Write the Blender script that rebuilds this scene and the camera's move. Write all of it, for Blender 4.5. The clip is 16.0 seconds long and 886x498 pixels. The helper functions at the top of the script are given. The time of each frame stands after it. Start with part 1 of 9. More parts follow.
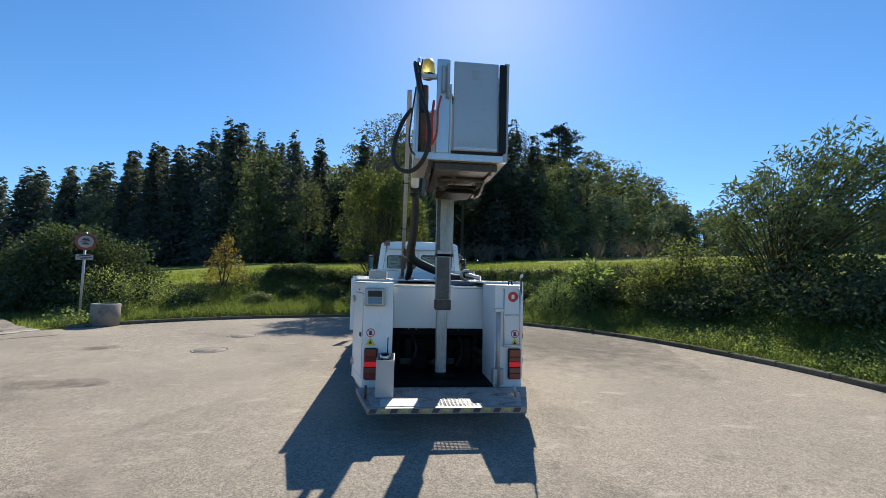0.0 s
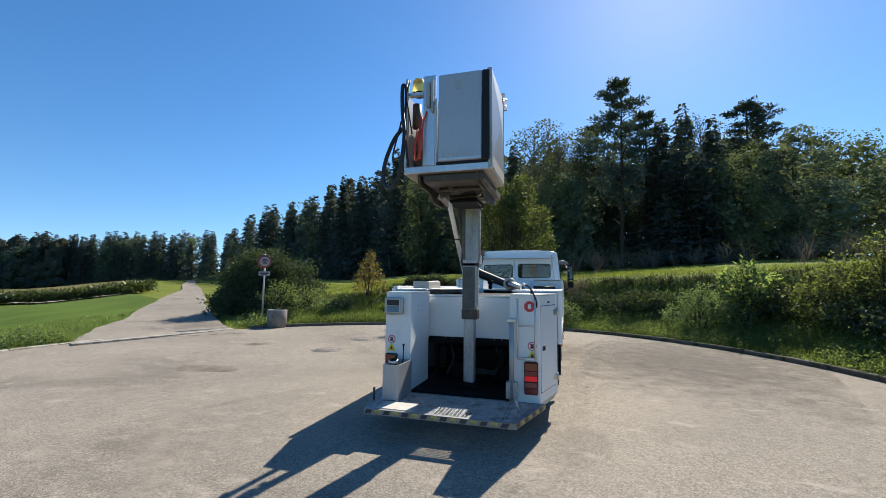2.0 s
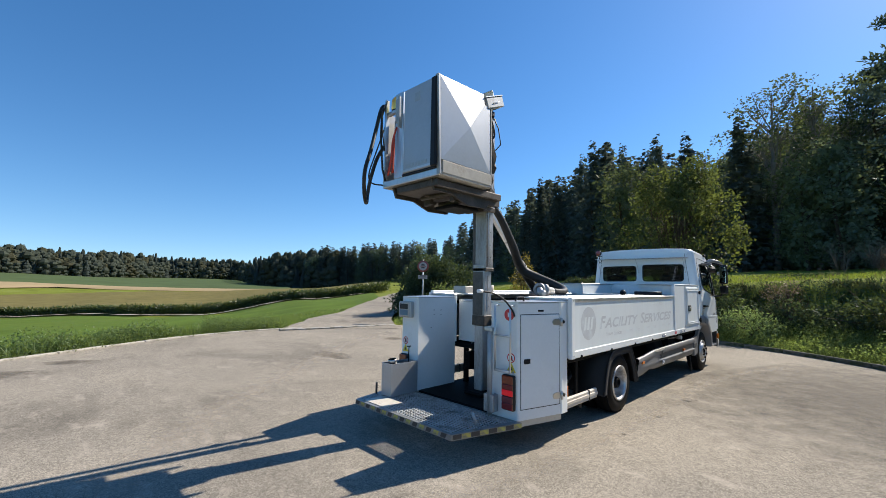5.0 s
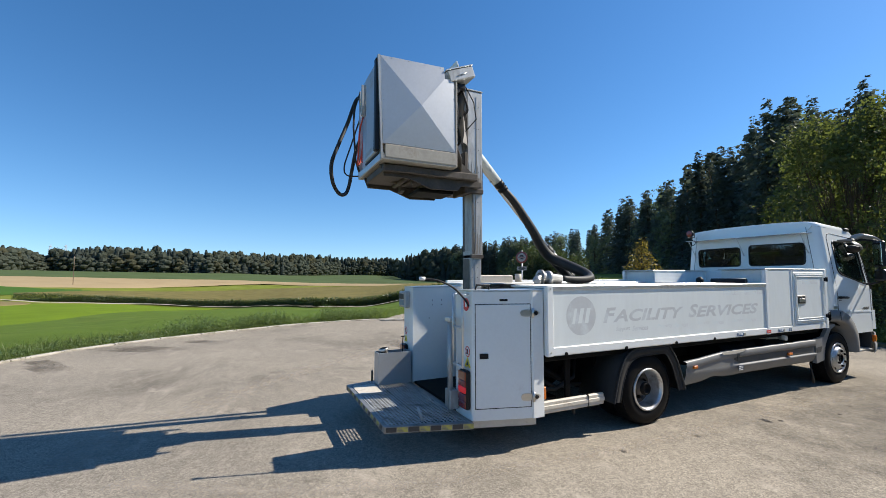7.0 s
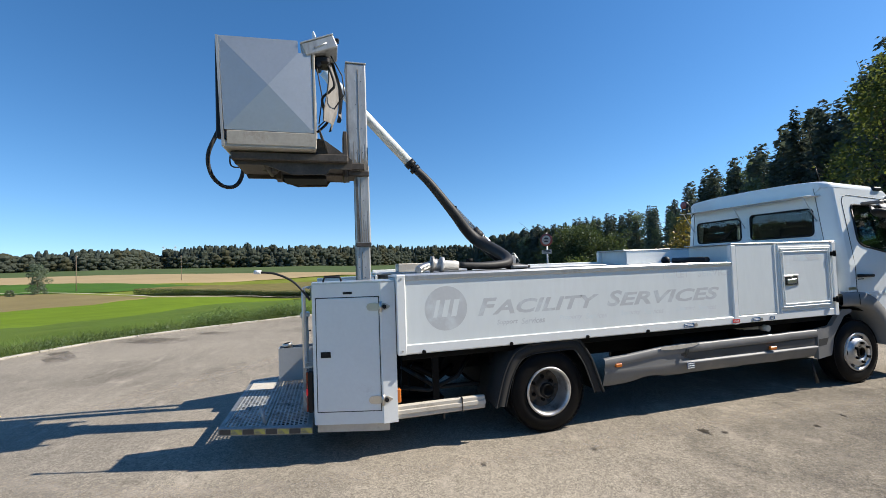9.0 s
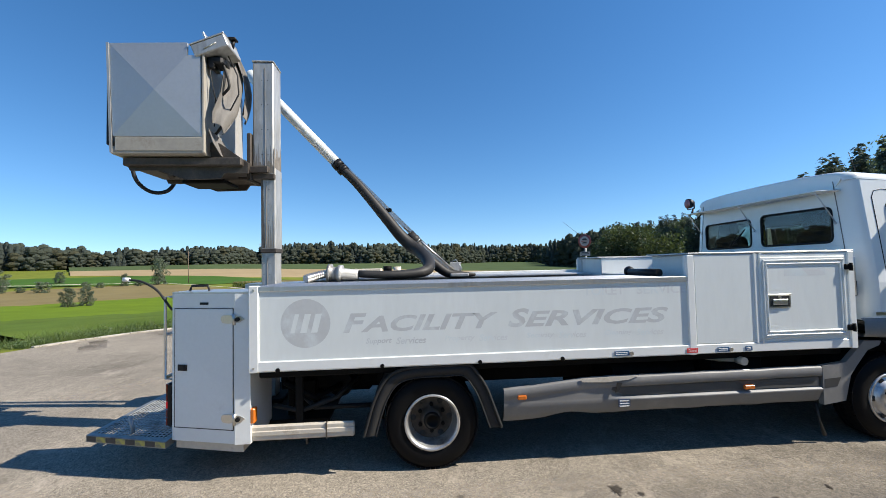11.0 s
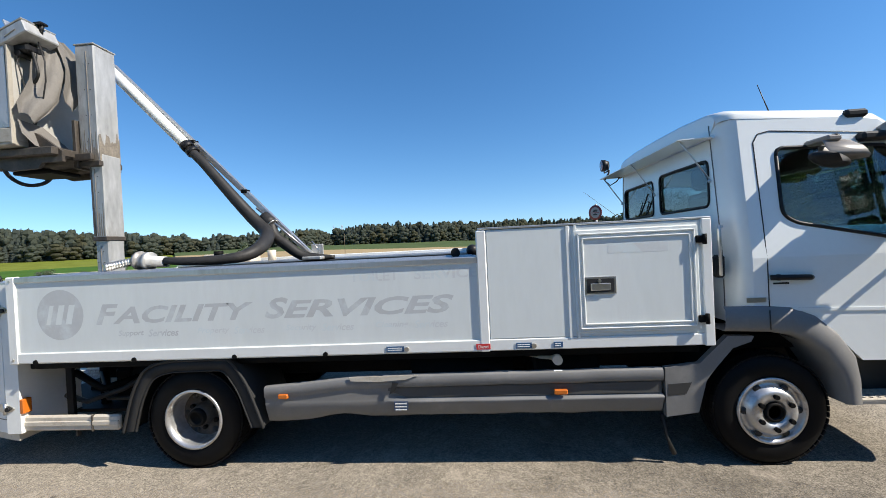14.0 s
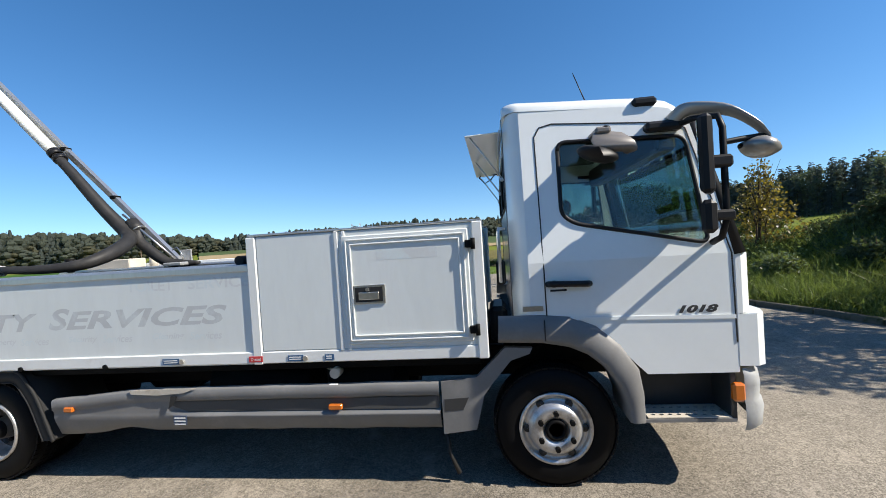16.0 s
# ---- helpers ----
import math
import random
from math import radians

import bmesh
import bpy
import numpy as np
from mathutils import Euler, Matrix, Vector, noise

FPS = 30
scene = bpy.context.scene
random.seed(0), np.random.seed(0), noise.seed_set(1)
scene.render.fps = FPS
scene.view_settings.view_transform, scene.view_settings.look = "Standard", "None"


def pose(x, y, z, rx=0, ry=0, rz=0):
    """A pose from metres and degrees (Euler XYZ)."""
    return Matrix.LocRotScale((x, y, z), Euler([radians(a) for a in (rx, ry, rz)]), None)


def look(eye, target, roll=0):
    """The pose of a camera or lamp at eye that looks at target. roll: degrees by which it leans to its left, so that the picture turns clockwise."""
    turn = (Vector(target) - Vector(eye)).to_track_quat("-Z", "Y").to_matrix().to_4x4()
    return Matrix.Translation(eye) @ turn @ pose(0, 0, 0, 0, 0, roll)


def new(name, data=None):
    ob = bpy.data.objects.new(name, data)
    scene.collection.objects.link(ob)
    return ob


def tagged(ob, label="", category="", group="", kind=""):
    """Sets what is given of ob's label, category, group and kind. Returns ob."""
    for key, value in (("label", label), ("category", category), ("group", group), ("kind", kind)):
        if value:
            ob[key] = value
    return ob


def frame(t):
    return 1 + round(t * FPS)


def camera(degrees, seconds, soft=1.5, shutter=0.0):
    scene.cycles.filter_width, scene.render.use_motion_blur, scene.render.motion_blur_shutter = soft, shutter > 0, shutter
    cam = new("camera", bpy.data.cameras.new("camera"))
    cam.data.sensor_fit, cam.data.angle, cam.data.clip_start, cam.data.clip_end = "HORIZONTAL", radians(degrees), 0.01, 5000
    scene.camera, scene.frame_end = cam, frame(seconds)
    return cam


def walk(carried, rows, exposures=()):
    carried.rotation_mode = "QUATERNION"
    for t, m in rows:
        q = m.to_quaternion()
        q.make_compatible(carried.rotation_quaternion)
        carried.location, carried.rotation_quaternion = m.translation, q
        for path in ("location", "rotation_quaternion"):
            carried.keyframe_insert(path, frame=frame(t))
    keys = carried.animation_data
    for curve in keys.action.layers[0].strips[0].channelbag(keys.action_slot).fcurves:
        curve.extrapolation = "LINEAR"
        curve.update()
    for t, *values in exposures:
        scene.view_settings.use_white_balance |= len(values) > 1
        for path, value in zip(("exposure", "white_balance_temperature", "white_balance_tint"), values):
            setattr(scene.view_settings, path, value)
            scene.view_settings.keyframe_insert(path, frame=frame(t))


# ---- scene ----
from mathutils.geometry import tessellate_polygon

cam = camera(94.2, 16.0, soft=0.75)
PATH = [
    (0, (0.11, -0.034, 1.568), (0.324, 1.95, 1.713), 1.3),
    (0.5, (0.548, -0.084, 1.615), (0.571, 1.911, 1.76), 0.7),
    (1, (0.986, -0.053, 1.614), (0.813, 1.933, 1.776), 0.6),
    (1.5, (1.473, -0.05, 1.606), (1.095, 1.907, 1.773), 0.6),
    (2, (1.903, 0.042, 1.6), (1.336, 1.952, 1.776), 0.7),
    (2.5, (2.325, 0.19, 1.632), (1.581, 2.038, 1.813), 0.5),
    (3, (2.706, 0.322, 1.647), (1.798, 2.093, 1.838), 0.3),
    (3.5, (3.037, 0.525, 1.652), (1.985, 2.215, 1.845), 0.1),
    (4, (3.403, 0.706, 1.664), (2.226, 2.311, 1.855), 0.2),
    (4.5, (3.79, 0.918, 1.667), (2.49, 2.427, 1.849), 0.5),
    (5, (4.136, 1.26, 1.686), (2.721, 2.664, 1.855), 1.0),
    (5.2, (4.282, 1.4, 1.671), (2.819, 2.754, 1.834), 1.1),
    (7.3, (5.122, 3.284, 1.643), (3.28, 4.052, 1.769), -0.3),
    (7.5, (5.169, 3.494, 1.656), (3.308, 4.217, 1.777), -0.5),
    (8, (5.295, 3.988, 1.67), (3.403, 4.628, 1.775), -0.9),
    (8.5, (5.33, 4.515, 1.697), (3.415, 5.089, 1.772), -1.4),
    (9, (5.361, 5.041, 1.638), (3.433, 5.569, 1.71), -2.0),
    (9.2, (5.368, 5.23, 1.636), (3.436, 5.743, 1.701), -2.3),
    (11.3, (5.216, 7.091, 1.699), (3.221, 7.212, 1.778), -0.9),
    (11.5, (5.2, 7.256, 1.694), (3.204, 7.352, 1.774), -0.8),
    (12, (5.17, 7.69, 1.691), (3.171, 7.746, 1.759), -1.0),
    (12.5, (5.055, 8.091, 1.649), (3.055, 8.108, 1.689), -1.4),
    (13, (4.985, 8.48, 1.636), (2.985, 8.442, 1.632), -1.9),
    (13.5, (4.943, 8.853, 1.633), (2.945, 8.747, 1.621), -2.3),
    (14, (4.783, 9.256, 1.652), (2.789, 9.096, 1.627), -2.8),
    (14.5, (4.715, 9.711, 1.614), (2.722, 9.546, 1.609), -3.2),
    (15, (4.612, 10.128, 1.611), (2.618, 9.969, 1.608), -3.6),
    (15.5, (4.463, 10.525, 1.622), (2.472, 10.342, 1.606), -3.7),
    (16, (4.445, 10.928, 1.624), (2.461, 10.676, 1.587), -3.7),
]
walk(cam, [(t, look(eye, target, roll)) for t, eye, target, roll in PATH])

# ---- light ----
SUN_AZ, SUN_EL = 12.8, 41.3
sun_way = Vector((math.sin(radians(SUN_AZ)) * math.cos(radians(SUN_EL)), math.cos(radians(SUN_AZ)) * math.cos(radians(SUN_EL)), math.sin(radians(SUN_EL))))
sun_data = bpy.data.lights.new("sun", "SUN")
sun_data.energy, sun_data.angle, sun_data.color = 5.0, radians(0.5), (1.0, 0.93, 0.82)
sun = new("sun", sun_data)
sun.matrix_world = look(sun_way * 60, (0, 0, 0))
world = bpy.data.worlds.new("world")
scene.world = world
world.use_nodes = True
wn = world.node_tree.nodes
sky = wn.new("ShaderNodeTexSky")
sky.sky_type, sky.sun_disc = "NISHITA", False
sky.sun_elevation, sky.sun_rotation = radians(SUN_EL), radians(SUN_AZ)
sky.altitude, sky.air_density, sky.dust_density, sky.ozone_density = 500, 1.0, 0.2, 3.0
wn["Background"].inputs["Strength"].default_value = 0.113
deep = wn.new("ShaderNodeHueSaturation")
deep.inputs["Saturation"].default_value = 1.25
tex = wn.new("ShaderNodeTexCoord")
lift = wn.new("ShaderNodeVectorMath")
lift.inputs[1].default_value = (0, 0, 0.06)
world.node_tree.links.new(tex.outputs["Generated"], lift.inputs[0])
world.node_tree.links.new(lift.outputs[0], sky.inputs["Vector"])
world.node_tree.links.new(sky.outputs[0], deep.inputs["Color"])
world.node_tree.links.new(deep.outputs[0], wn["Background"].inputs["Color"])
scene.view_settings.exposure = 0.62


# ---- materials ----
def setin(node, **kw):
    for k, v in kw.items():
        node.inputs[k.replace("_", " ")].default_value = v


def mat(name, base, rough=0.5, metal=0.0, var=0.1, scale=2.0, fine=70.0, bump=0.0, dirt=None, dirt_from=0.55, dirt_to=0.7, dirt_scale=1.3, coat=0.0, stretch=(1, 1, 1), per=None, per_amount=0.25, trans=0.0):
    """A surface with broad and fine variation, optional dirt in patches and relief."""
    m = bpy.data.materials.new(name)
    m.use_nodes = True
    n, l = m.node_tree.nodes, m.node_tree.links
    b = n["Principled BSDF"]
    setin(b, Roughness=rough, Metallic=metal)
    if rough >= 0.9:
        b.inputs["Specular IOR Level"].default_value = 0.08
    if coat:
        b.inputs["Coat Weight"].default_value = coat
        b.inputs["Coat Roughness"].default_value = 0.12
    if trans:
        b.inputs["Transmission Weight"].default_value = trans
    tc = n.new("ShaderNodeTexCoord")
    mp = n.new("ShaderNodeMapping")
    mp.inputs["Scale"].default_value = stretch
    l.new(tc.outputs["Object"], mp.inputs[0])
    big, small = n.new("ShaderNodeTexNoise"), n.new("ShaderNodeTexNoise")
    setin(big, Scale=scale, Detail=5.0, Roughness=0.6)
    setin(small, Scale=fine, Detail=3.0, Roughness=0.6)
    l.new(mp.outputs[0], big.inputs["Vector"]), l.new(mp.outputs[0], small.inputs["Vector"])
    add = n.new("ShaderNodeMath")
    add.operation = "MULTIPLY_ADD"
    l.new(small.outputs["Fac"], add.inputs[0])
    add.inputs[1].default_value = 0.5
    l.new(big.outputs["Fac"], add.inputs[2])
    ramp = n.new("ShaderNodeMapRange")
    setin(ramp, From_Min=0.45, From_Max=1.05, To_Min=1 - var, To_Max=1 + var)
    l.new(add.outputs[0], ramp.inputs[0])
    out = ramp.outputs[0]
    if per:
        src = n.new("ShaderNodeObjectInfo" if per == "object" else "ShaderNodeNewGeometry")
        pr = n.new("ShaderNodeMapRange")
        setin(pr, To_Min=1 - per_amount, To_Max=1 + per_amount)
        l.new(src.outputs["Random" if per == "object" else "Random Per Island"], pr.inputs[0])
        mul = n.new("ShaderNodeMath")
        mul.operation = "MULTIPLY"
        l.new(out, mul.inputs[0]), l.new(pr.outputs[0], mul.inputs[1])
        out = mul.outputs[0]
    vm = n.new("ShaderNodeVectorMath")
    vm.operation = "SCALE"
    vm.inputs[0].default_value = base
    l.new(out, vm.inputs["Scale"])
    col = vm.outputs[0]
    if dirt:
        dn = n.new("ShaderNodeTexNoise")
        setin(dn, Scale=dirt_scale, Detail=8.0, Roughness=0.7)
        l.new(mp.outputs[0], dn.inputs["Vector"])
        dr = n.new("ShaderNodeMapRange")
        setin(dr, From_Min=dirt_from, From_Max=dirt_to)
        l.new(dn.outputs["Fac"], dr.inputs[0])
        mix = n.new("ShaderNodeMix")
        mix.data_type = "RGBA"
        l.new(dr.outputs[0], mix.inputs["Factor"]), l.new(col, mix.inputs[6])
        mix.inputs[7].default_value = (*dirt, 1)
        col = mix.outputs[2]
    l.new(col, b.inputs["Base Color"])
    if bump:
        bp = n.new("ShaderNodeBump")
        setin(bp, Strength=0.6, Distance=bump)
        l.new(add.outputs[0], bp.inputs["Height"])
        l.new(bp.outputs[0], b.inputs["Normal"])
    return m


def leaf_mat(name, base, through_colour, share=0.4, per_amount=0.45, gloss=0.06):
    """Foliage: diffuse with light that shines through, varied leaf by leaf and clump by clump."""
    m = bpy.data.materials.new(name)
    m.use_nodes = True
    n, l = m.node_tree.nodes, m.node_tree.links
    n.remove(n["Principled BSDF"])
    geo = n.new("ShaderNodeNewGeometry")
    tc = n.new("ShaderNodeTexCoord")
    no = n.new("ShaderNodeTexNoise")
    setin(no, Scale=0.7, Detail=3.0)
    l.new(tc.outputs["Object"], no.inputs["Vector"])
    add = n.new("ShaderNodeMath")
    l.new(geo.outputs["Random Per Island"], add.inputs[0]), l.new(no.outputs["Fac"], add.inputs[1])
    pr = n.new("ShaderNodeMapRange")
    setin(pr, From_Min=0.2, From_Max=1.3, To_Min=1 - per_amount, To_Max=1 + per_amount)
    l.new(add.outputs[0], pr.inputs[0])
    oi = n.new("ShaderNodeObjectInfo")
    po = n.new("ShaderNodeMapRange")
    setin(po, To_Min=0.75, To_Max=1.25)
    l.new(oi.outputs["Random"], po.inputs[0])
    mul = n.new("ShaderNodeMath")
    mul.operation = "MULTIPLY"
    l.new(pr.outputs[0], mul.inputs[0]), l.new(po.outputs[0], mul.inputs[1])
    cols = []
    for c in (base, through_colour):
        vm = n.new("ShaderNodeVectorMath")
        vm.operation = "SCALE"
        vm.inputs[0].default_value = c
        l.new(mul.outputs[0], vm.inputs["Scale"])
        cols.append(vm.outputs[0])
    d, t, g = n.new("ShaderNodeBsdfDiffuse"), n.new("ShaderNodeBsdfTranslucent"), n.new("ShaderNodeBsdfGlossy")
    l.new(cols[0], d.inputs[0]), l.new(cols[1], t.inputs[0])
    g.inputs["Roughness"].default_value = 0.45
    m1, m2 = n.new("ShaderNodeMixShader"), n.new("ShaderNodeMixShader")
    m1.inputs[0].default_value, m2.inputs[0].default_value = share, gloss
    l.new(d.outputs[0], m1.inputs[1]), l.new(t.outputs[0], m1.inputs[2])
    l.new(m1.outputs[0], m2.inputs[1]), l.new(g.outputs[0], m2.inputs[2])
    l.new(m2.outputs[0], n["Material Output"].inputs[0])
    return m


def glow(name, base, colour, strength):
    m = mat(name, base, 0.3)
    b = m.node_tree.nodes["Principled BSDF"]
    b.inputs["Emission Color"].default_value, b.inputs["Emission Strength"].default_value = (*colour, 1), strength
    return m


def glass_mat(name, tint, rough=0.0):
    m = bpy.data.materials.new(name)
    m.use_nodes = True
    b = m.node_tree.nodes["Principled BSDF"]
    setin(b, Roughness=rough, IOR=1.55)
    b.inputs["Base Color"].default_value = (*tint, 1)
    b.inputs["Transmission Weight"].default_value = 1.0
    return m


def asphalt_mat():
    m = mat("asphalt", (0.250, 0.220, 0.178), 0.9, var=0.10, scale=0.4, fine=150, bump=0.003, dirt=(0.31, 0.270, 0.214), dirt_from=0.45, dirt_to=0.72, dirt_scale=0.35)
    n, l = m.node_tree.nodes, m.node_tree.links
    b = n["Principled BSDF"]
    tc = n.new("ShaderNodeTexCoord")
    col = b.inputs["Base Color"].links[0].from_socket
    # stone chips of the wearing course
    vo = n.new("ShaderNodeTexVoronoi")
    setin(vo, Scale=150.0)
    l.new(tc.outputs["Object"], vo.inputs["Vector"])
    sep = n.new("ShaderNodeSeparateColor")
    l.new(vo.outputs["Color"], sep.inputs[0])
    mr = n.new("ShaderNodeMapRange")
    setin(mr, To_Min=0.52, To_Max=1.48)
    l.new(sep.outputs[0], mr.inputs[0])
    # dark worn tracks and oil stains
    no = n.new("ShaderNodeTexNoise")
    setin(no, Scale=0.35, Detail=7.0, Roughness=0.65, Distortion=0.6)
    l.new(tc.outputs["Object"], no.inputs["Vector"])
    st = n.new("ShaderNodeMapRange")
    setin(st, From_Min=0.30, From_Max=0.46, To_Min=0.68, To_Max=1.0)
    l.new(no.outputs["Fac"], st.inputs[0])
    # small dark spots
    n2 = n.new("ShaderNodeTexNoise")
    setin(n2, Scale=2.6, Detail=2.0)
    l.new(tc.outputs["Object"], n2.inputs["Vector"])
    sp = n.new("ShaderNodeMapRange")
    setin(sp, From_Min=0.25, From_Max=0.33, To_Min=0.78, To_Max=1.0)
    l.new(n2.outputs["Fac"], sp.inputs[0])
    # fine cracks
    wv = n.new("ShaderNodeTexVoronoi")
    wv.feature = "DISTANCE_TO_EDGE"
    setin(wv, Scale=0.23)
    wn2 = n.new("ShaderNodeTexNoise")
    setin(wn2, Scale=0.9, Detail=6.0)
    l.new(tc.outputs["Object"], wn2.inputs["Vector"])
    va = n.new("ShaderNodeVectorMath")
    va.operation = "MULTIPLY_ADD"
    l.new(wn2.outputs["Color"], va.inputs[0])
    va.inputs[1].default_value = (1.6, 1.6, 0)
    l.new(tc.outputs["Object"], va.inputs[2])
    l.new(va.outputs[0], wv.inputs["Vector"])
    cr = n.new("ShaderNodeMapRange")
    setin(cr, From_Min=0.0, From_Max=0.002, To_Min=0.9, To_Max=1.0)
    l.new(wv.outputs["Distance"], cr.inputs[0])
    # larger stones that stand out here and there
    v2 = n.new("ShaderNodeTexVoronoi")
    setin(v2, Scale=52.0)
    l.new(tc.outputs["Object"], v2.inputs["Vector"])
    s2 = n.new("ShaderNodeSeparateColor")
    l.new(v2.outputs["Color"], s2.inputs[0])
    big = n.new("ShaderNodeMapRange")
    setin(big, To_Min=0.83, To_Max=1.17)
    l.new(s2.outputs[1], big.inputs[0])
    f = mr.outputs[0]
    for o in (big, st, sp, cr):
        q = n.new("ShaderNodeMath")
        q.operation = "MULTIPLY"
        l.new(f, q.inputs[0]), l.new(o.outputs[0], q.inputs[1])
        f = q.outputs[0]
    vm = n.new("ShaderNodeVectorMath")
    vm.operation = "SCALE"
    l.new(col, vm.inputs[0]), l.new(f, vm.inputs["Scale"])
    # pale sandy patches, drawn out along the turning tracks
    mp2 = n.new("ShaderNodeMapping")
    mp2.inputs["Scale"].default_value, mp2.inputs["Rotation"].default_value = (1.0, 1.9, 1.0), (0, 0, 0.9)
    l.new(tc.outputs["Object"], mp2.inputs[0])
    sa = n.new("ShaderNodeTexNoise")
    setin(sa, Scale=1.7, Detail=7.0, Roughness=0.68)
    l.new(mp2.outputs[0], sa.inputs["Vector"])
    sr = n.new("ShaderNodeMapRange")
    setin(sr, From_Min=0.57, From_Max=0.70, To_Min=0.0, To_Max=0.62)
    l.new(sa.outputs["Fac"], sr.inputs[0])
    mx = n.new("ShaderNodeMix")
    mx.data_type = "RGBA"
    l.new(sr.outputs[0], mx.inputs["Factor"]), l.new(vm.outputs[0], mx.inputs[6])
    mx.inputs[7].default_value = (0.44, 0.38, 0.31, 1)
    l.new(mx.outputs[2], b.inputs["Base Color"])
    return m


ASPHALT = asphalt_mat()
STAIN = mat("damp_asphalt", (0.08, 0.068, 0.056), 0.8, var=0.3, scale=2, fine=45, bump=0.006)


def frayed_patch(name, base, most, reach):
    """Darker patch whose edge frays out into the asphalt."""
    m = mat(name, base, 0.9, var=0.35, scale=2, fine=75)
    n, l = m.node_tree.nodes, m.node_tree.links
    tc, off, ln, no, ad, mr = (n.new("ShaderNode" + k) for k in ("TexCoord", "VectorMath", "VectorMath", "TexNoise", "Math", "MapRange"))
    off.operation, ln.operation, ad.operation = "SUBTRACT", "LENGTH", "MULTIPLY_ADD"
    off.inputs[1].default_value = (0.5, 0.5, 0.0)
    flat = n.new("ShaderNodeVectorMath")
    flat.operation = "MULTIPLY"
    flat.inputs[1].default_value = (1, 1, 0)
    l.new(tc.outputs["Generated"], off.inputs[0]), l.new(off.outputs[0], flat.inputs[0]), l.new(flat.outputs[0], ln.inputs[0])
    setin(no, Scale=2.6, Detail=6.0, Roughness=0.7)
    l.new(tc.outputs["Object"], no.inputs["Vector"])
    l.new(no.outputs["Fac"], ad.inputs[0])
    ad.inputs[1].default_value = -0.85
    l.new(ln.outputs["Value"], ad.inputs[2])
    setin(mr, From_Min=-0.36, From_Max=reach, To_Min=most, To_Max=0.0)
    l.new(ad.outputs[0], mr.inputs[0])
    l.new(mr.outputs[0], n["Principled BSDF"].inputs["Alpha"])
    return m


STAIN_SOFT = frayed_patch("frayed_damp_asphalt", (0.11, 0.092, 0.074), 0.45, -0.12)
ASPHALT_DARK = frayed_patch("darker_asphalt", (0.15, 0.134, 0.114), 0.5, 0.0)


def sand_mat():
    """Pale sand drifted into a line, fading out to both sides and in patches."""
    m = mat("drifted_sand", (0.43, 0.375, 0.305), 0.9, var=0.2, scale=3, fine=60)
    n, l = m.node_tree.nodes, m.node_tree.links
    tc, sep, fade, no, mul, mr = (n.new("ShaderNode" + k) for k in ("TexCoord", "SeparateXYZ", "Math", "TexNoise", "Math", "MapRange"))
    fade.operation, mul.operation = "PINGPONG", "MULTIPLY_ADD"
    l.new(tc.outputs["UV"], sep.inputs[0])
    l.new(sep.outputs["Y"], fade.inputs[0])
    fade.inputs[1].default_value = 0.5
    setin(no, Scale=4.5, Detail=7.0, Roughness=0.75)
    l.new(tc.outputs["Object"], no.inputs["Vector"])
    l.new(fade.outputs[0], mul.inputs[0])
    mul.inputs[1].default_value = 0.62
    l.new(no.outputs["Fac"], mul.inputs[2])
    setin(mr, From_Min=0.62, From_Max=0.95, To_Min=0.0, To_Max=0.6)
    l.new(mul.outputs[0], mr.inputs[0])
    l.new(mr.outputs[0], n["Principled BSDF"].inputs["Alpha"])
    return m


SAND = sand_mat()
CONCRETE = mat("concrete", (0.2736, 0.2584, 0.228), 0.9, var=0.2, scale=3, fine=40, bump=0.004, dirt=(0.0988, 0.0912, 0.0684), dirt_from=0.52, dirt_to=0.7, dirt_scale=2.0, per="object", per_amount=0.15)
KERB_DARK = mat("mossy_kerb", (0.1216, 0.114, 0.0912), 0.95, var=0.25, scale=4, fine=40, bump=0.005, dirt=(0.0532, 0.0608, 0.0304), dirt_from=0.5, dirt_to=0.62, dirt_scale=3.0, per="object", per_amount=0.2)
SOIL = mat("meadow_ground", (0.1444, 0.1672, 0.02432), 0.95, var=0.3, scale=0.15, fine=6, bump=0.05, dirt=(0.1824, 0.2052, 0.0456), dirt_from=0.5, dirt_to=0.75, dirt_scale=0.06)
FIELD_BRIGHT = mat("young_crop", (0.116, 0.174, 0.0115), 0.95, var=0.2, scale=0.12, fine=5, bump=0.04)
FIELD_VERGE = mat("verge_meadow", (0.083, 0.127, 0.019), 0.95, var=0.3, scale=0.25, fine=9, bump=0.08, dirt=(0.1216, 0.152, 0.0304), dirt_from=0.5, dirt_to=0.75, dirt_scale=0.1)
FIELD_TAN = mat("stubble_field", (0.3192, 0.2432, 0.1368), 0.95, var=0.12, scale=0.05, fine=2)
FIELD_BROWN = mat("mown_field", (0.19, 0.152, 0.0684), 0.95, var=0.2, scale=0.06, fine=2)
FIELD_GREEN = mat("clover_field", (0.0532, 0.114, 0.019), 0.95, var=0.2, scale=0.06, fine=2)
FIELD_CROP = mat("dull_green_crop", (0.070, 0.098, 0.040), 0.95, var=0.2, scale=0.05, fine=2)
FIELD_PATH = mat("gravel_track", (0.4408, 0.3876, 0.2888), 0.95, var=0.12)
CORN_TOP = mat("corn_tassels", (0.152, 0.1292, 0.0456), 0.95, var=0.35, scale=0.2, fine=3, bump=0.3)
IRON = mat("cast_iron", (0.1634, 0.1368, 0.114), 0.8, metal=0.0, var=0.25, scale=6, fine=90, bump=0.003)

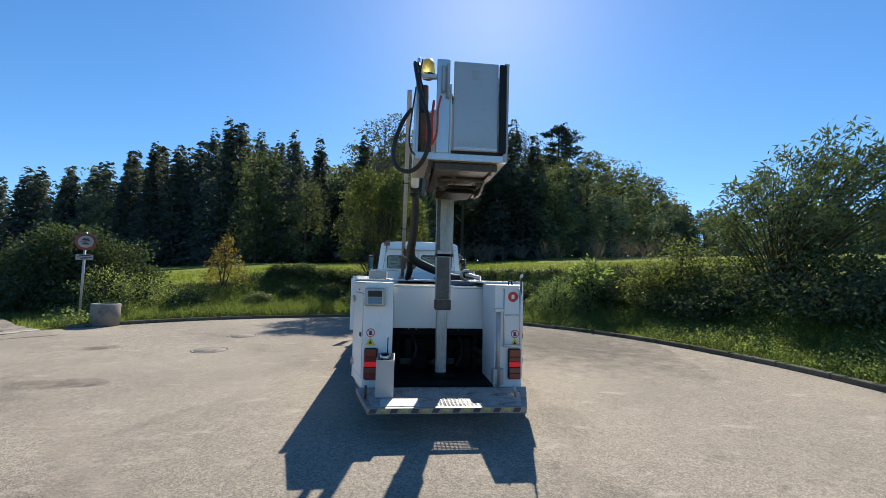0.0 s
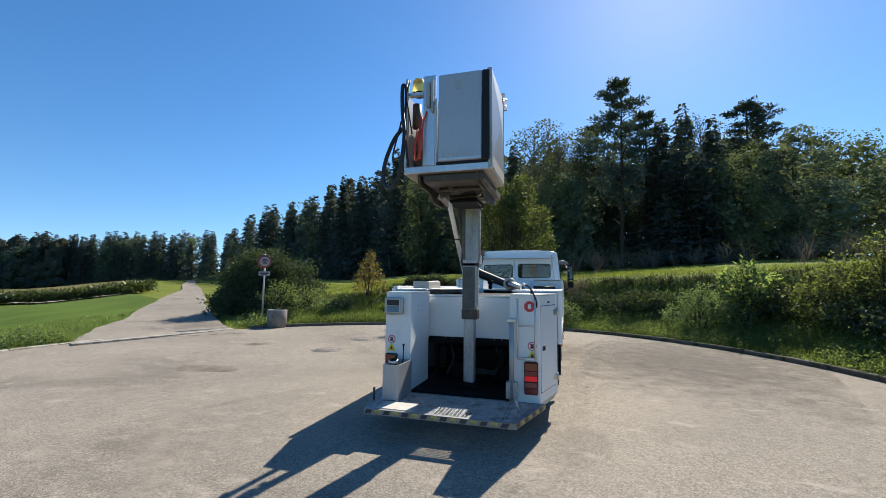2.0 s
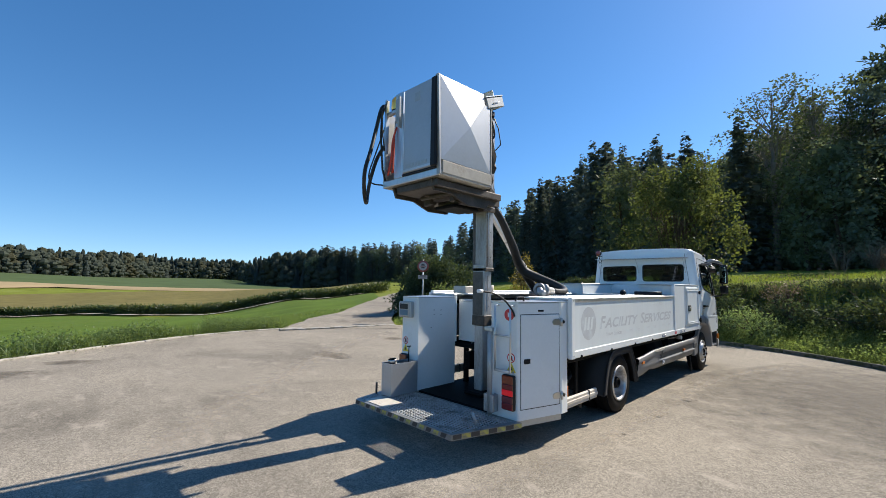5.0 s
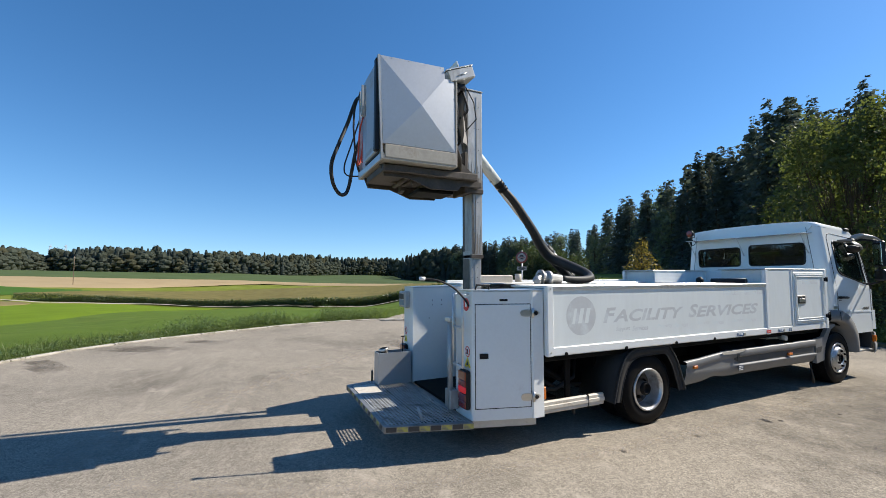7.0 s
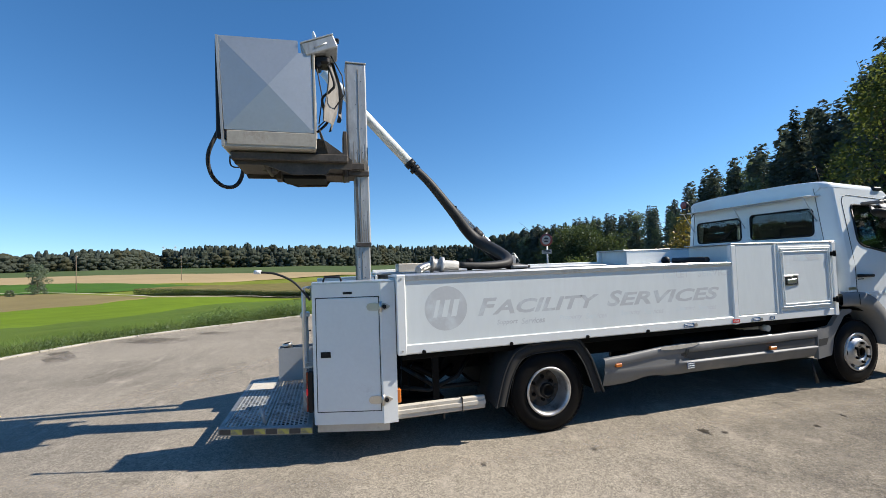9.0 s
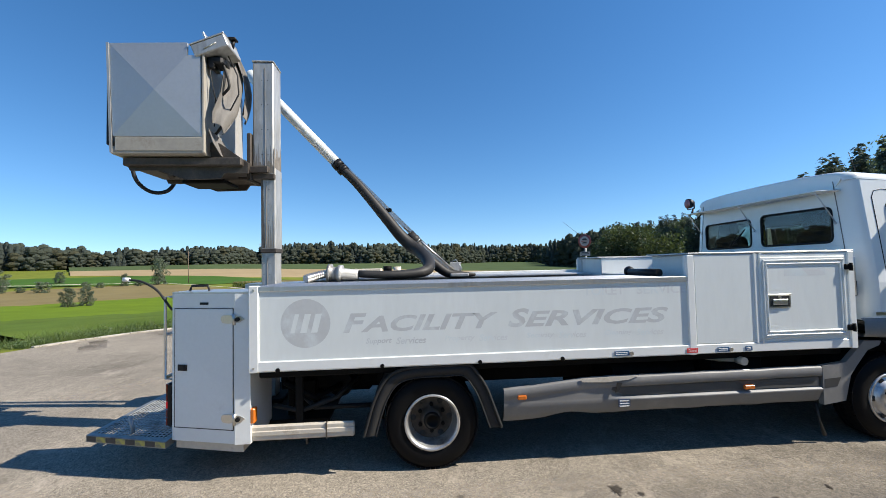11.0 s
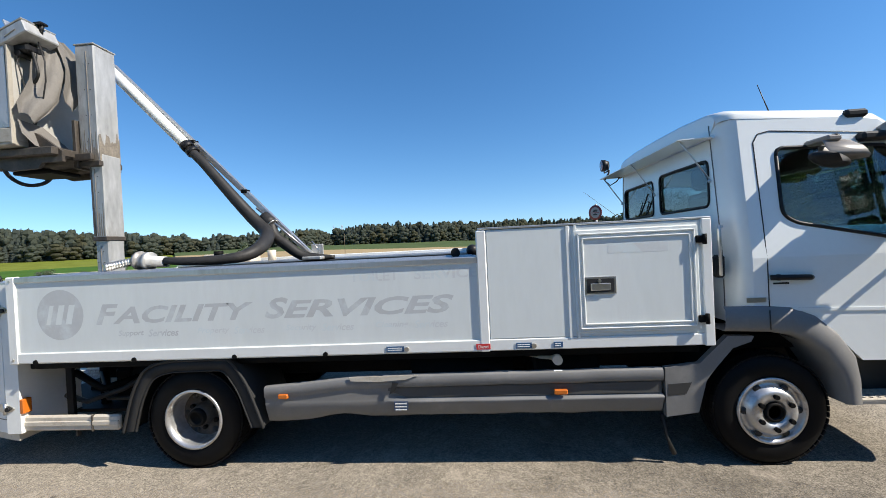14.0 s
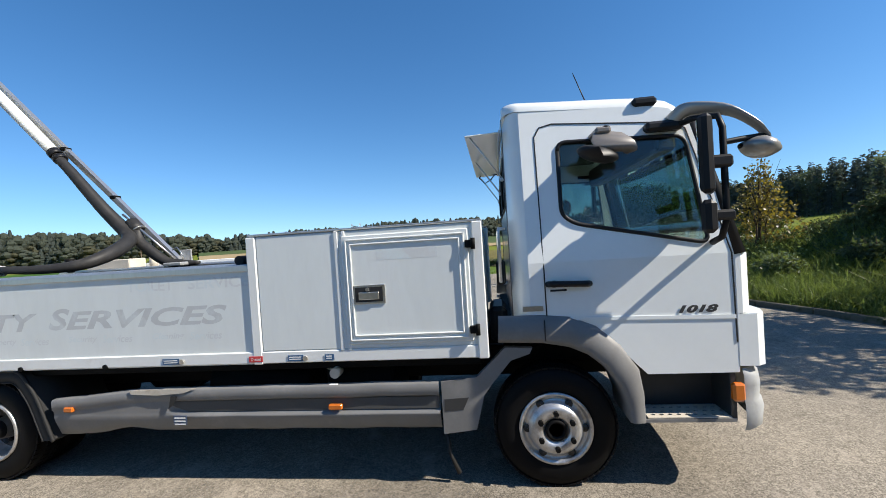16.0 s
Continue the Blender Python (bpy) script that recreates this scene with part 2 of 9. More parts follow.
WHITE = mat("white_paint", (0.79, 0.80, 0.775), 0.38, var=0.05, scale=1.2, fine=30, coat=0.15, dirt=(0.60, 0.58, 0.53), dirt_from=0.60, dirt_to=0.85, dirt_scale=2.0)
CABWHITE = mat("cab_paint", (0.835, 0.855, 0.835), 0.25, var=0.03, scale=1.0, fine=20, coat=0.5)
PANEL = mat("aged_white_panel", (0.735, 0.765, 0.745), 0.42, var=0.06, scale=2.0, fine=18, stretch=(1, 1, 0.25), coat=0.1, dirt=(0.69, 0.69, 0.67), dirt_from=0.55, dirt_to=0.85, dirt_scale=2.5)
GHOST = mat("faded_lettering", (0.555, 0.565, 0.56), 0.42, var=0.07, scale=5, fine=30, dirt=(0.70, 0.755, 0.75), dirt_from=0.52, dirt_to=0.72, dirt_scale=3.0)
GHOSTL = mat("faint_lettering", (0.675, 0.69, 0.68), 0.42, var=0.07, scale=5, fine=30, dirt=(0.70, 0.755, 0.75), dirt_from=0.47, dirt_to=0.6, dirt_scale=4.0)
ALU = mat("aluminium", (0.62, 0.62, 0.61), 0.38, metal=0.85, var=0.12, scale=2, fine=40, stretch=(1, 1, 0.15), dirt=(0.35, 0.33, 0.30), dirt_from=0.55, dirt_to=0.8, dirt_scale=2.0)
CAGE = mat("cage_sheet", (0.46, 0.465, 0.47), 0.42, metal=0.55, var=0.08, scale=1.6, fine=30, dirt=(0.45, 0.44, 0.42), dirt_from=0.55, dirt_to=0.85, dirt_scale=1.8)
GALV = mat("galvanised_steel", (0.44, 0.44, 0.43), 0.45, metal=0.4, var=0.3, scale=5, fine=22, stretch=(1, 1, 0.3), dirt=(0.14, 0.115, 0.09), dirt_from=0.5, dirt_to=0.7, dirt_scale=2.2)
RUSTY = mat("greasy_steel", (0.085, 0.072, 0.06), 0.6, metal=0.5, var=0.4, scale=5, fine=40, dirt=(0.20, 0.155, 0.11), dirt_from=0.6, dirt_to=0.75, dirt_scale=3)
# nearly black steel: the deep shade under the truck is in the colour
DARKSTEEL = mat("shade_black_steel", (0.006, 0.006, 0.006), 0.65, metal=0.2, var=0.4, scale=5, fine=40)
BEIGE = mat("worn_beige_rail", (0.55, 0.50, 0.42), 0.6, var=0.15, scale=4, fine=40, dirt=(0.28, 0.22, 0.15), dirt_from=0.55, dirt_to=0.75, dirt_scale=4)
RUBBER = mat("tyre_rubber", (0.004, 0.004, 0.0045), 0.62, var=0.3, scale=6, fine=60, bump=0.002)
BLACK = mat("black_plastic", (0.013, 0.013, 0.014), 0.45, var=0.2, scale=6, fine=80)
STREAK = mat("rust_runs", (0.26, 0.225, 0.18), 0.55, metal=0.4, var=0.4, scale=14, fine=60)
GREASE = mat("old_grease", (0.10, 0.09, 0.08), 0.5, metal=0.2, var=0.5, scale=9, fine=50)
SILL = mat("stained_sill", (0.36, 0.33, 0.28), 0.6, var=0.2, scale=4, fine=40, dirt=(0.20, 0.16, 0.12), dirt_from=0.55, dirt_to=0.75, dirt_scale=4)
HOSE = mat("hose_rubber", (0.028, 0.027, 0.026), 0.55, var=0.3, scale=10, fine=90, dirt=(0.09, 0.08, 0.07), dirt_from=0.6, dirt_to=0.8)
GREY = mat("grey_bumper_plastic", (0.185, 0.182, 0.177), 0.5, var=0.1, scale=4, fine=60, dirt=(0.27, 0.26, 0.245), dirt_from=0.55, dirt_to=0.8, dirt_scale=2.5)
GROOVE = mat("dark_skirt_band", (0.075, 0.074, 0.072), 0.55, var=0.15, scale=4, fine=60)
MUDGUARD = mat("dusty_black_rubber", (0.016, 0.016, 0.016), 0.75, var=0.25, scale=5, fine=60)
GREYDARK = mat("dark_grey_plastic", (0.04, 0.04, 0.04), 0.5, var=0.12, scale=4, fine=60)
BRACKET = mat("satin_grey_bracket", (0.35, 0.335, 0.31), 0.35, metal=0.4, var=0.08)
TAUPE = mat("taupe_plastic", (0.19, 0.172, 0.155), 0.4, var=0.1, scale=6, fine=50)
BUMPER = mat("weathered_grey_bumper", (0.40, 0.41, 0.41), 0.5, var=0.12, scale=6, fine=50, dirt=(0.27, 0.265, 0.25), dirt_from=0.5, dirt_to=0.75, dirt_scale=3)
RIM = mat("silver_rim", (0.56, 0.56, 0.56), 0.38, metal=0.75, var=0.2, scale=10, fine=60, dirt=(0.22, 0.18, 0.14), dirt_from=0.5, dirt_to=0.72, dirt_scale=7)
MIRROR = mat("mirror_glass", (0.9, 0.9, 0.9), 0.02, metal=1.0, var=0.0)
STEEL = mat("stainless_steel", (0.6, 0.58, 0.54), 0.3, metal=0.9, var=0.15, scale=5, fine=60)
GLASS = glass_mat("tinted_glass", (0.33, 0.45, 0.425))
GLASSDARK = glass_mat("rear_glass", (0.38, 0.46, 0.46))
ORANGE = mat("amber_lens", (0.58, 0.15, 0.015), 0.2, var=0.1, coat=0.5)
RED = mat("red_lens", (0.50, 0.02, 0.02), 0.2, var=0.15, coat=0.5)
AMBERDARK = mat("dark_amber_lens", (0.20, 0.032, 0.012), 0.2, var=0.15, coat=0.5)
REDDARK = mat("dark_red_lens", (0.17, 0.010, 0.012), 0.2, var=0.15, coat=0.5)
PINKCLEAR = mat("reversing_lens", (0.17, 0.035, 0.035), 0.15, var=0.1, coat=0.5)
GRATING = mat("perforated_grating_steel", (0.42, 0.42, 0.40), 0.5, metal=0.35, var=0.3, scale=6, fine=45, dirt=(0.10, 0.09, 0.075), dirt_from=0.5, dirt_to=0.7, dirt_scale=5)
WORNSTEEL = mat("worn_platform_steel", (0.30, 0.30, 0.29), 0.5, metal=0.6, var=0.3, scale=4, fine=45, dirt=(0.12, 0.105, 0.085), dirt_from=0.48, dirt_to=0.68, dirt_scale=4)
SMOKE = mat("brown_lens", (0.20, 0.035, 0.02), 0.2, var=0.15, coat=0.5)
CLEAR = mat("clear_lens", (0.24, 0.035, 0.03), 0.15, var=0.1, coat=0.5)
BRAKE = glow("lit_brake_lens", (0.26, 0.010, 0.014), (1.0, 0.015, 0.03), 0.16)
BEACON = mat("beacon_amber", (1.0, 0.72, 0.16), 0.35, var=0.05, trans=0.75)
YELLOW = mat("yellow_marking", (0.58, 0.50, 0.10), 0.6, var=0.3, scale=12, dirt=(0.2, 0.18, 0.13), dirt_from=0.42, dirt_to=0.6, dirt_scale=11)
STICKRED = mat("red_sticker", (0.62, 0.05, 0.05), 0.5, var=0.05)
STICKWHITE = mat("white_sticker", (0.82, 0.82, 0.80), 0.5, var=0.03)
DULLBLUE = mat("faded_blue_plate", (0.05, 0.075, 0.13), 0.5, var=0.2)
STICKBLUE = mat("blue_sticker", (0.045, 0.11, 0.22), 0.5, var=0.08)
STICKYELLOW = mat("yellow_sticker", (0.80, 0.62, 0.05), 0.5, var=0.05)
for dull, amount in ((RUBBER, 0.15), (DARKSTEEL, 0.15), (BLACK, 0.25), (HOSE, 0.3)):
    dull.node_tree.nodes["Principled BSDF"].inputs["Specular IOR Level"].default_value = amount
INK = mat("black_print", (0.02, 0.02, 0.02), 0.5, var=0.05)
BLUEDISPLAY = mat("blue_display", (0.13, 0.22, 0.30), 0.3, var=0.1)
# dusty cage metal, its base colour paled for the sun on it
PALESHEET = mat("sunlit_dusty_sheet", (0.442, 0.425, 0.391), 0.55, metal=0.2, var=0.12, scale=2.5, fine=40, dirt=(0.36, 0.32, 0.27), dirt_from=0.55, dirt_to=0.8, dirt_scale=2.5)
CLOTH = mat("grey_tarpaulin", (0.163, 0.151, 0.136), 0.7, var=0.2, scale=5, fine=60, bump=0.004)
REDHOSE = mat("red_hose", (0.55, 0.06, 0.03), 0.5, var=0.1)
SEAT = mat("seat_fabric", (0.04, 0.042, 0.05), 0.9, var=0.2)
WOOD = mat("weathered_pole", (0.20, 0.15, 0.11), 0.9, var=0.3, scale=3, fine=30, stretch=(1, 1, 0.1))
BARK = mat("bark", (0.085, 0.065, 0.045), 0.95, var=0.4, scale=6, fine=30, stretch=(1, 1, 0.2), bump=0.02)
SIGNWHITE = mat("sign_white", (0.33, 0.32, 0.31), 0.6, var=0.08)
SIGNRED = mat("sign_red", (0.27, 0.07, 0.065), 0.5, var=0.06)

# spruce and broad leaves: the wood's bluish haze is put into these colours
LEAF_SPRUCE = leaf_mat("spruce_needles", (0.096, 0.116, 0.104), (0.092, 0.112, 0.078), 0.4, 0.22, gloss=0.015)
LEAF_PINE = leaf_mat("pine_needles", (0.085, 0.108, 0.092), (0.0684, 0.0912, 0.0456), 0.3, 0.25, gloss=0.02)
LEAF_BROAD = leaf_mat("broad_leaves", (0.122, 0.150, 0.104), (0.148, 0.178, 0.070), 0.42, 0.28, gloss=0.02)
LEAF_LIGHT = leaf_mat("light_leaves", (0.098, 0.118, 0.062), (0.12, 0.145, 0.045), 0.4, 0.3, gloss=0.02)
LEAF_YELLOW = leaf_mat("yellowing_leaves", (0.1292, 0.1064, 0.0228), (0.266, 0.2052, 0.0228), 0.45)
LEAF_ASPEN = leaf_mat("aspen_leaves", (0.070, 0.088, 0.032), (0.155, 0.185, 0.036), 0.45, 0.45, gloss=0.025)
LEAF_BUSH = leaf_mat("bush_leaves", (0.09, 0.124, 0.066), (0.152, 0.19, 0.038), 0.42, gloss=0.035)
LEAF_DARK = leaf_mat("dark_bush_leaves", (0.066, 0.090, 0.052), (0.10, 0.132, 0.034), 0.3, gloss=0.012)
LEAF_WEED = leaf_mat("weed_leaves", (0.112, 0.155, 0.078), (0.25, 0.31, 0.066), 0.47, gloss=0.012)
GRASS = leaf_mat("grass_blades", (0.084, 0.118, 0.032), (0.175, 0.228, 0.042), 0.45, gloss=0.03)
MEADOW_BLADES = leaf_mat("meadow_blades", (0.114, 0.1444, 0.0228), (0.228, 0.2736, 0.0304), 0.45, gloss=0.03)
# darker leaf copy that carries the shade of the upper bank's face
LEAF_SHADE = leaf_mat("shaded_scrub_leaves", (0.058, 0.082, 0.040), (0.10, 0.14, 0.035), 0.2, gloss=0.008)
PLUME = leaf_mat("dry_plume_grass", (0.105, 0.088, 0.066), (0.11, 0.09, 0.06), 0.3, gloss=0.01)
LEAF_GLOSSY = leaf_mat("glossy_small_leaves", (0.105, 0.150, 0.070), (0.20, 0.27, 0.07), 0.42, gloss=0.022)
LEAF_LUSH = leaf_mat("lush_weed_leaves", (0.112, 0.158, 0.066), (0.26, 0.34, 0.075), 0.45, gloss=0.012)
DULL_GRASS = leaf_mat("dull_hanging_grass", (0.070, 0.080, 0.034), (0.085, 0.098, 0.030), 0.28, 0.5, gloss=0.01)
STRAW = leaf_mat("dry_stalks", (0.1292, 0.095, 0.0532), (0.152, 0.114, 0.0608), 0.35)
CORN = leaf_mat("corn_leaves", (0.0456, 0.076, 0.0152), (0.114, 0.152, 0.0228), 0.4)
BARK_PALE = mat("pale_bark", (0.20, 0.18, 0.15), 0.9, var=0.3, scale=6, fine=30)
STONE_PALE = mat("pale_kerb_stone", (0.40, 0.365, 0.31), 0.85, var=0.25, scale=3, fine=60, bump=0.004, dirt=(0.16, 0.145, 0.10), dirt_from=0.5, dirt_to=0.66, dirt_scale=2.5)
# far leaves greyed and evened out: distance haze is put into the colour
FAR_WOOD = leaf_mat("hazed_wood_leaves", (0.104, 0.118, 0.090), (0.125, 0.14, 0.10), 0.55, 0.06, gloss=0.0)
FAR_LIGHT = leaf_mat("hazed_turning_leaves", (0.135, 0.134, 0.085), (0.15, 0.15, 0.085), 0.55, 0.06, gloss=0.0)
FAR_SPRUCE = leaf_mat("hazed_spruce_needles", (0.080, 0.095, 0.082), (0.095, 0.11, 0.09), 0.55, 0.05, gloss=0.0)



# ---- building tools ----
ORIGIN = {}


class Shape:
    """Collects vertices and faces of one part, in world metres."""

    def __init__(self):
        self.v, self.f, self.smooth = [], [], []

    def add(self, verts, faces, smooth=False):
        k = len(self.v)
        self.v += [tuple(p) for p in verts]
        self.f += [tuple(i + k for i in f) for f in faces]
        self.smooth += [smooth] * len(faces)
        return self

    def box(self, x0, x1, y0, y1, z0, z1, b=0.006, m=None):
        b = min(b, 0.3 * min(x1 - x0, y1 - y0, z1 - z0))
        lo, hi = (x0, y0, z0), (x1, y1, z1)
        verts, ids = [], {}
        for s in [(i, j, k) for i in (0, 1) for j in (0, 1) for k in (0, 1)]:
            for a in range(3):
                p = []
                for c in range(3):
                    e = hi[c] if s[c] else lo[c]
                    p.append(e if c == a else e + (-b if s[c] else b))
                ids[s, a] = len(verts)
                verts.append(p)
        faces = []
        for a in range(3):
            c, d = (a + 1) % 3, (a + 2) % 3
            for side in (0, 1):
                q = []
                for u, w in ((0, 0), (1, 0), (1, 1), (0, 1)):
                    s = [0, 0, 0]
                    s[a], s[c], s[d] = side, u, w
                    q.append(ids[tuple(s), a])
                faces.append(q if side else q[::-1])
            for u in (0, 1):
                for w in (0, 1):
                    s0, s1 = [0, 0, 0], [0, 0, 0]
                    s0[c] = s1[c] = u
                    s0[d] = s1[d] = w
                    s1[a] = 1
                    q = [ids[tuple(s0), c], ids[tuple(s1), c], ids[tuple(s1), d], ids[tuple(s0), d]]
                    faces.append(q if (u == w) else q[::-1])
        for s in [(i, j, k) for i in (0, 1) for j in (0, 1) for k in (0, 1)]:
            q = [ids[s, 0], ids[s, 1], ids[s, 2]]
            faces.append(q if sum(s) % 2 else q[::-1])
        if m is not None:
            verts = [m @ Vector(p) for p in verts]
        return self.add(verts, faces)

    def tube(self, pts, r, seg=10, caps=True, smooth=True):
        """A round bar along points; r is one radius or one for each point."""
        pts = [Vector(p) for p in pts]
        rs = r if isinstance(r, (list, tuple)) else [r] * len(pts)
        verts, faces = [], []
        up = None
        for i, p in enumerate(pts):
            d = (pts[min(i + 1, len(pts) - 1)] - pts[max(i - 1, 0)]).normalized()
            if up is None:
                up = Vector((0, 0, 1)) if abs(d.z) < 0.9 else Vector((1, 0, 0))
            u = d.cross(up).normalized()
            w = u.cross(d).normalized()
            up = w
            for k in range(seg):
                a = 2 * math.pi * k / seg
                verts.append(p + (u * math.cos(a) + w * math.sin(a)) * rs[i])
        for i in range(len(pts) - 1):
            for k in range(seg):
                a, b = i * seg + k, i * seg + (k + 1) % seg
                faces.append((b, a, a + seg, b + seg))
        self.add(verts, faces, smooth)
        if caps:
            n = len(pts) - 1
            self.add(verts[:seg], [tuple(range(seg))])
            self.add(verts[n * seg:], [tuple(range(seg))[::-1]])
        return self

    def cyl(self, p0, p1, r, seg=16):
        return self.tube([p0, p1], r, seg)

    def lathe(self, profile, centre, axis, seg=32, smooth=True):
        """Turns (distance along the axis, radius) about an axis through centre."""
        axis = Vector(axis).normalized()
        u = axis.cross(Vector((0, 0, 1)) if abs(axis.z) < 0.9 else Vector((1, 0, 0))).normalized()
        w = axis.cross(u)
        verts = [Vector(centre) + axis * h + (u * math.cos(2 * math.pi * k / seg) + w * math.sin(2 * math.pi * k / seg)) * r for h, r in profile for k in range(seg)]
        faces = [(i * seg + k, i * seg + (k + 1) % seg, (i + 1) * seg + (k + 1) % seg, (i + 1) * seg + k) for i in range(len(profile) - 1) for k in range(seg)]
        return self.add(verts, faces, smooth)

    def plate(self, outline, to3d, thick, holes=()):
        """A slab from a flat outline with holes; to3d puts (u, v) into the world, thick is its depth as a vector."""
        loops = [list(outline)] + [list(h) for h in holes]
        flat = [p for lo in loops for p in lo]
        tris = tessellate_polygon([[Vector((u, v, 0)) for u, v in lo] for lo in loops])
        t = Vector(thick)
        front = [Vector(to3d(u, v)) for u, v in flat]
        back = [p + t for p in front]
        n = len(flat)
        faces = []
        for a, b, c in tris:
            nn = (front[b] - front[a]).cross(front[c] - front[a])
            if nn.dot(t) > 0:
                a, c = c, a
            faces += [(a, b, c), (c + n, b + n, a + n)]
        k = 0
        for lo in loops:
            for i in range(len(lo)):
                a, b = k + i, k + (i + 1) % len(lo)
                faces.append((a, b, b + n, a + n))
            k += len(lo)
        return self.add(front + back, faces)

    def sheet(self, rows, smooth=True, closed=False):
        """A skin through rows of points."""
        n = len(rows[0])
        verts = [p for r in rows for p in r]
        faces = []
        for i in range(len(rows) - 1):
            for k in range(n if closed else n - 1):
                a, b = i * n + k, i * n + (k + 1) % n
                faces.append((a, b, b + n, a + n))
        return self.add(verts, faces, smooth)

    def ball(self, c, r, seg=14, rings=8, squash=1.0):
        prof = [(-r * math.cos(math.pi * i / rings) * squash, max(1e-4, r * math.sin(math.pi * i / rings))) for i in range(rings + 1)]
        return self.lathe(prof, c, (0, 0, 1), seg)


def bow(pts, n=6):
    """A smooth curve through points."""
    P = [Vector(p) for p in pts]
    P = [P[0] * 2 - P[1]] + P + [P[-1] * 2 - P[-2]]
    out = []
    for i in range(1, len(P) - 2):
        for k in range(n):
            t = k / n
            out.append(0.5 * (2 * P[i] + (P[i + 1] - P[i - 1]) * t + (2 * P[i - 1] - 5 * P[i] + 4 * P[i + 1] - P[i + 2]) * t * t + (3 * P[i] - P[i - 1] - 3 * P[i + 1] + P[i + 2]) * t ** 3))
    return out + [P[-2]]


def rounded(pts, r, steps=4):
    """Rounds the corners of a flat outline."""
    out, n = [], len(pts)
    for i in range(n):
        p0, p, p1 = Vector(pts[i - 1]), Vector(pts[i]), Vector(pts[(i + 1) % n])
        rr = r[i] if isinstance(r, (list, tuple)) else r
        if rr <= 0:
            out.append(tuple(p))
            continue
        a = p + (p0 - p).normalized() * min(rr, (p0 - p).length * 0.49)
        b = p + (p1 - p).normalized() * min(rr, (p1 - p).length * 0.49)
        for k in range(steps + 1):
            t = k / steps
            q = a * (1 - t) ** 2 + p * 2 * t * (1 - t) + b * t * t
            out.append((q.x, q.y))
    return out


def rect(u0, u1, v0, v1, r=0.0):
    p = [(u0, v0), (u1, v0), (u1, v1), (u0, v1)]
    return rounded(p, r) if r else p


def side(x):
    return lambda u, v: (x, u, v)


def back(y):
    return lambda u, v: (u, y, v)


def level(z):
    return lambda u, v: (u, v, z)


def finish(mesh, shape):
    bm = bmesh.new()
    bm.from_mesh(mesh)
    bmesh.ops.remove_doubles(bm, verts=bm.verts, dist=1e-5)
    bmesh.ops.recalc_face_normals(bm, faces=bm.faces)
    bm.to_mesh(mesh)
    bm.free()


def part(name, shape, material, parent, label=""):
    """One mesh object under a thing or under a part."""
    mesh = bpy.data.meshes.new(name)
    v = np.array(shape.v)
    c = (v.min(0) + v.max(0)) / 2
    mesh.from_pydata([tuple(p) for p in v - c], [], shape.f)
    mesh.polygons.foreach_set("use_smooth", shape.smooth)
    mesh.materials.append(material)
    finish(mesh, shape)
    ob = new(name, mesh)
    ORIGIN[ob] = Vector(c)
    if parent:
        ob.parent = parent
        ob.matrix_basis = Matrix.Translation(ORIGIN[ob] - ORIGIN[parent])
    else:
        ob.matrix_basis = Matrix.Translation(ORIGIN[ob])
    if label:
        tagged(ob, label)
    return ob


def thing(name, at, label, category, group="", kind=""):
    ob = new(name)
    ob.empty_display_size = 0.2
    ORIGIN[ob] = Vector(at)
    ob.matrix_basis = Matrix.Translation(at)
    return tagged(ob, label, category, group, kind)


def solid(name, shape, material, label, category, group="", kind=""):
    return tagged(part(name, shape, material, None), label, category, group, kind)


def lettering(text, width, height, shear=0.0, bold=0.0, depth=0.001):
    """A word as a flat mesh, x across from 0 to width, y from 0 to height."""
    cu = bpy.data.curves.new("word", "FONT")
    cu.body, cu.shear, cu.offset, cu.resolution_u = text, shear, bold, 3
    ob = bpy.data.objects.new("word", cu)
    scene.collection.objects.link(ob)
    dg = bpy.context.evaluated_depsgraph_get()
    me = bpy.data.meshes.new_from_object(ob.evaluated_get(dg))
    bpy.data.objects.remove(ob)
    v = np.array([p.co for p in me.vertices])
    lo, hi = v.min(0), v.max(0)
    s = Shape()
    s.add([((p[0] - lo[0]) / (hi[0] - lo[0]) * width, (p[1] - lo[1]) / (hi[1] - lo[1]) * height, depth) for p in v], [tuple(p.vertices) for p in me.polygons])
    bpy.data.meshes.remove(me)
    return s


def moved(shape, to3d):
    s = Shape()
    return s.add([to3d(*p) for p in shape.v], shape.f)


def quads_mesh(name, corners, material):
    """A mesh of loose four-cornered leaves from an array (n, 4, 3)."""
    n = len(corners)
    mesh = bpy.data.meshes.new(name)
    mesh.vertices.add(4 * n)
    mesh.vertices.foreach_set("co", corners.reshape(-1))
    mesh.loops.add(4 * n)
    mesh.loops.foreach_set("vertex_index", np.arange(4 * n, dtype=np.int32))
    mesh.polygons.add(n)
    mesh.polygons.foreach_set("loop_start", np.arange(0, 4 * n, 4, dtype=np.int32))
    mesh.polygons.foreach_set("loop_total", np.full(n, 4, dtype=np.int32))
    mesh.materials.append(material)
    mesh.update(calc_edges=True)
    return mesh


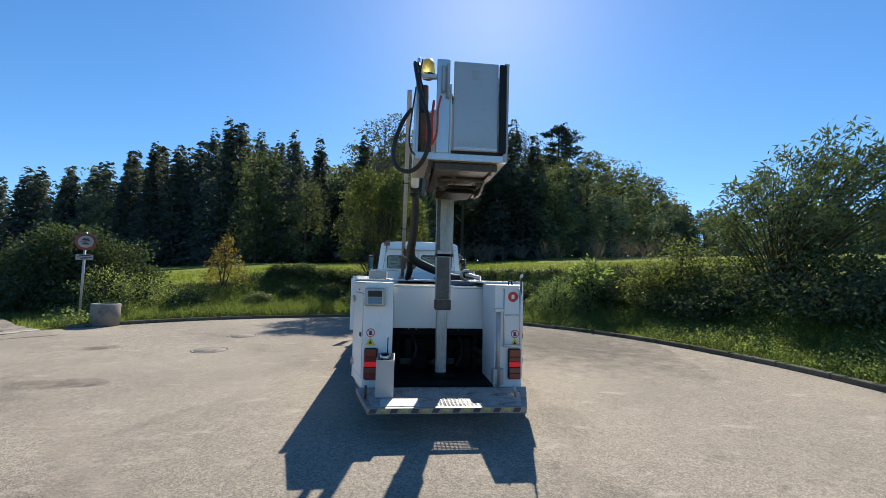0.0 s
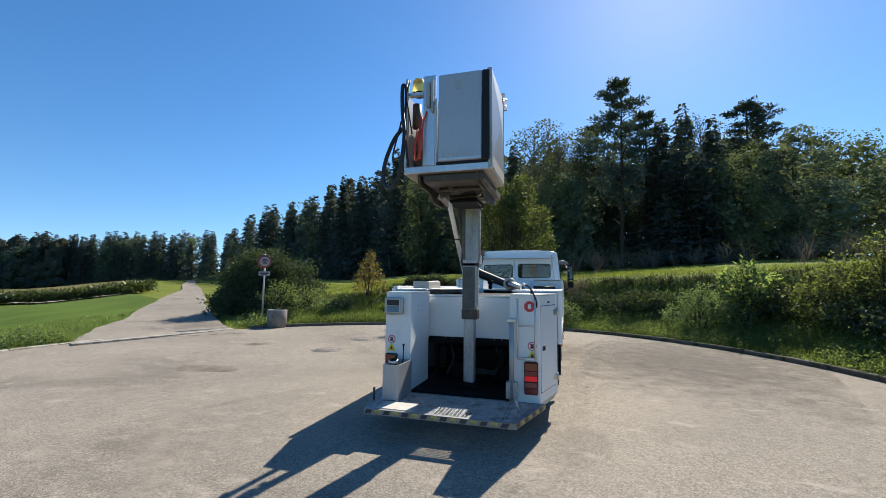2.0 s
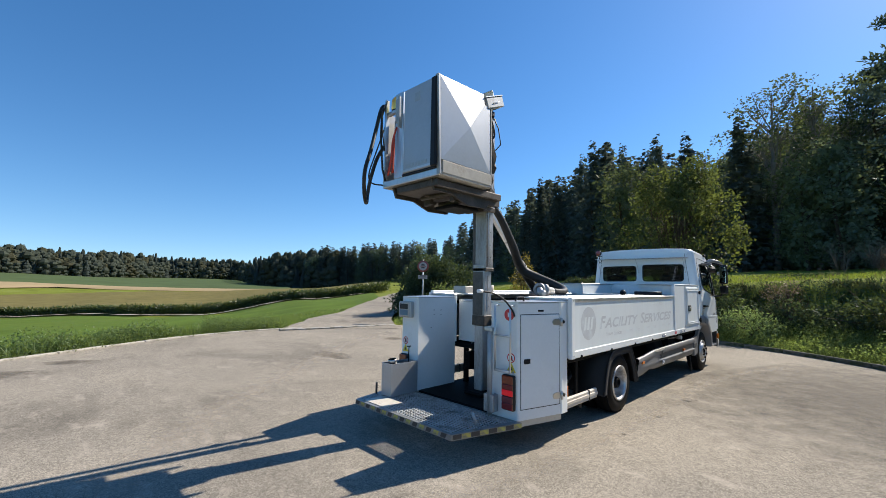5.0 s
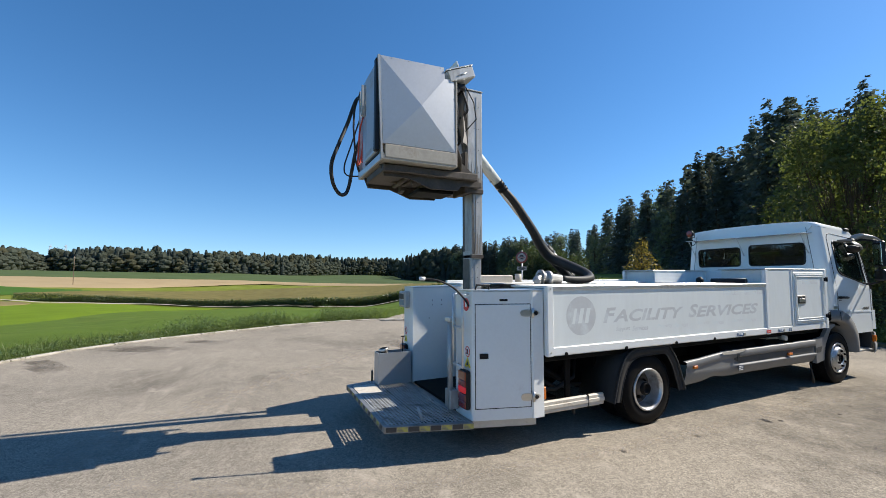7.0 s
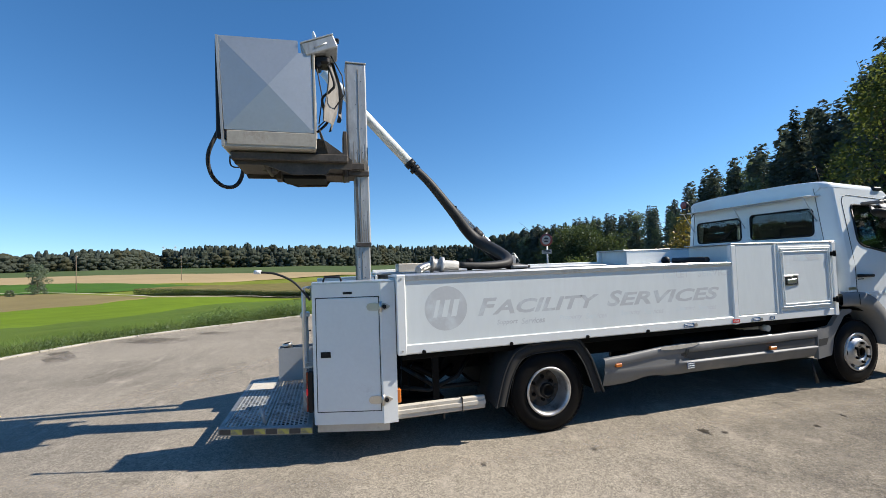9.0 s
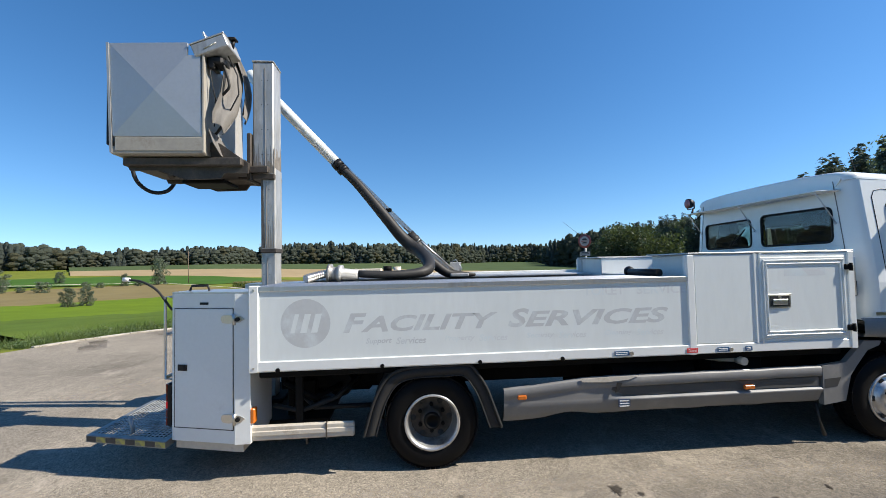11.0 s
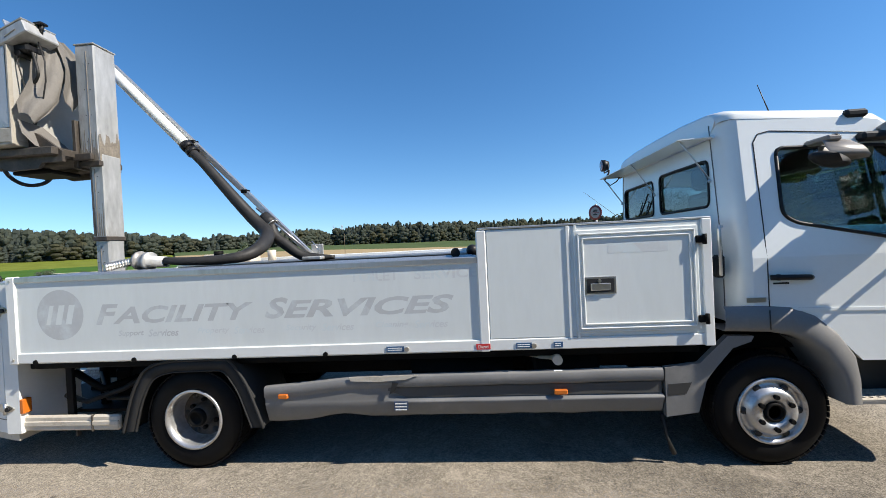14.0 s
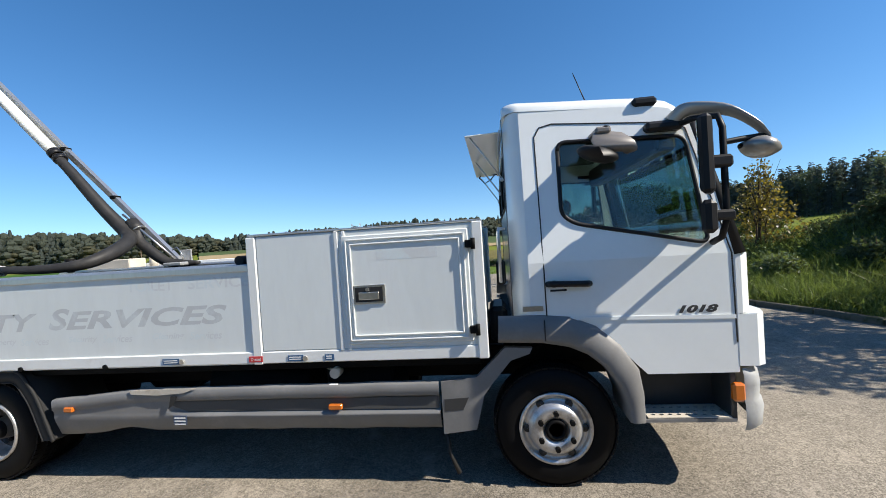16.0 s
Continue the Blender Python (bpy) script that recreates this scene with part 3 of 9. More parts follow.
def leaves(rng, p, length, width, out=None, droop=0.0):
    """Rhombic leaves at the places p, pointing outward with some spread."""
    n = len(p)
    d = rng.normal(size=(n, 3))
    if out is not None:
        d = d * 0.7 + out
    d[:, 2] -= droop
    d /= np.linalg.norm(d, axis=1)[:, None] + 1e-9
    s = np.cross(d, rng.normal(size=(n, 3)))
    s /= np.linalg.norm(s, axis=1)[:, None] + 1e-9
    le = (length * rng.uniform(0.6, 1.4, n))[:, None]
    wi = (width * rng.uniform(0.6, 1.4, n))[:, None]
    mid = p + d * le * 0.45
    return np.stack([p, mid + s * wi * 0.5, p + d * le, mid - s * wi * 0.5], 1)


def scales(rng, p, normal, size, jitter=0.45):
    """Leaf clumps at the places p that lie along a crown's surface, facing outwards."""
    n = normal + rng.normal(size=p.shape) * jitter
    n /= np.linalg.norm(n, axis=1)[:, None] + 1e-9
    u = np.cross(n, rng.normal(size=p.shape))
    u /= np.linalg.norm(u, axis=1)[:, None] + 1e-9
    v = np.cross(n, u)
    a, b = (size * rng.uniform(0.6, 1.4, (2, len(p), 1)))
    return np.stack([p - u * a * 0.5, p + v * b * 0.42, p + u * a * 0.5, p - v * b * 0.42], 1)


def plain(name, mesh, at=(0, 0, 0), parent=None):
    ob = new(name, mesh)
    ORIGIN[ob] = Vector(at)
    if parent:
        ob.parent = parent
        ob.matrix_basis = Matrix.Translation(ORIGIN[ob] - ORIGIN[parent])
    else:
        ob.matrix_basis = Matrix.Translation(at)
    return ob



# ---- ground ----
CX, CY = -1.3, 7.2  # middle of the round turning place


def table(pairs, a):
    """Linear between (key, value) pairs."""
    ks = [p[0] for p in pairs]
    return float(np.interp(a, ks, [p[1] for p in pairs]))


EDGE = [(-180, 9.6), (-145, 9.5), (-125, 8.9), (-95, 9.0), (-55, 9.0), (-17, 9.1), (0, 9.4), (30, 9.3), (60, 8.95), (80, 8.8), (100, 9.0), (130, 9.5), (180, 9.6)]
RISE = {
    -180: [(9, 0), (40, -1), (200, -3), (700, 3), (2000, 12)],
    -150: [(9, 0), (14, -0.3), (60, -3), (150, -6), (300, -3), (450, 4), (900, 10)],
    -116: [(9, 0), (14, -0.3), (55, -3.5), (80, -5), (160, -6.3), (270, -4), (330, 0), (400, 5), (900, 12)],
    -96: [(9, 0), (14, -0.3), (55, -3.4), (150, -9.4), (280, -8.6), (340, -1.2), (400, 3.4), (900, 14)],
    -79: [(9, 0), (14, -0.25), (50, -2.6), (95, -6.9), (250, -7), (420, -1.5), (600, 3.5), (1000, 12)],
    -65: [(9, 0), (14, -0.2), (50, -1), (92, -2.6), (250, -4.5), (375, -4), (900, 6)],
    -52: [(9, 0), (14, 0.05), (50, 0.0), (90, -0.3), (265, 2.5), (900, 12)],
    -42: [(9, 0), (10.5, 0.15), (14, 0.5), (60, 0.9), (180, 2.5), (900, 12)],
    -33: [(9, 0), (10.5, 0.3), (12, 0.9), (13, 1.1), (17, 1.25), (60, 2), (150, 3.4), (900, 15)],
    -15: [(9, 0), (10.3, 0.3), (11.2, 0.65), (12.1, 1.55), (12.9, 1.75), (20, 1.95), (80, 4.2), (900, 30)],
    0: [(9, 0), (10.3, 0.25), (11.7, 0.65), (12.5, 1.6), (13.3, 1.82), (20, 2.15), (75, 4.8), (900, 40)],
    30: [(9, 0), (10.3, 0.25), (11.6, 0.7), (12.4, 1.85), (13.2, 2.1), (20, 2.42), (70, 5.9), (900, 45)],
    60: [(9, 0), (10.3, 0.25), (11.6, 0.75), (12.5, 2.0), (13.3, 2.3), (20, 2.55), (110, 8.5), (900, 40)],
    80: [(9, 0), (10.3, 0.3), (12, 1.2), (14, 2.0), (20, 2.3), (150, 8), (900, 30)],
    110: [(9, 0), (10.3, 0.2), (13, 1.0), (20, 1.5), (150, 4), (900, 15)],
    140: [(9, 0), (20, 0.2), (100, 1), (900, 8)],
    180: [(9, 0), (40, -1), (200, -3), (700, 3), (2000, 12)],
}
RK = sorted(RISE)


def height(x, y):
    """The ground's height."""
    dx, dy = x - CX, y - CY
    r, a = math.hypot(dx, dy), math.degrees(math.atan2(dx, dy))
    i = max(0, min(len(RK) - 2, np.searchsorted(RK, a, side="right") - 1))
    t = (a - RK[i]) / (RK[i + 1] - RK[i])
    t = t * t * (3 - 2 * t)
    r2 = r - (table(EDGE, a) - 9.0) * max(0.0, 1 - max(0, r - 9.6) / 20)
    z = (1 - t) * table(RISE[RK[i]], r2) + t * table(RISE[RK[i + 1]], r2)
    if r2 > 10:
        k = min(1.0, (r2 - 10) / 6)
        z += k * 0.16 * noise.noise((x * 0.35, y * 0.35, 0)) + k * 0.06 * noise.noise((x * 1.3, y * 1.3, 5))
    return z


def polar(a, r):
    return CX + r * math.sin(radians(a)), CY + r * math.cos(radians(a))


# the one sheet of ground out to the horizon
radii = [0, 4, 8, 8.9, 9.3, 9.8, 10.3, 10.8, 11.4, 12, 12.7, 13.5, 14.5, 16, 18, 21, 25, 30, 37, 46, 58, 72, 90, 115, 150, 190, 240, 300, 370, 450, 600, 900, 1500, 2500, 4400]
angles = np.arange(-180, 180, 2.5)
rows = []
for r in radii:
    row = []
    for a in angles:
        e = table(EDGE, a)
        rr = max(r, 0.01)
        x, y = polar(a, rr)
        z = height(x, y) if rr > e + 0.05 else -0.12
        row.append((x, y, z - (0.35 if -156 < a < -58 and rr > 14 else 0.02)))
    rows.append(row)
g = Shape().sheet(rows, closed=True)
solid("ground", g, SOIL, "grassy hillside ground around the turning place", "ground", kind="structure")

# asphalt turning place, with the lane that leaves it
rows = [[(*polar(a, table(EDGE, a) * k), 0.0) for a in angles] for k in (0.0, 0.25, 0.5, 0.75, 1.0)]
lot = Shape().sheet(rows, closed=True)
solid("asphalt_place", lot, ASPHALT, "pale worn asphalt of the round turning place", "asphalt", kind="structure")
lane = [(-9.3, 9.4), (-11.6, 11.2), (-15.2, 14.6), (-20.8, 19.4), (-28, 26.4), (-40, 37.5), (-51.2, 47.8), (-75, 70), (-104, 95), (-150, 138), (-190, 172)]
rows = []
for i in range(len(lane) - 1):
    for k in range(6):
        t = k / 6
        x, y = [lane[i][j] * (1 - t) + lane[i + 1][j] * t for j in (0, 1)]
        d = Vector((lane[i + 1][0] - lane[i][0], lane[i + 1][1] - lane[i][1])).normalized()
        w = 1.7 + 0.35 * max(0.0, 1 - (i + t) / 1.5)
        rows.append([(x - d.y * s * w, y + d.x * s * w, max(height(x, y), height(x - d.y * s * w, y + d.x * s * w)) + 0.05 + (0.03 if i == 0 else 0.11) - 0.072 * max(0, 1 - (6 * i + k) / 4)) for s in (-1, -0.4, 0.4, 1)])
solid("lane", Shape().sheet(rows), ASPHALT, "narrow asphalt lane between meadow and field", "lane", kind="structure")
rows = [[(4.0 + 1.0 * k + s * 2.6, 0.6 - 2.2 * k + s * 1.2, max(-0.05, height(4.0 + k, 0.6 - 2.2 * k)) + 0.056) for s in (-1, 0, 1)] for k in range(0, 14)]
solid("approach_road", Shape().sheet(rows), ASPHALT, "asphalt approach road that reaches the turning place", "road", kind="structure")
# flush row of pale stones across the mouth of the lane
line = thing("stone_row", (-9.4, 9.2, 0), "row of pale flush stones across the lane mouth", "stone row", kind="structure")
p0, p1 = Vector((-9.84, 7.35, 0)), Vector((-8.93, 11.6, 0))
for k in range(10):
    a, b = p0.lerp(p1, k / 10), p0.lerp(p1, (k + 0.99) / 10)
    d = b - a
    m = Matrix.Translation(((a + b) / 2).to_tuple()) @ Matrix.Rotation(math.atan2(d.y, d.x) + random.uniform(-0.01, 0.01), 4, "Z")
    part("stone", Shape().box(-d.length / 2, d.length / 2, -0.085, 0.085, -0.05, 0.056 + random.uniform(-0.004, 0.004), 0.012, m), STONE_PALE, line)

# manhole covers
for x, y, r in ((-3.68, 9.03, 0.31), (-3.81, 11.16, 0.31)):
    cover = thing("manhole_cover", (x, y, 0), "round cast-iron manhole cover set flush in the asphalt", "manhole cover", "manhole covers")
    part("rim", Shape().lathe([(-0.02, r + 0.05), (0.006, r + 0.05), (0.006, r), (-0.02, r)], (x, y, 0), (0, 0, 1), 40), IRON, cover)
    part("lid", Shape().lathe([(0.0, r - 0.006), (0.008, r - 0.012), (0.008, 0.001)], (x, y, 0), (0, 0, 1), 40), IRON, cover)
    for k in range(6):
        a = k * math.pi / 3
        part("rib", Shape().box(-0.012, 0.012, 0.05, r - 0.05, 0.006, 0.0095, 0.001, Matrix.Translation((x, y, 0)) @ Matrix.Rotation(a, 4, "Z")), IRON, cover)

# small oil drips beside the truck
def drip(x, y, w, seed):
    rs = np.random.default_rng(seed)
    ring = [(q * math.cos(0.2618 * k) * 1.3, q * math.sin(0.2618 * k)) for k in range(24) for q in (w * rs.uniform(0.25, 1.1),)]
    s = Shape()
    s.add([(x, y, 0.004)] + [(x + u, y + v, 0.004) for u, v in ring], [(0, k + 1, (k + 1) % 24 + 1) for k in range(24)])
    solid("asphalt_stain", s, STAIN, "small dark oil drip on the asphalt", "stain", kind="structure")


for k, (x, y, w) in enumerate(((2.25, 8.35, 0.06), (2.5, 9.4, 0.04), (2.2, 7.2, 0.035), (2.15, 6.2, 0.03), (2.32, 8.5, 0.03), (2.4, 9.9, 0.03))):
    drip(x, y, w, 10 + k)

# broad damp streaks; also used for one plain darker patch
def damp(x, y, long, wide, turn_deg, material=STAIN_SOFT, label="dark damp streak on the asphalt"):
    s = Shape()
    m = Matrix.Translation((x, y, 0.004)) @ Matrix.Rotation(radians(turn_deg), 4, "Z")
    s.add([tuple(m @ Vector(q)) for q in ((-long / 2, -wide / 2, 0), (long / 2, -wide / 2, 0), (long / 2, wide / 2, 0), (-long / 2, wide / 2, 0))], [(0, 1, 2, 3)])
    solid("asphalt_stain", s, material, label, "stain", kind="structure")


for q in ((-6.4, 0.7, 4.0, 0.7, 58), (-4.8, -0.3, 2.2, 0.5, 35), (-5.4, -0.6, 1.8, 0.35, 40), (-7.0, 1.9, 2.0, 0.45, 52), (-4.6, 6.3, 2.6, 0.6, 15), (-5.9, 9.2, 1.6, 0.5, 40)):
    damp(*q)
# darker base colour over a wide area, fading out at its edge
damp(4.4, 10.6, 9.0, 5.0, 70, ASPHALT_DARK, "wide darker patch of the asphalt")

# sand drifted into the tracks of turning vehicles
def sand_track(pts, wide):
    line = bow([(x, y, 0.0045) for x, y in pts], 8)
    rows = []
    for k, q in enumerate(line):
        d = (line[min(k + 1, len(line) - 1)] - line[max(k - 1, 0)]).normalized()
        rows.append([(q.x - d.y * f * wide, q.y + d.x * f * wide, q.z) for f in (-1, 1)])
    ob = solid("sand_track", Shape().sheet(rows), SAND, "pale sand drifted into a wheel track", "sand", kind="structure")
    uv = ob.data.uv_layers.new(name="strip")
    verts = np.array([v.co for v in ob.data.vertices]) + np.array(ORIGIN[ob])
    flat = np.array([p[:2] for r in rows for p in r])
    for lo in ob.data.loops:
        k = int(np.argmin(((flat - verts[lo.vertex_index][:2]) ** 2).sum(1)))
        uv.data[lo.index].uv = (k // 2 / len(rows), float(k % 2))


sand_track([(0.9, 2.0), (1.55, 3.2), (1.9, 4.3), (2.04, 5.6), (2.12, 7.2), (2.10, 9.2), (2.3, 11.0), (2.9, 13.0)], 0.2)
sand_track([(0.3, 1.5), (-0.6, 2.1), (-1.5, 2.85), (-2.8, 4.13), (-4.37, 5.89), (-6.0, 7.8), (-7.4, 10.2)], 0.5)

# fields beyond the kerb
def field(name, a0, a1, inner, outer, material, label, lift=0.12, steps=60, skirt=True):
    rows = []
    for i in range(steps + 1):
        a = a0 + (a1 - a0) * i / steps
        r0, r1 = table(inner, a), table(outer, a)
        rows.append([(*polar(a, r0 + (r1 - r0) * k / 8), height(*polar(a, r0 + (r1 - r0) * k / 8)) + (lift + 0.0016 * r0 if k or not skirt else -0.15 if lift < 1 else lift)) for k in range(9)])
    return solid(name, Shape().sheet(rows), material, label, "field", kind="structure")


CORN_FRONT = [(-113, 185), (-103, 180), (-94, 162), (-85, 120), (-76, 110), (-71, 106), (-65, 97), (-57, 91), (-53.5, 93)]
field("verge_meadow", -150, -56, [(-150, 12), (-90, 12), (-70, 13), (-56, 22)], [(-150, 40), (-128, 44), (-115, 67), (-97, 138), (-94, 150), (-85, 108), (-71, 96), (-56, 84)], FIELD_VERGE, "mid-green rough meadow falling away from the kerb")
field("bright_field", -152, -96, [(-152, 33), (-128, 38.5), (-115, 65.5), (-97, 138.5), (-96, 140)], [(-152, 96), (-122, 127), (-117, 130), (-112, 160), (-104, 168), (-96, 152)], FIELD_BRIGHT, "bright green field of young crop below the kerb", 0.24)
field("mown_field", -152, -112, [(-152, 98), (-122, 128), (-117, 131), (-112, 161)], [(-152, 180), (-121, 225), (-115, 180), (-112, 164)], FIELD_BROWN, "brownish mown field strip", 0.18)
field("track", -140, -57, [(-140, 255), (-121, 230), (-115, 184), (-111, 165), (-101, 171), (-94, 153), (-85, 111), (-71, 98.5), (-57, 86)], [(-140, 259), (-121, 234), (-115, 187), (-111, 168), (-101, 174), (-94, 155), (-85, 112.6), (-71, 99.6), (-57, 86.9)], FIELD_PATH, "pale gravel track between the fields", 0.25, 90, False)
field("clover_field", -150, -105, [(-150, 262), (-121, 238), (-115, 215), (-110, 235), (-105, 262)], [(-150, 320), (-120, 300), (-110, 272), (-105, 285)], FIELD_GREEN, "dark green clover field")
field("stubble_field", -128, -68, [(-128, 330), (-120, 303), (-111, 276), (-100, 305), (-89, 322), (-79, 300), (-68, 285)], [(-128, 362), (-119, 352), (-102, 342), (-89, 334), (-79, 326), (-68, 302)], FIELD_TAN, "tan stubble field on the far slope")
field("far_crop", -128, -66, [(-128, 364), (-119, 354), (-102, 344), (-89, 336), (-79, 328), (-66, 304)], [(-128, 412), (-114, 408), (-96, 408), (-86, 470), (-79, 560), (-72, 570), (-70.5, 420), (-66, 388)], FIELD_CROP, "dull green crop strip before the far woods", 0.3)
field("corn_canopy", -113, -53.5, [(k, v + 1.0) for k, v in CORN_FRONT], [(-113, 188), (-103, 240), (-96, 262), (-79, 255), (-65, 240), (-56, 140), (-53.5, 98)], CORN_TOP, "tasselled brownish top of the maize field", 1.9, 90)
rng = np.random.default_rng(3)
pts = []
for a in np.arange(-113, -53.5, 0.06):
    for k in range(3):
        aa = a + rng.uniform(-0.02, 0.02)
        r = table(CORN_FRONT, aa) + k * 0.9 + rng.uniform(-0.2, 0.2)
        x, y = polar(aa, r)
        z = height(x, y) + 0.1
        for q in range(7):
            pts.append((x + rng.normal() * 0.12, y + rng.normal() * 0.12, z + 2.2 * (q + rng.random()) / 7.5))
pts = np.array(pts)
maize = plain("maize_plants", quads_mesh("maize_plants", leaves(rng, pts, 0.75, 0.16, np.array([0, 0, 0.5])), CORN))
tagged(maize, "green maize plants along the edge of the field", "maize", kind="stuff")


# kerb stones
def kerb(name, a0, a1, material, w, h, label, inside=0.0):
    top = thing(name, (*polar((a0 + a1) / 2, 9.1), 0), label, "kerb", kind="structure")
    a = a0
    while a < a1:
        r = table(EDGE, a + 3.1) + inside
        step = math.degrees(1.0 / r)
        p, q = polar(a, table(EDGE, a) + inside), polar(a + step, table(EDGE, a + step) + inside)
        d = Vector((q[0] - p[0], q[1] - p[1], 0))
        m = Matrix.Translation(((p[0] + q[0]) / 2, (p[1] + q[1]) / 2, random.uniform(-0.006, 0.006))) @ Matrix.Rotation(math.atan2(d.y, d.x) + random.uniform(-0.006, 0.006), 4, "Z")
        part("kerb_stone", Shape().box(-d.length / 2 + 0.006, d.length / 2 - 0.006, -w / 2, w / 2, -0.12, h, 0.015, m), material, top)
        a += step


kerb("kerb_dark", -56, 128, KERB_DARK, 0.13, 0.10, "dark mossy concrete kerb below the overgrown bank")
kerb("kerb_pale", -158, -86, STONE_PALE, 0.13, 0.035, "low pale concrete kerb beside the field")

# traffic sign on its post
SX, SY = -9.15, 13.25
sz = height(SX, SY)
sign = thing("traffic_sign", (SX, SY, sz), "round red-rimmed no-vehicles sign on a grey post above a white plate", "traffic sign")
face = Vector((0.62, -0.78, 0)).normalized()
turn = Matrix.Translation((SX, SY, 0)) @ Matrix.Rotation(math.atan2(face.x, -face.y), 4, "Z")


def on_sign(x, y, z):
    return tuple(turn @ Vector((x, y, z)))


part("post", Shape().cyl((SX, SY, sz - 0.2), (SX, SY, 2.72), 0.032, 14), GALV, sign)
disc_z = 2.43
part("disc", Shape().lathe([(-0.004, 0.001), (-0.004, 0.25), (0.004, 0.25), (0.004, 0.001)], on_sign(0, -0.045, disc_z), tuple(-face), 40), SIGNRED, sign, "red rim of the sign")
white = part("sign_face", Shape().lathe([(0.0, 0.001), (0.0, 0.178)], on_sign(0, -0.0515, disc_z), tuple(face), 40, False), SIGNWHITE, sign, "white field with plain dark vehicle shapes")
for u0, u1, v0, v1 in ((-0.09, 0.09, 0.03, 0.07), (-0.058, 0.058, 0.07, 0.1), (-0.14, 0.14, -0.01, 0.01), (-0.083, 0.083, -0.083, -0.046), (-0.042, 0.042, -0.046, -0.025)):
    s = Shape()
    s.v = [on_sign(u, -0.054, disc_z + v) for u, v in ((u0, v0), (u1, v0), (u1, v1), (u0, v1))]
    s.f, s.smooth = [(0, 1, 2, 3)], [False]
    part("symbol", s, SIGNRED if v0 == -0.01 else GREYDARK, white)
plate = part("plate", Shape().box(-0.2, 0.2, -0.05, -0.044, 1.89, 2.05, 0.002, turn), SIGNWHITE, sign, "white text plate with illegible lines")
for k, w in enumerate((0.13, 0.16, 0.10)):
    s = Shape()
    s.v = [on_sign(u, -0.0535, 2.02 - 0.05 * k + v) for u, v in ((-w, -0.012), (w, -0.012), (w, 0.012), (-w, 0.012))]
    s.f, s.smooth = [(0, 1, 2, 3)], [False]
    part("text_bar", s, INK, plate)

# concrete planter ring
px, py = -8.25, 12.95
pz = max(0.0, height(px, py))
pot = thing("concrete_planter", (px, py, pz), "grey concrete shaft ring standing as a planter by the kerb", "planter")
part("ring", Shape().lathe([(0, 0.28), (0.0, 0.34), (0.62, 0.35), (0.64, 0.33), (0.64, 0.27), (0.55, 0.26), (0.05, 0.26), (0.0, 0.28)], (px, py, pz), (0, 0, 1), 36), CONCRETE, pot)
part("soil", Shape().lathe([(0.5, 0.265), (0.52, 0.001)], (px, py, pz), (0, 0, 1), 24), SOIL, pot)

# power poles and pylons far off
def pole(a, r, h):
    x, y = polar(a, r)
    z = height(x, y)
    t = thing("power_pole", (x, y, z), "weathered wooden power pole in the fields", "power pole", "power poles")
    part("mast", Shape().tube([(x, y, z - 0.5), (x, y, z + h)], [0.17, 0.12], 8), WOOD, t)
    part("crossarm", Shape().box(x - 0.9, x + 0.9, y - 0.07, y + 0.07, z + h - 0.7, z + h - 0.55, 0.01), WOOD, t)
    for u in (-0.8, 0, 0.8):
        part("insulator", Shape().cyl((x + u, y, z + h - 0.55), (x + u, y, z + h - 0.3), 0.05, 8), STICKWHITE, t)


for a, r, h in ((-117.65, 230, 15.5), (-107.95, 300, 16), (-133.8, 205, 15)):
    pole(a, r, h)


def pylon(a, r, h):
    x, y = polar(a, r)
    z = height(x, y)
    t = thing("lattice_pylon", (x, y, z), "slim grey lattice pylon above the far woods", "pylon", "pylons")
    for sx in (-1, 1):
        for sy in (-1, 1):
            part("leg", Shape().tube([(x + sx * 1.6, y + sy * 1.6, z - 0.5), (x + sx * 0.35, y + sy * 0.35, z + h)], 0.09, 5), GALV, t)
    for k in range(8):
        f0, f1 = k / 8, (k + 1) / 8
        w0, w1 = 1.6 - 1.25 * f0, 1.6 - 1.25 * f1
        for sx in (-1, 1):
            part("brace", Shape().tube([(x + sx * w0, y - w0, z + h * f0), (x - sx * w1, y - w1, z + h * f1)], 0.045, 4), GALV, t)
    for f in (0.8, 0.92):
        part("crossarm", Shape().box(x - 4, x + 4, y - 0.2, y + 0.2, z + h * f - 0.15, z + h * f + 0.15, 0.02), GALV, t)


pylon(-108.2, 500, 24)
pylon(-109.3, 560, 26)



# ---- plants ----
def on_ground(a, r):
    x, y = polar(a, r)
    return x, y, height(x, y)


def core(rng, pts, size):
    """Dense dark inner foliage."""
    return leaves(rng, np.array(pts), size, size * 0.8)


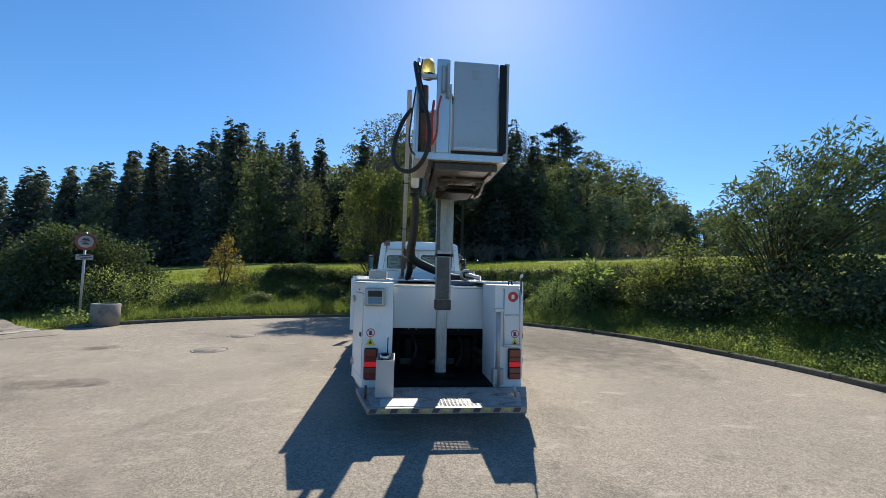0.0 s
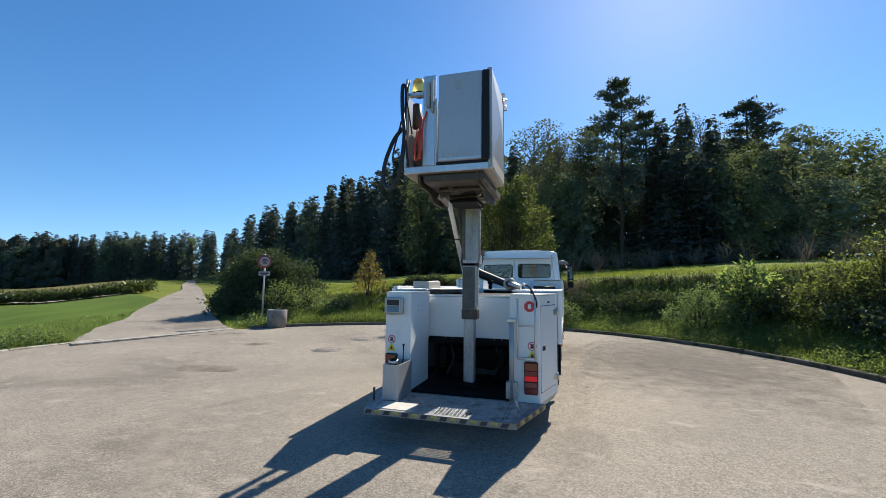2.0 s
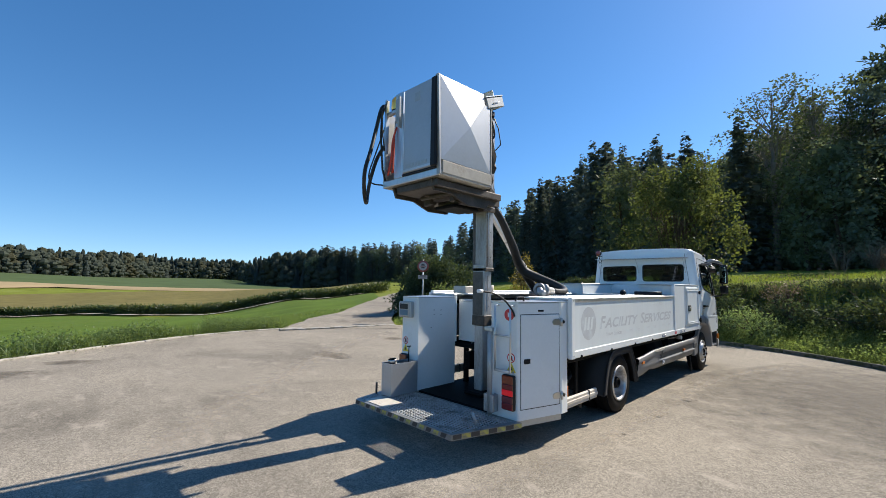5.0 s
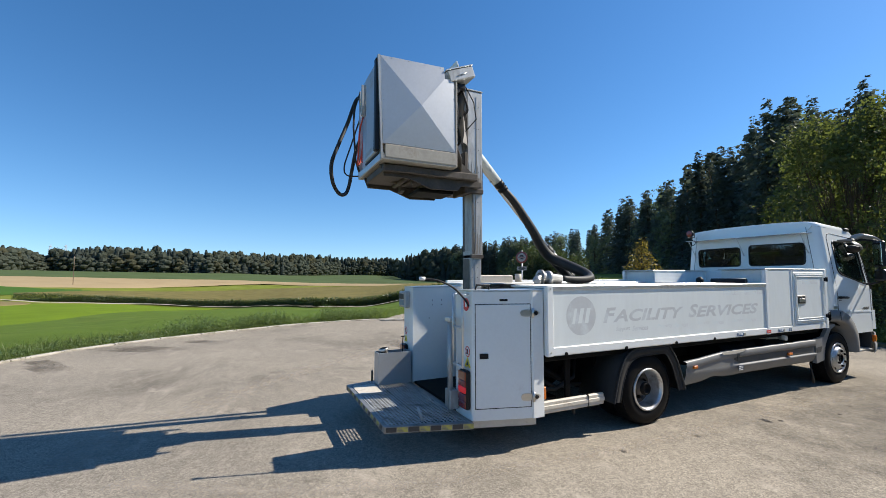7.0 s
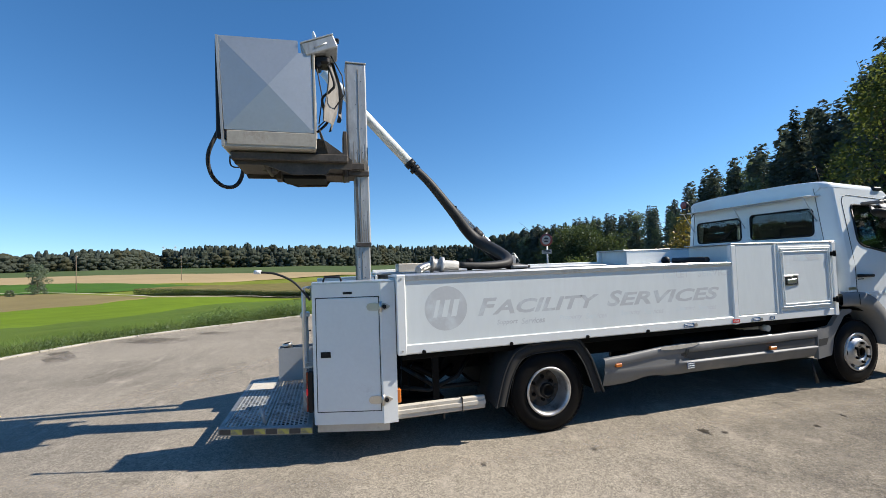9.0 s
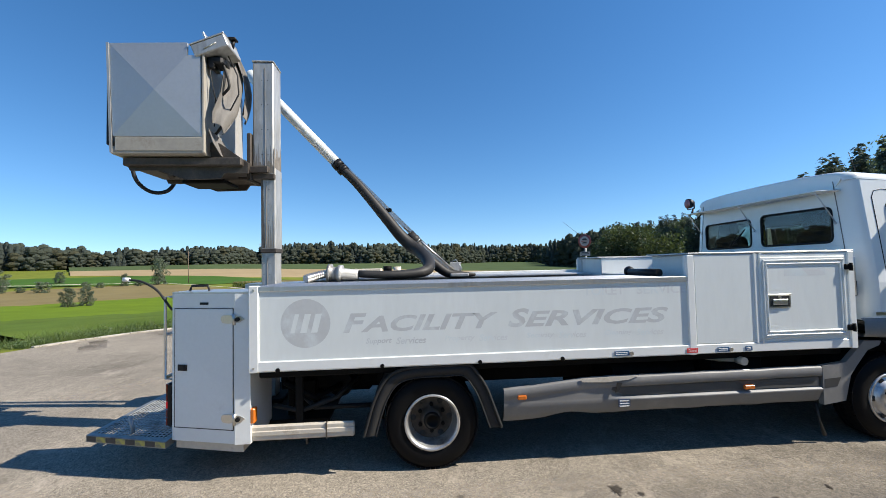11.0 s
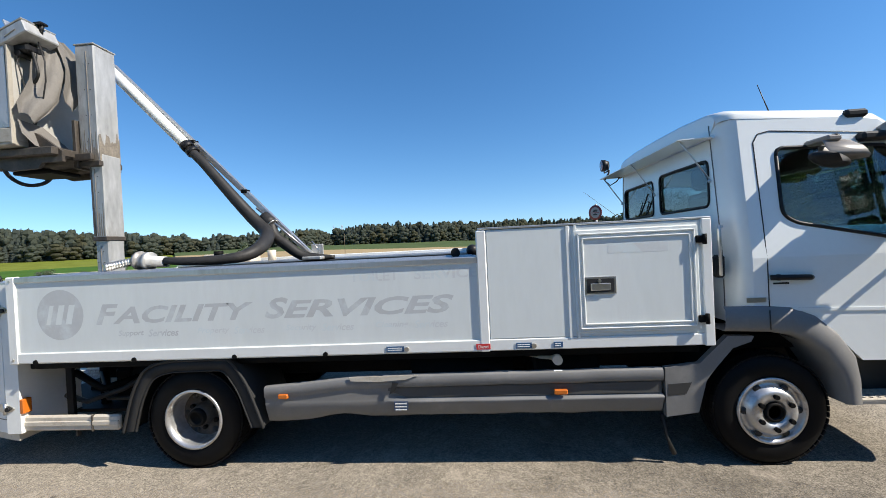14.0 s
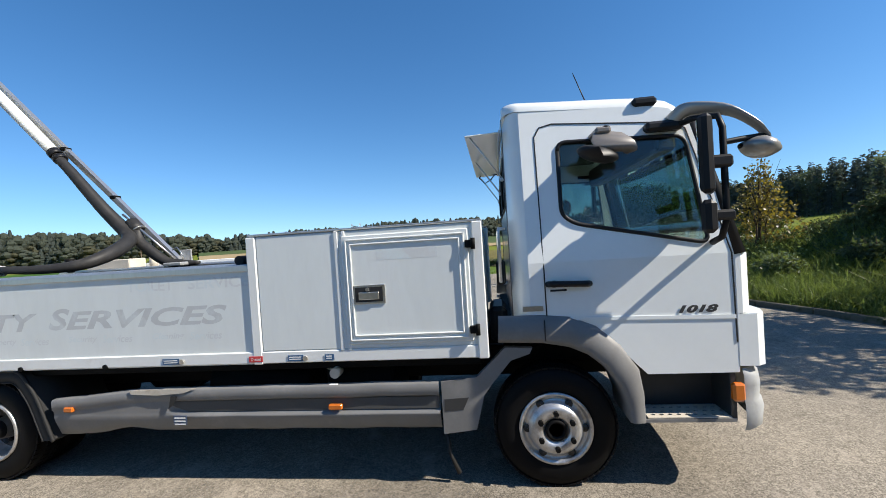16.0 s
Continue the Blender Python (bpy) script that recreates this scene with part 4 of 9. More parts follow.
def spruce_mesh(name, seed, h=1.0, material=None, whorls=44, lean=0.15, boughs=9, sprays=8, leaf=1.0):
    """A spruce of height 1: layered drooping boughs that overlap down to the ground, uneven from side to side."""
    rng = np.random.default_rng(seed)
    cor, inner = [], []
    lop = rng.uniform(0, 6.28)
    for w in range(whorls):
        f = w / (whorls - 1)
        z = 0.03 + 0.955 * f ** 0.92
        rad = lean * (1.0 - z) ** 0.8 * (0.86 + 0.28 * rng.random()) + 0.008
        nb = boughs if f < 0.85 else max(6, boughs - 2)
        for k in range(nb):
            a = rng.uniform(0, 2 * math.pi)
            le = rad * rng.uniform(0.7, 1.12) * (1 + 0.14 * math.cos(a - lop + 5 * z))
            dirv = np.array([math.cos(a), math.sin(a), 0])
            sidev = np.array([-math.sin(a), math.cos(a), 0])
            zb = z + rng.normal() * 0.009
            n = sprays if f < 0.8 else max(4, int(sprays * 0.6))
            for q in range(n):
                t = 0.3 + 0.75 * (q + rng.random()) / n
                base = np.array([0, 0, zb]) + dirv * le * t * 0.92 + np.array([0, 0, 0.012 + 0.16 * le * t - 0.42 * le * t * t])
                base = base + sidev * rng.normal() * le * 0.17 * (1.2 - 0.5 * t)
                s = (0.017 + 0.015 * (1 - z)) * rng.uniform(0.75, 1.3) * leaf
                tip = base + dirv * s * 0.9 + np.array([0, 0, -s * rng.uniform(0.0, 0.9)]) + sidev * rng.normal() * s * 0.5
                wv = sidev * s * rng.uniform(0.28, 0.5) + np.array([0, 0, rng.normal() * s * 0.2])
                mid = (base + tip) / 2
                cor.append([base, mid + wv, tip, mid - wv])
        for k in range(9):
            a, ir = rng.uniform(0, 6.28), rad * rng.uniform(0.25, 0.62)
            inner.append((math.cos(a) * ir, math.sin(a) * ir, z - 0.01))
    for k in range(5):
        b = np.array([0, 0, 0.955 + 0.008 * k])
        d = np.array([rng.normal() * 0.004, rng.normal() * 0.004, 0.012])
        sv = np.array([math.cos(k), math.sin(k), 0]) * 0.0022
        cor.append([b, b + d * 0.5 + sv, b + d, b + d * 0.5 - sv])
    inner = [q for q in inner if q[2] < 0.9]
    cor = np.concatenate([np.array(cor), core(rng, inner, 0.04)])
    return quads_mesh(name, cor.astype(np.float32) * h, material)


def broad_mesh(name, seed, material, lobes=16, per=170, leaf=0.032, width=0.36, low=0.18, airy=0.0):
    """A broad crown of height 1 made of uneven lobes of leaf clumps with gaps between."""
    rng = np.random.default_rng(seed)
    allp, allo, inner = [], [], []
    for i in range(lobes):
        z = low + (0.93 - low) * (i + rng.random()) / lobes
        reach = width * max(0.15, 1 - ((z - 0.45) / 0.56) ** 2) ** 0.5
        a, r = 2.4 * i + rng.uniform(-0.6, 0.6), reach * rng.uniform(0.25, 0.95)
        c = np.array([math.cos(a) * r, math.sin(a) * r, z])
        size = np.array([1, 1, 0.78]) * rng.uniform(0.08, 0.15) * (1 - 0.35 * airy)
        u = rng.normal(size=(per, 3))
        u /= np.linalg.norm(u, axis=1)[:, None]
        u[:, 2] = np.where(rng.random(per) < 0.4, np.abs(u[:, 2]), u[:, 2])
        rad = rng.uniform(0.4 + airy * -0.2, 1.0, per) ** 0.6
        pts = c + u * size * rad[:, None] * (1 + 0.2 * np.sin(u[:, :1] * 9 + i) * np.cos(u[:, 1:2] * 7))
        pts[:, 2] = np.minimum(pts[:, 2], 1.0)
        allp.append(pts), allo.append(u)
        if not airy:
            inner += [tuple(c * np.array([0.8, 0.8, 0.97]) + rng.normal(size=3) * size * 0.3) for k in range(16)]
    p, o = np.concatenate(allp), np.concatenate(allo)
    cor = leaves(rng, p, leaf, leaf * 0.8, o, 0.2) if airy else scales(rng, p, o + np.array([0, 0, 0.25]), leaf * 1.05, 0.55)
    if inner:
        cor = np.concatenate([cor, core(rng, inner, 0.046)])
    return quads_mesh(name, cor.astype(np.float32), material)


def pine_mesh(name, seed, material):
    """Flat irregular layers of needle tufts on limbs over the upper two thirds of the stem."""
    rng = np.random.default_rng(seed)
    allp, allo = [], []
    for i in range(36):
        z = 0.34 + 0.63 * (i // 3) / 11.0 + rng.normal() * 0.008
        a = 2.1 * i + rng.uniform(-0.6, 0.6)
        reach = (0.035 + 0.20 * (1 - min(z, 0.99)) ** 0.65) * rng.uniform(0.35, 1.2)
        for q in range(3):
            t = (0.45, 0.75, 1.0)[q]
            c = np.array([math.cos(a + rng.normal() * 0.12) * reach * t, math.sin(a + rng.normal() * 0.12) * reach * t, z + 0.06 * t * reach / 0.1])
            n = 70
            u = rng.normal(size=(n, 3))
            u /= np.linalg.norm(u, axis=1)[:, None]
            sz = rng.uniform(0.026, 0.048) * (1.25 - 0.5 * z)
            pts = c + u * np.array([sz, sz, sz * 0.32]) * rng.uniform(0.2, 1.1, n)[:, None]
            pts[:, 2] = np.minimum(pts[:, 2], 1.02)
            allp.append(pts), allo.append(u * 0.6 + np.array([0, 0, 0.35]))
    return quads_mesh(name, leaves(rng, np.concatenate(allp), 0.02, 0.008, np.concatenate(allo)).astype(np.float32), material)


def trunk_mesh(name, r, top, limbs, seed, spread=0.3):
    rng = np.random.default_rng(seed)
    s = Shape()
    bend = rng.normal(size=2) * 0.012
    mid = (bend[0], bend[1], top * 0.5)
    s.tube([(0, 0, -0.03), (0, 0, 0.04), mid, (bend[0] * 2, bend[1] * 2, top)], [r * 1.4, r, r * 0.75, r * 0.15], 8)
    for i in range(limbs):
        z = rng.uniform(0.2, top * 0.9)
        a = rng.uniform(0, 2 * math.pi)
        le = spread * rng.uniform(0.5, 1.0)
        p1 = (math.cos(a) * le * 0.5, math.sin(a) * le * 0.5, z + le * 0.35)
        p2 = (math.cos(a) * le, math.sin(a) * le, z + le * 0.6)
        s.tube([(bend[0], bend[1], z), p1, p2], [r * 0.4, r * 0.25, r * 0.06], 5, caps=False)
    me = bpy.data.meshes.new(name)
    me.from_pydata(s.v, [], s.f)
    me.polygons.foreach_set("use_smooth", s.smooth)
    me.materials.append(BARK)
    return me


def twiggy_mesh(name, seed):
    """Many fine upright limbs and twigs."""
    rng = np.random.default_rng(seed)
    s = Shape()
    s.tube([(0, 0, -0.03), (0.004, 0, 0.4), (0, 0.006, 0.92)], [0.011, 0.008, 0.002], 6)
    for i in range(30):
        z = rng.uniform(0.25, 0.8)
        a = 2.4 * i
        le = 0.24 * (1.05 - z) ** 0.5 * rng.uniform(0.6, 1.1)
        p0 = Vector((0, 0, z))
        p1 = p0 + Vector((math.cos(a) * le * 0.45, math.sin(a) * le * 0.45, le * 0.7))
        p2 = p0 + Vector((math.cos(a) * le * 0.7, math.sin(a) * le * 0.7, le * 1.35))
        s.tube([p0, p1, p2], [0.003, 0.002, 0.0007], 4, caps=False)
        for k in range(4):
            b = p0.lerp(p1, rng.uniform(0.3, 1.0))
            s.tube([b, b + Vector((rng.normal() * 0.04, rng.normal() * 0.04, rng.uniform(0.05, 0.13)))], [0.0014, 0.0005], 3, caps=False)
    me = bpy.data.meshes.new(name)
    me.from_pydata([tuple(p) for p in s.v], [], s.f)
    me.polygons.foreach_set("use_smooth", s.smooth)
    me.materials.append(BARK_PALE)
    return me


KINDS = {}
for i in range(4):
    KINDS["spruce", i] = (spruce_mesh("spruce_crown", 10 + i, 1.0, LEAF_SPRUCE, 42, 0.135 + 0.018 * i, 8, 9, 0.8), trunk_mesh("spruce_trunk", 0.011, 0.84, 0, i))
    KINDS["back_spruce", i] = (spruce_mesh("back_crown", 90 + i, 1.0, LEAF_SPRUCE, 25, 0.14 + 0.018 * i, 6, 5, 1.35), trunk_mesh("back_trunk", 0.011, 0.8, 0, i))
for i in range(4):
    KINDS["broad", i] = (broad_mesh("broad_crown", 20 + i, LEAF_BROAD if i < 2 else LEAF_LIGHT, 34, 140, 0.016, 0.26 + 0.03 * (i % 2), 0.08), trunk_mesh("broad_trunk", 0.014, 0.8, 9, 30 + i, 0.25))
    KINDS["back_broad", i] = (broad_mesh("back_broad_crown", 120 + i, LEAF_BROAD, 24, 44, 0.031, 0.27, 0.08), trunk_mesh("back_broad_trunk", 0.014, 0.8, 3, 30 + i, 0.2))
for i in range(2):
    KINDS["pine", i] = (pine_mesh("pine_crown", 40 + i, LEAF_PINE), trunk_mesh("pine_trunk", 0.0105, 0.97, 14, 50 + i, 0.13))
KINDS["field", 0] = (broad_mesh("field_crown", 80, LEAF_BROAD, 32, 260, 0.02, 0.33, 0.04), trunk_mesh("field_trunk", 0.02, 0.6, 6, 81, 0.2))
for i in range(2):
    KINDS["airy", i] = (broad_mesh("airy_crown", 60 + i, LEAF_LIGHT, 26, 120, 0.011, 0.2, 0.3, 1.0), twiggy_mesh("airy_trunk", 61 + i))
TREE_LABEL = {"back_spruce": "dark spruce standing inside the wood", "back_broad": "broad-leaved tree standing inside the wood", "field": "rounded lone tree between the fields", "spruce": "tall dark spruce at the edge of the wood", "broad": "full broad-leaved tree at the edge of the wood", "pine": "tall pine with a bare trunk and clumped crown", "airy": "thin-crowned tree with fine upright limbs"}


def tree(kind, variety, a, r, h, wide=1.0, sink=0.2):
    x, y, z = on_ground(a, r)
    kind_name = {"back_spruce": "spruce", "back_broad": "broad_tree"}.get(kind, kind)
    t = thing(kind_name + "_tree" if kind_name in ("broad", "airy", "field") else kind_name, (x, y, z - sink), TREE_LABEL[kind], "tree", "trees of the wood")
    crown, trunk = KINDS[kind, variety]
    for name, me in (("trunk", trunk), ("crown", crown)):
        o = new(name, me)
        o.parent = t
        o.matrix_basis = Matrix.Rotation(random.uniform(0, 6.28), 4, "Z") @ Matrix.Diagonal((h * wide, h * wide, h, 1))
    return t


# front of the wood: bearing, distance and top of the crowns as the hillside shows them
WOOD_EDGE = [(-66, 380), (-57, 330), (-50, 270), (-44, 205), (-38, 150), (-32, 112), (-26, 95), (-20, 84), (-10, 78), (0, 70), (8, 64), (16, 70), (24, 82), (32, 105), (40, 130), (52, 150), (66, 170), (95, 170), (130, 170)]
WOOD_TOP = [(-66, 4.5), (-63.5, 4.7), (-59, 4.8), (-53.5, 5.7), (-50, 5.9), (-47.3, 6.4), (-44.6, 6.2), (-43.3, 8.2), (-42.2, 9.2), (-40.5, 9.9), (-38.6, 10.4), (-35.7, 11.2), (-33.8, 12.6), (-31.2, 13.8), (-28, 14.8), (-25.4, 15.8), (-24.5, 17.6), (-22, 18.6), (-18, 17.5), (-15.5, 18.2), (-11, 17), (-9, 16.4), (-7, 19.2), (-3, 21.2), (2, 20), (5, 20.4), (10, 20.4), (14, 20.4), (18, 20), (20.5, 20), (22, 18.6), (25, 17.3), (27, 16.1), (30, 14.8), (32, 13.8), (34, 12), (37, 10.4), (42, 9.8), (52, 9.5), (66, 9), (90, 8), (130, 6)]


def top_height(a, r):
    """The height a tree needs at bearing a and distance r from the place to reach the wood's outline."""
    x, y = polar(a, r)
    d = math.hypot(x - 2.5, y - 1.0)
    b = math.degrees(math.atan2(x - 2.5, y - 1.0))
    return 1.62 + d * math.tan(radians(table(WOOD_TOP, b))) - height(x, y)


# trees that stand out: kind, variety, bearing and distance from the truck's rear, elevation of the top, spread
SPECIAL = [("pine", 0, 6.6, 60, 25.6, 1.0), ("airy", 0, -4.6, 66, 22.3, 1.35), ("airy", 1, -1.2, 67, 22.0, 1.35), ("airy", 1, 1.8, 70, 20.4, 1.1), ("spruce", 1, -7.4, 64, 19.3, 1.5), ("pine", 1, 3.4, 72, 20.9, 0.9), ("spruce", 2, 14.0, 64, 21.9, 1.45), ("spruce", 3, 11.6, 66, 20.6, 1.6), ("spruce", 0, 17.0, 68, 19.9, 1.5),
           ("airy", 0, 15.9, 72, 20.8, 0.9), ("pine", 1, 20.5, 74, 20.6, 1.35), ("pine", 0, 9.6, 66, 21.4, 1.2), ("broad", 2, 19.8, 60, 16.2, 0.95), ("broad", 0, 26.6, 66, 11.8, 1.7), ("broad", 1, 24.4, 78, 17.4, 1.1), ("broad", 3, 28.6, 84, 15.3, 1.2), ("broad", 1, 31.6, 92, 13.9, 1.2),
           ("spruce", 1, -23.9, 84, 18.8, 1.2), ("spruce", 3, -22.2, 86, 18.6, 1.2), ("spruce", 0, -20.2, 82, 18.0, 1.3), ("broad", 2, -20.4, 72, 15.9, 1.0), ("spruce", 2, -16.2, 78, 18.6, 1.25), ("spruce", 0, -13.0, 76, 18.3, 1.3), ("spruce", 3, -28.6, 96, 14.8, 1.3), ("spruce", 1, -31.0, 104, 14.6, 1.3), ("broad", 3, -14.6, 66, 12.8, 0.95),
           ("spruce", 2, -25.3, 90, 17.2, 1.2), ("broad", 0, 0.6, 60, 15.2, 1.1), ("spruce", 2, 12.4, 60, 16.8, 1.7), ("spruce", 3, 15.6, 60, 16.0, 1.7), ("broad", 2, -2.0, 60, 14.5, 1.0)]
for kind, v, b, d, up, wide in SPECIAL:
    wide *= 0.88 if kind == "spruce" else 1.0
    x, y = 2.5 + d * math.sin(radians(b)), 1.0 + d * math.cos(radians(b))
    tree(kind, v, math.degrees(math.atan2(x - CX, y - CY)), math.hypot(x - CX, y - CY), 1.62 + d * math.tan(radians(up)) - height(x, y) + 0.2, wide)
random.seed(5)
a = -63.0
while a < 84:
    r = table(WOOD_EDGE, a)
    patch = noise.noise((a * 0.21, 3.0, 0.0))
    for depth in range(4 if a < 45 else 2):
        aa, rr = a + random.uniform(-1.3, 1.3) * 60 / r, r * 1.01 + depth * 6 + random.uniform(-2.0, 2.5)
        conif = 0.9 + 0.4 * patch if aa < -12 else 0.42 + 0.5 * patch
        if depth == 0:
            conif -= 0.25
        kind = "spruce" if random.random() < conif else "broad"
        k = random.uniform(0.76, 0.98) if depth else random.uniform(0.55, 0.88)
        if aa < -14 and depth:
            k = random.uniform(0.88, 1.03)
        if random.random() < 0.12:
            k *= 1.03
        if kind == "broad":
            k *= 0.93
        near = depth == 0 and r < 120 or depth == 1 and r < 85
        tree(kind if near else "back_" + kind, random.randrange(4), aa, rr, k * top_height(aa, rr), random.uniform(1.1, 1.55) if kind == "spruce" else random.uniform(0.85, 1.15), 0.6)
    a += math.degrees((3.7 if a > -40 else 4.6) / r) * random.uniform(0.4, 1.5)

# undergrowth along the foot of the wood
rng = np.random.default_rng(8)
pts, out = [], []
for a in np.arange(-60, 84, 0.14):
    r = table(WOOD_EDGE, a) - 2 + rng.uniform(-3.5, 2)
    x, y, z = on_ground(a, r)
    for k in range(22):
        pts.append((x + rng.normal() * 0.9, y + rng.normal() * 0.9, z + abs(rng.normal()) * 1.3))
pts = np.array(pts)
tagged(plain("wood_undergrowth", quads_mesh("wood_undergrowth", leaves(rng, pts, 0.5, 0.34, np.array([0, -0.3, 0.4])).astype(np.float32), LEAF_BROAD)), "dark undergrowth along the foot of the wood", "undergrowth", kind="stuff")

# far woods
FAR_EDGE = [(-175, 520), (-150, 470), (-140, 430), (-128, 410), (-114, 405), (-111.8, 440), (-109.5, 470), (-107.5, 430), (-96, 405), (-86, 470), (-79, 590), (-72, 600), (-70.5, 420), (-66, 385), (-60, 345)]
FAR_TOP = [(-175, 3.5), (-142, 3.6), (-135, 3.42), (-131, 3.15), (-128, 2.75), (-126.5, 2.75), (-125, 2.15), (-122, 2.8), (-120.7, 2.3), (-118.8, 2.75), (-116, 3.0), (-110.8, 2.95), (-109.5, 2.1), (-108.6, 2.95), (-105, 3.25), (-100, 3.35), (-96, 3.2), (-91, 3.1), (-87, 2.95), (-82.8, 2.95), (-78.5, 2.65), (-71.5, 2.6), (-69, 3.5), (-60, 4.8)]


def lump(rng, c, size, around=6, up=4):
    """A rough closed lobe as separate facets."""
    grid = []
    for j in range(up + 1):
        q = math.pi * j / up
        ring = []
        for i in range(around):
            e = size * rng.uniform(0.84, 1.16)
            ring.append((c[0] + e * math.sin(q) * math.cos(6.283 * i / around), c[1] + e * math.sin(q) * math.sin(6.283 * i / around), c[2] + 0.85 * size * math.cos(q)))
        grid.append(ring if 0 < j < up else [ring[0]] * around)
    return [[grid[j][i], grid[j + 1][i], grid[j + 1][(i + 1) % around], grid[j][(i + 1) % around]] for j in range(up) for i in range(around)]


def far_tree(rng, conifer):
    """A distant tree of height 1: a stepped cone or a heap of rough lobes, with leaf clumps on it."""
    cor, p, o = [], [], []
    if conifer:
        for k in range(7):
            z0 = 0.04 + 0.13 * k
            r0, r1 = 0.25 * (1 - z0) ** 0.75 + 0.012, 0.25 * (1 - z0) ** 0.75 * 0.5
            low = [(r0 * rng.uniform(0.75, 1.2) * math.cos(0.7854 * i), r0 * rng.uniform(0.75, 1.2) * math.sin(0.7854 * i), z0 + rng.uniform(-0.03, 0.02)) for i in range(8)]
            top = [(r1 * math.cos(0.7854 * i), r1 * math.sin(0.7854 * i), z0 + 0.15) for i in range(8)]
            cor += [[low[i], low[(i + 1) % 8], top[(i + 1) % 8], top[i]] for i in range(8)]
        for k in range(60):
            z = 1 - rng.random() ** 0.75 * 0.9
            a, r = rng.uniform(0, 6.28), (0.015 + 0.25 * (1 - z) ** 0.75) * rng.uniform(0.85, 1.1)
            p.append((math.cos(a) * r, math.sin(a) * r, z - 0.02))
            o.append((math.cos(a), math.sin(a), 0.5))
        c = scales(rng, np.array(p), np.array(o), 0.042, 0.3)
    else:
        for k in range(8):
            z = 0.10 + 0.74 * k / 7
            a, r = 2.4 * k + rng.uniform(-0.4, 0.4), 0.24 * rng.uniform(0.3, 1.0) * (1.05 - 0.75 * abs(z - 0.4) / 0.45)
            size = rng.uniform(0.14, 0.21)
            m = (math.cos(a) * r, math.sin(a) * r, min(z, 0.97 - 0.85 * size))
            cor += lump(rng, m, size * 0.93)
            for q in range(17):
                u = rng.normal(size=3)
                u[2] = abs(u[2]) if rng.random() < 0.6 else u[2]
                u /= np.linalg.norm(u)
                p.append((m[0] + u[0] * size, m[1] + u[1] * size, m[2] + 0.9 * u[2] * size))
                o.append(tuple(u))
        c = scales(rng, np.array(p), np.array(o), 0.045, 0.3)
    return np.concatenate([np.array(cor, dtype=np.float32), c.astype(np.float32)])


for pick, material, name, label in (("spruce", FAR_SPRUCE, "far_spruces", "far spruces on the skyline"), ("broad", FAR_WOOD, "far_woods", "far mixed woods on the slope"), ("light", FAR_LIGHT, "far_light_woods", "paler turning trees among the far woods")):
    rng = np.random.default_rng(11)
    cs = [far_tree(rng, pick == "spruce") for k in range(7)]
    rng = np.random.default_rng(12)
    cor = []
    for row in range(5):
        a = -165.0
        while a < -60:
            r = table(FAR_EDGE, a) + row * 8 + rng.uniform(-4, 4)
            patch = noise.noise((a * 0.35, row * 0.2, 4.0))
            swell = noise.noise((a * 0.9, 2.0, 8.0))
            draw = rng.random(5)
            kind = "spruce" if draw[0] < (0.15 if row < 2 else 0.48) + 0.7 * patch else "light" if draw[1] < 0.22 else "broad"
            if kind == pick:
                x, y, z = on_ground(a, r)
                d = math.hypot(x - 5, y - 6)
                b = math.degrees(math.atan2(x - 5, y - 6))
                k = 0.42 + 0.25 * draw[2] if row == 0 else 0.62 + 0.3 * draw[2] if row < 2 else 0.84 + 0.24 * draw[2] + 0.10 * swell
                h = max(6, (1.62 + d * math.tan(radians(table(FAR_TOP, b))) - z) * k)
                t = 6.28 * draw[3]
                rot = np.array([[math.cos(t), -math.sin(t), 0], [math.sin(t), math.cos(t), 0], [0, 0, 1]])
                wide = (0.85 + 0.45 * draw[4]) * min(1.3, 18 / h)
                cor.append(((cs[int(draw[1] * 70) % 7] @ rot.T) * np.array([h * wide, h * wide, h]) + np.array([x, y, z - 0.6])).astype(np.float32))
            a += math.degrees(4.3 / r) * rng.uniform(0.6, 1.4)
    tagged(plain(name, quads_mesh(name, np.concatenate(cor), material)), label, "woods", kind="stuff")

# lone trees and bushes in the fields
for a, r, h, wide in ((-120.6, 220, 12.8, 0.8), (-123.8, 215, 6.0, 0.9), (-122.6, 212, 3.2, 1.5), (-129.0, 262, 6.5, 1.1), (-130.7, 190, 4.6, 1.5), (-130.0, 95, 4.2, 0.95), (-128.35, 98, 4.1, 0.95), (-133.8, 200, 8.6, 1.3), (-127.2, 205, 3.6, 1.4), (-126.0, 208, 3.0, 1.6), (-132.2, 196, 2.6, 1.8), (-136.5, 190, 4.0, 1.4), (-140, 140, 6, 1.2)):
    tree("field", 0, a, r, h, wide, 0.3)


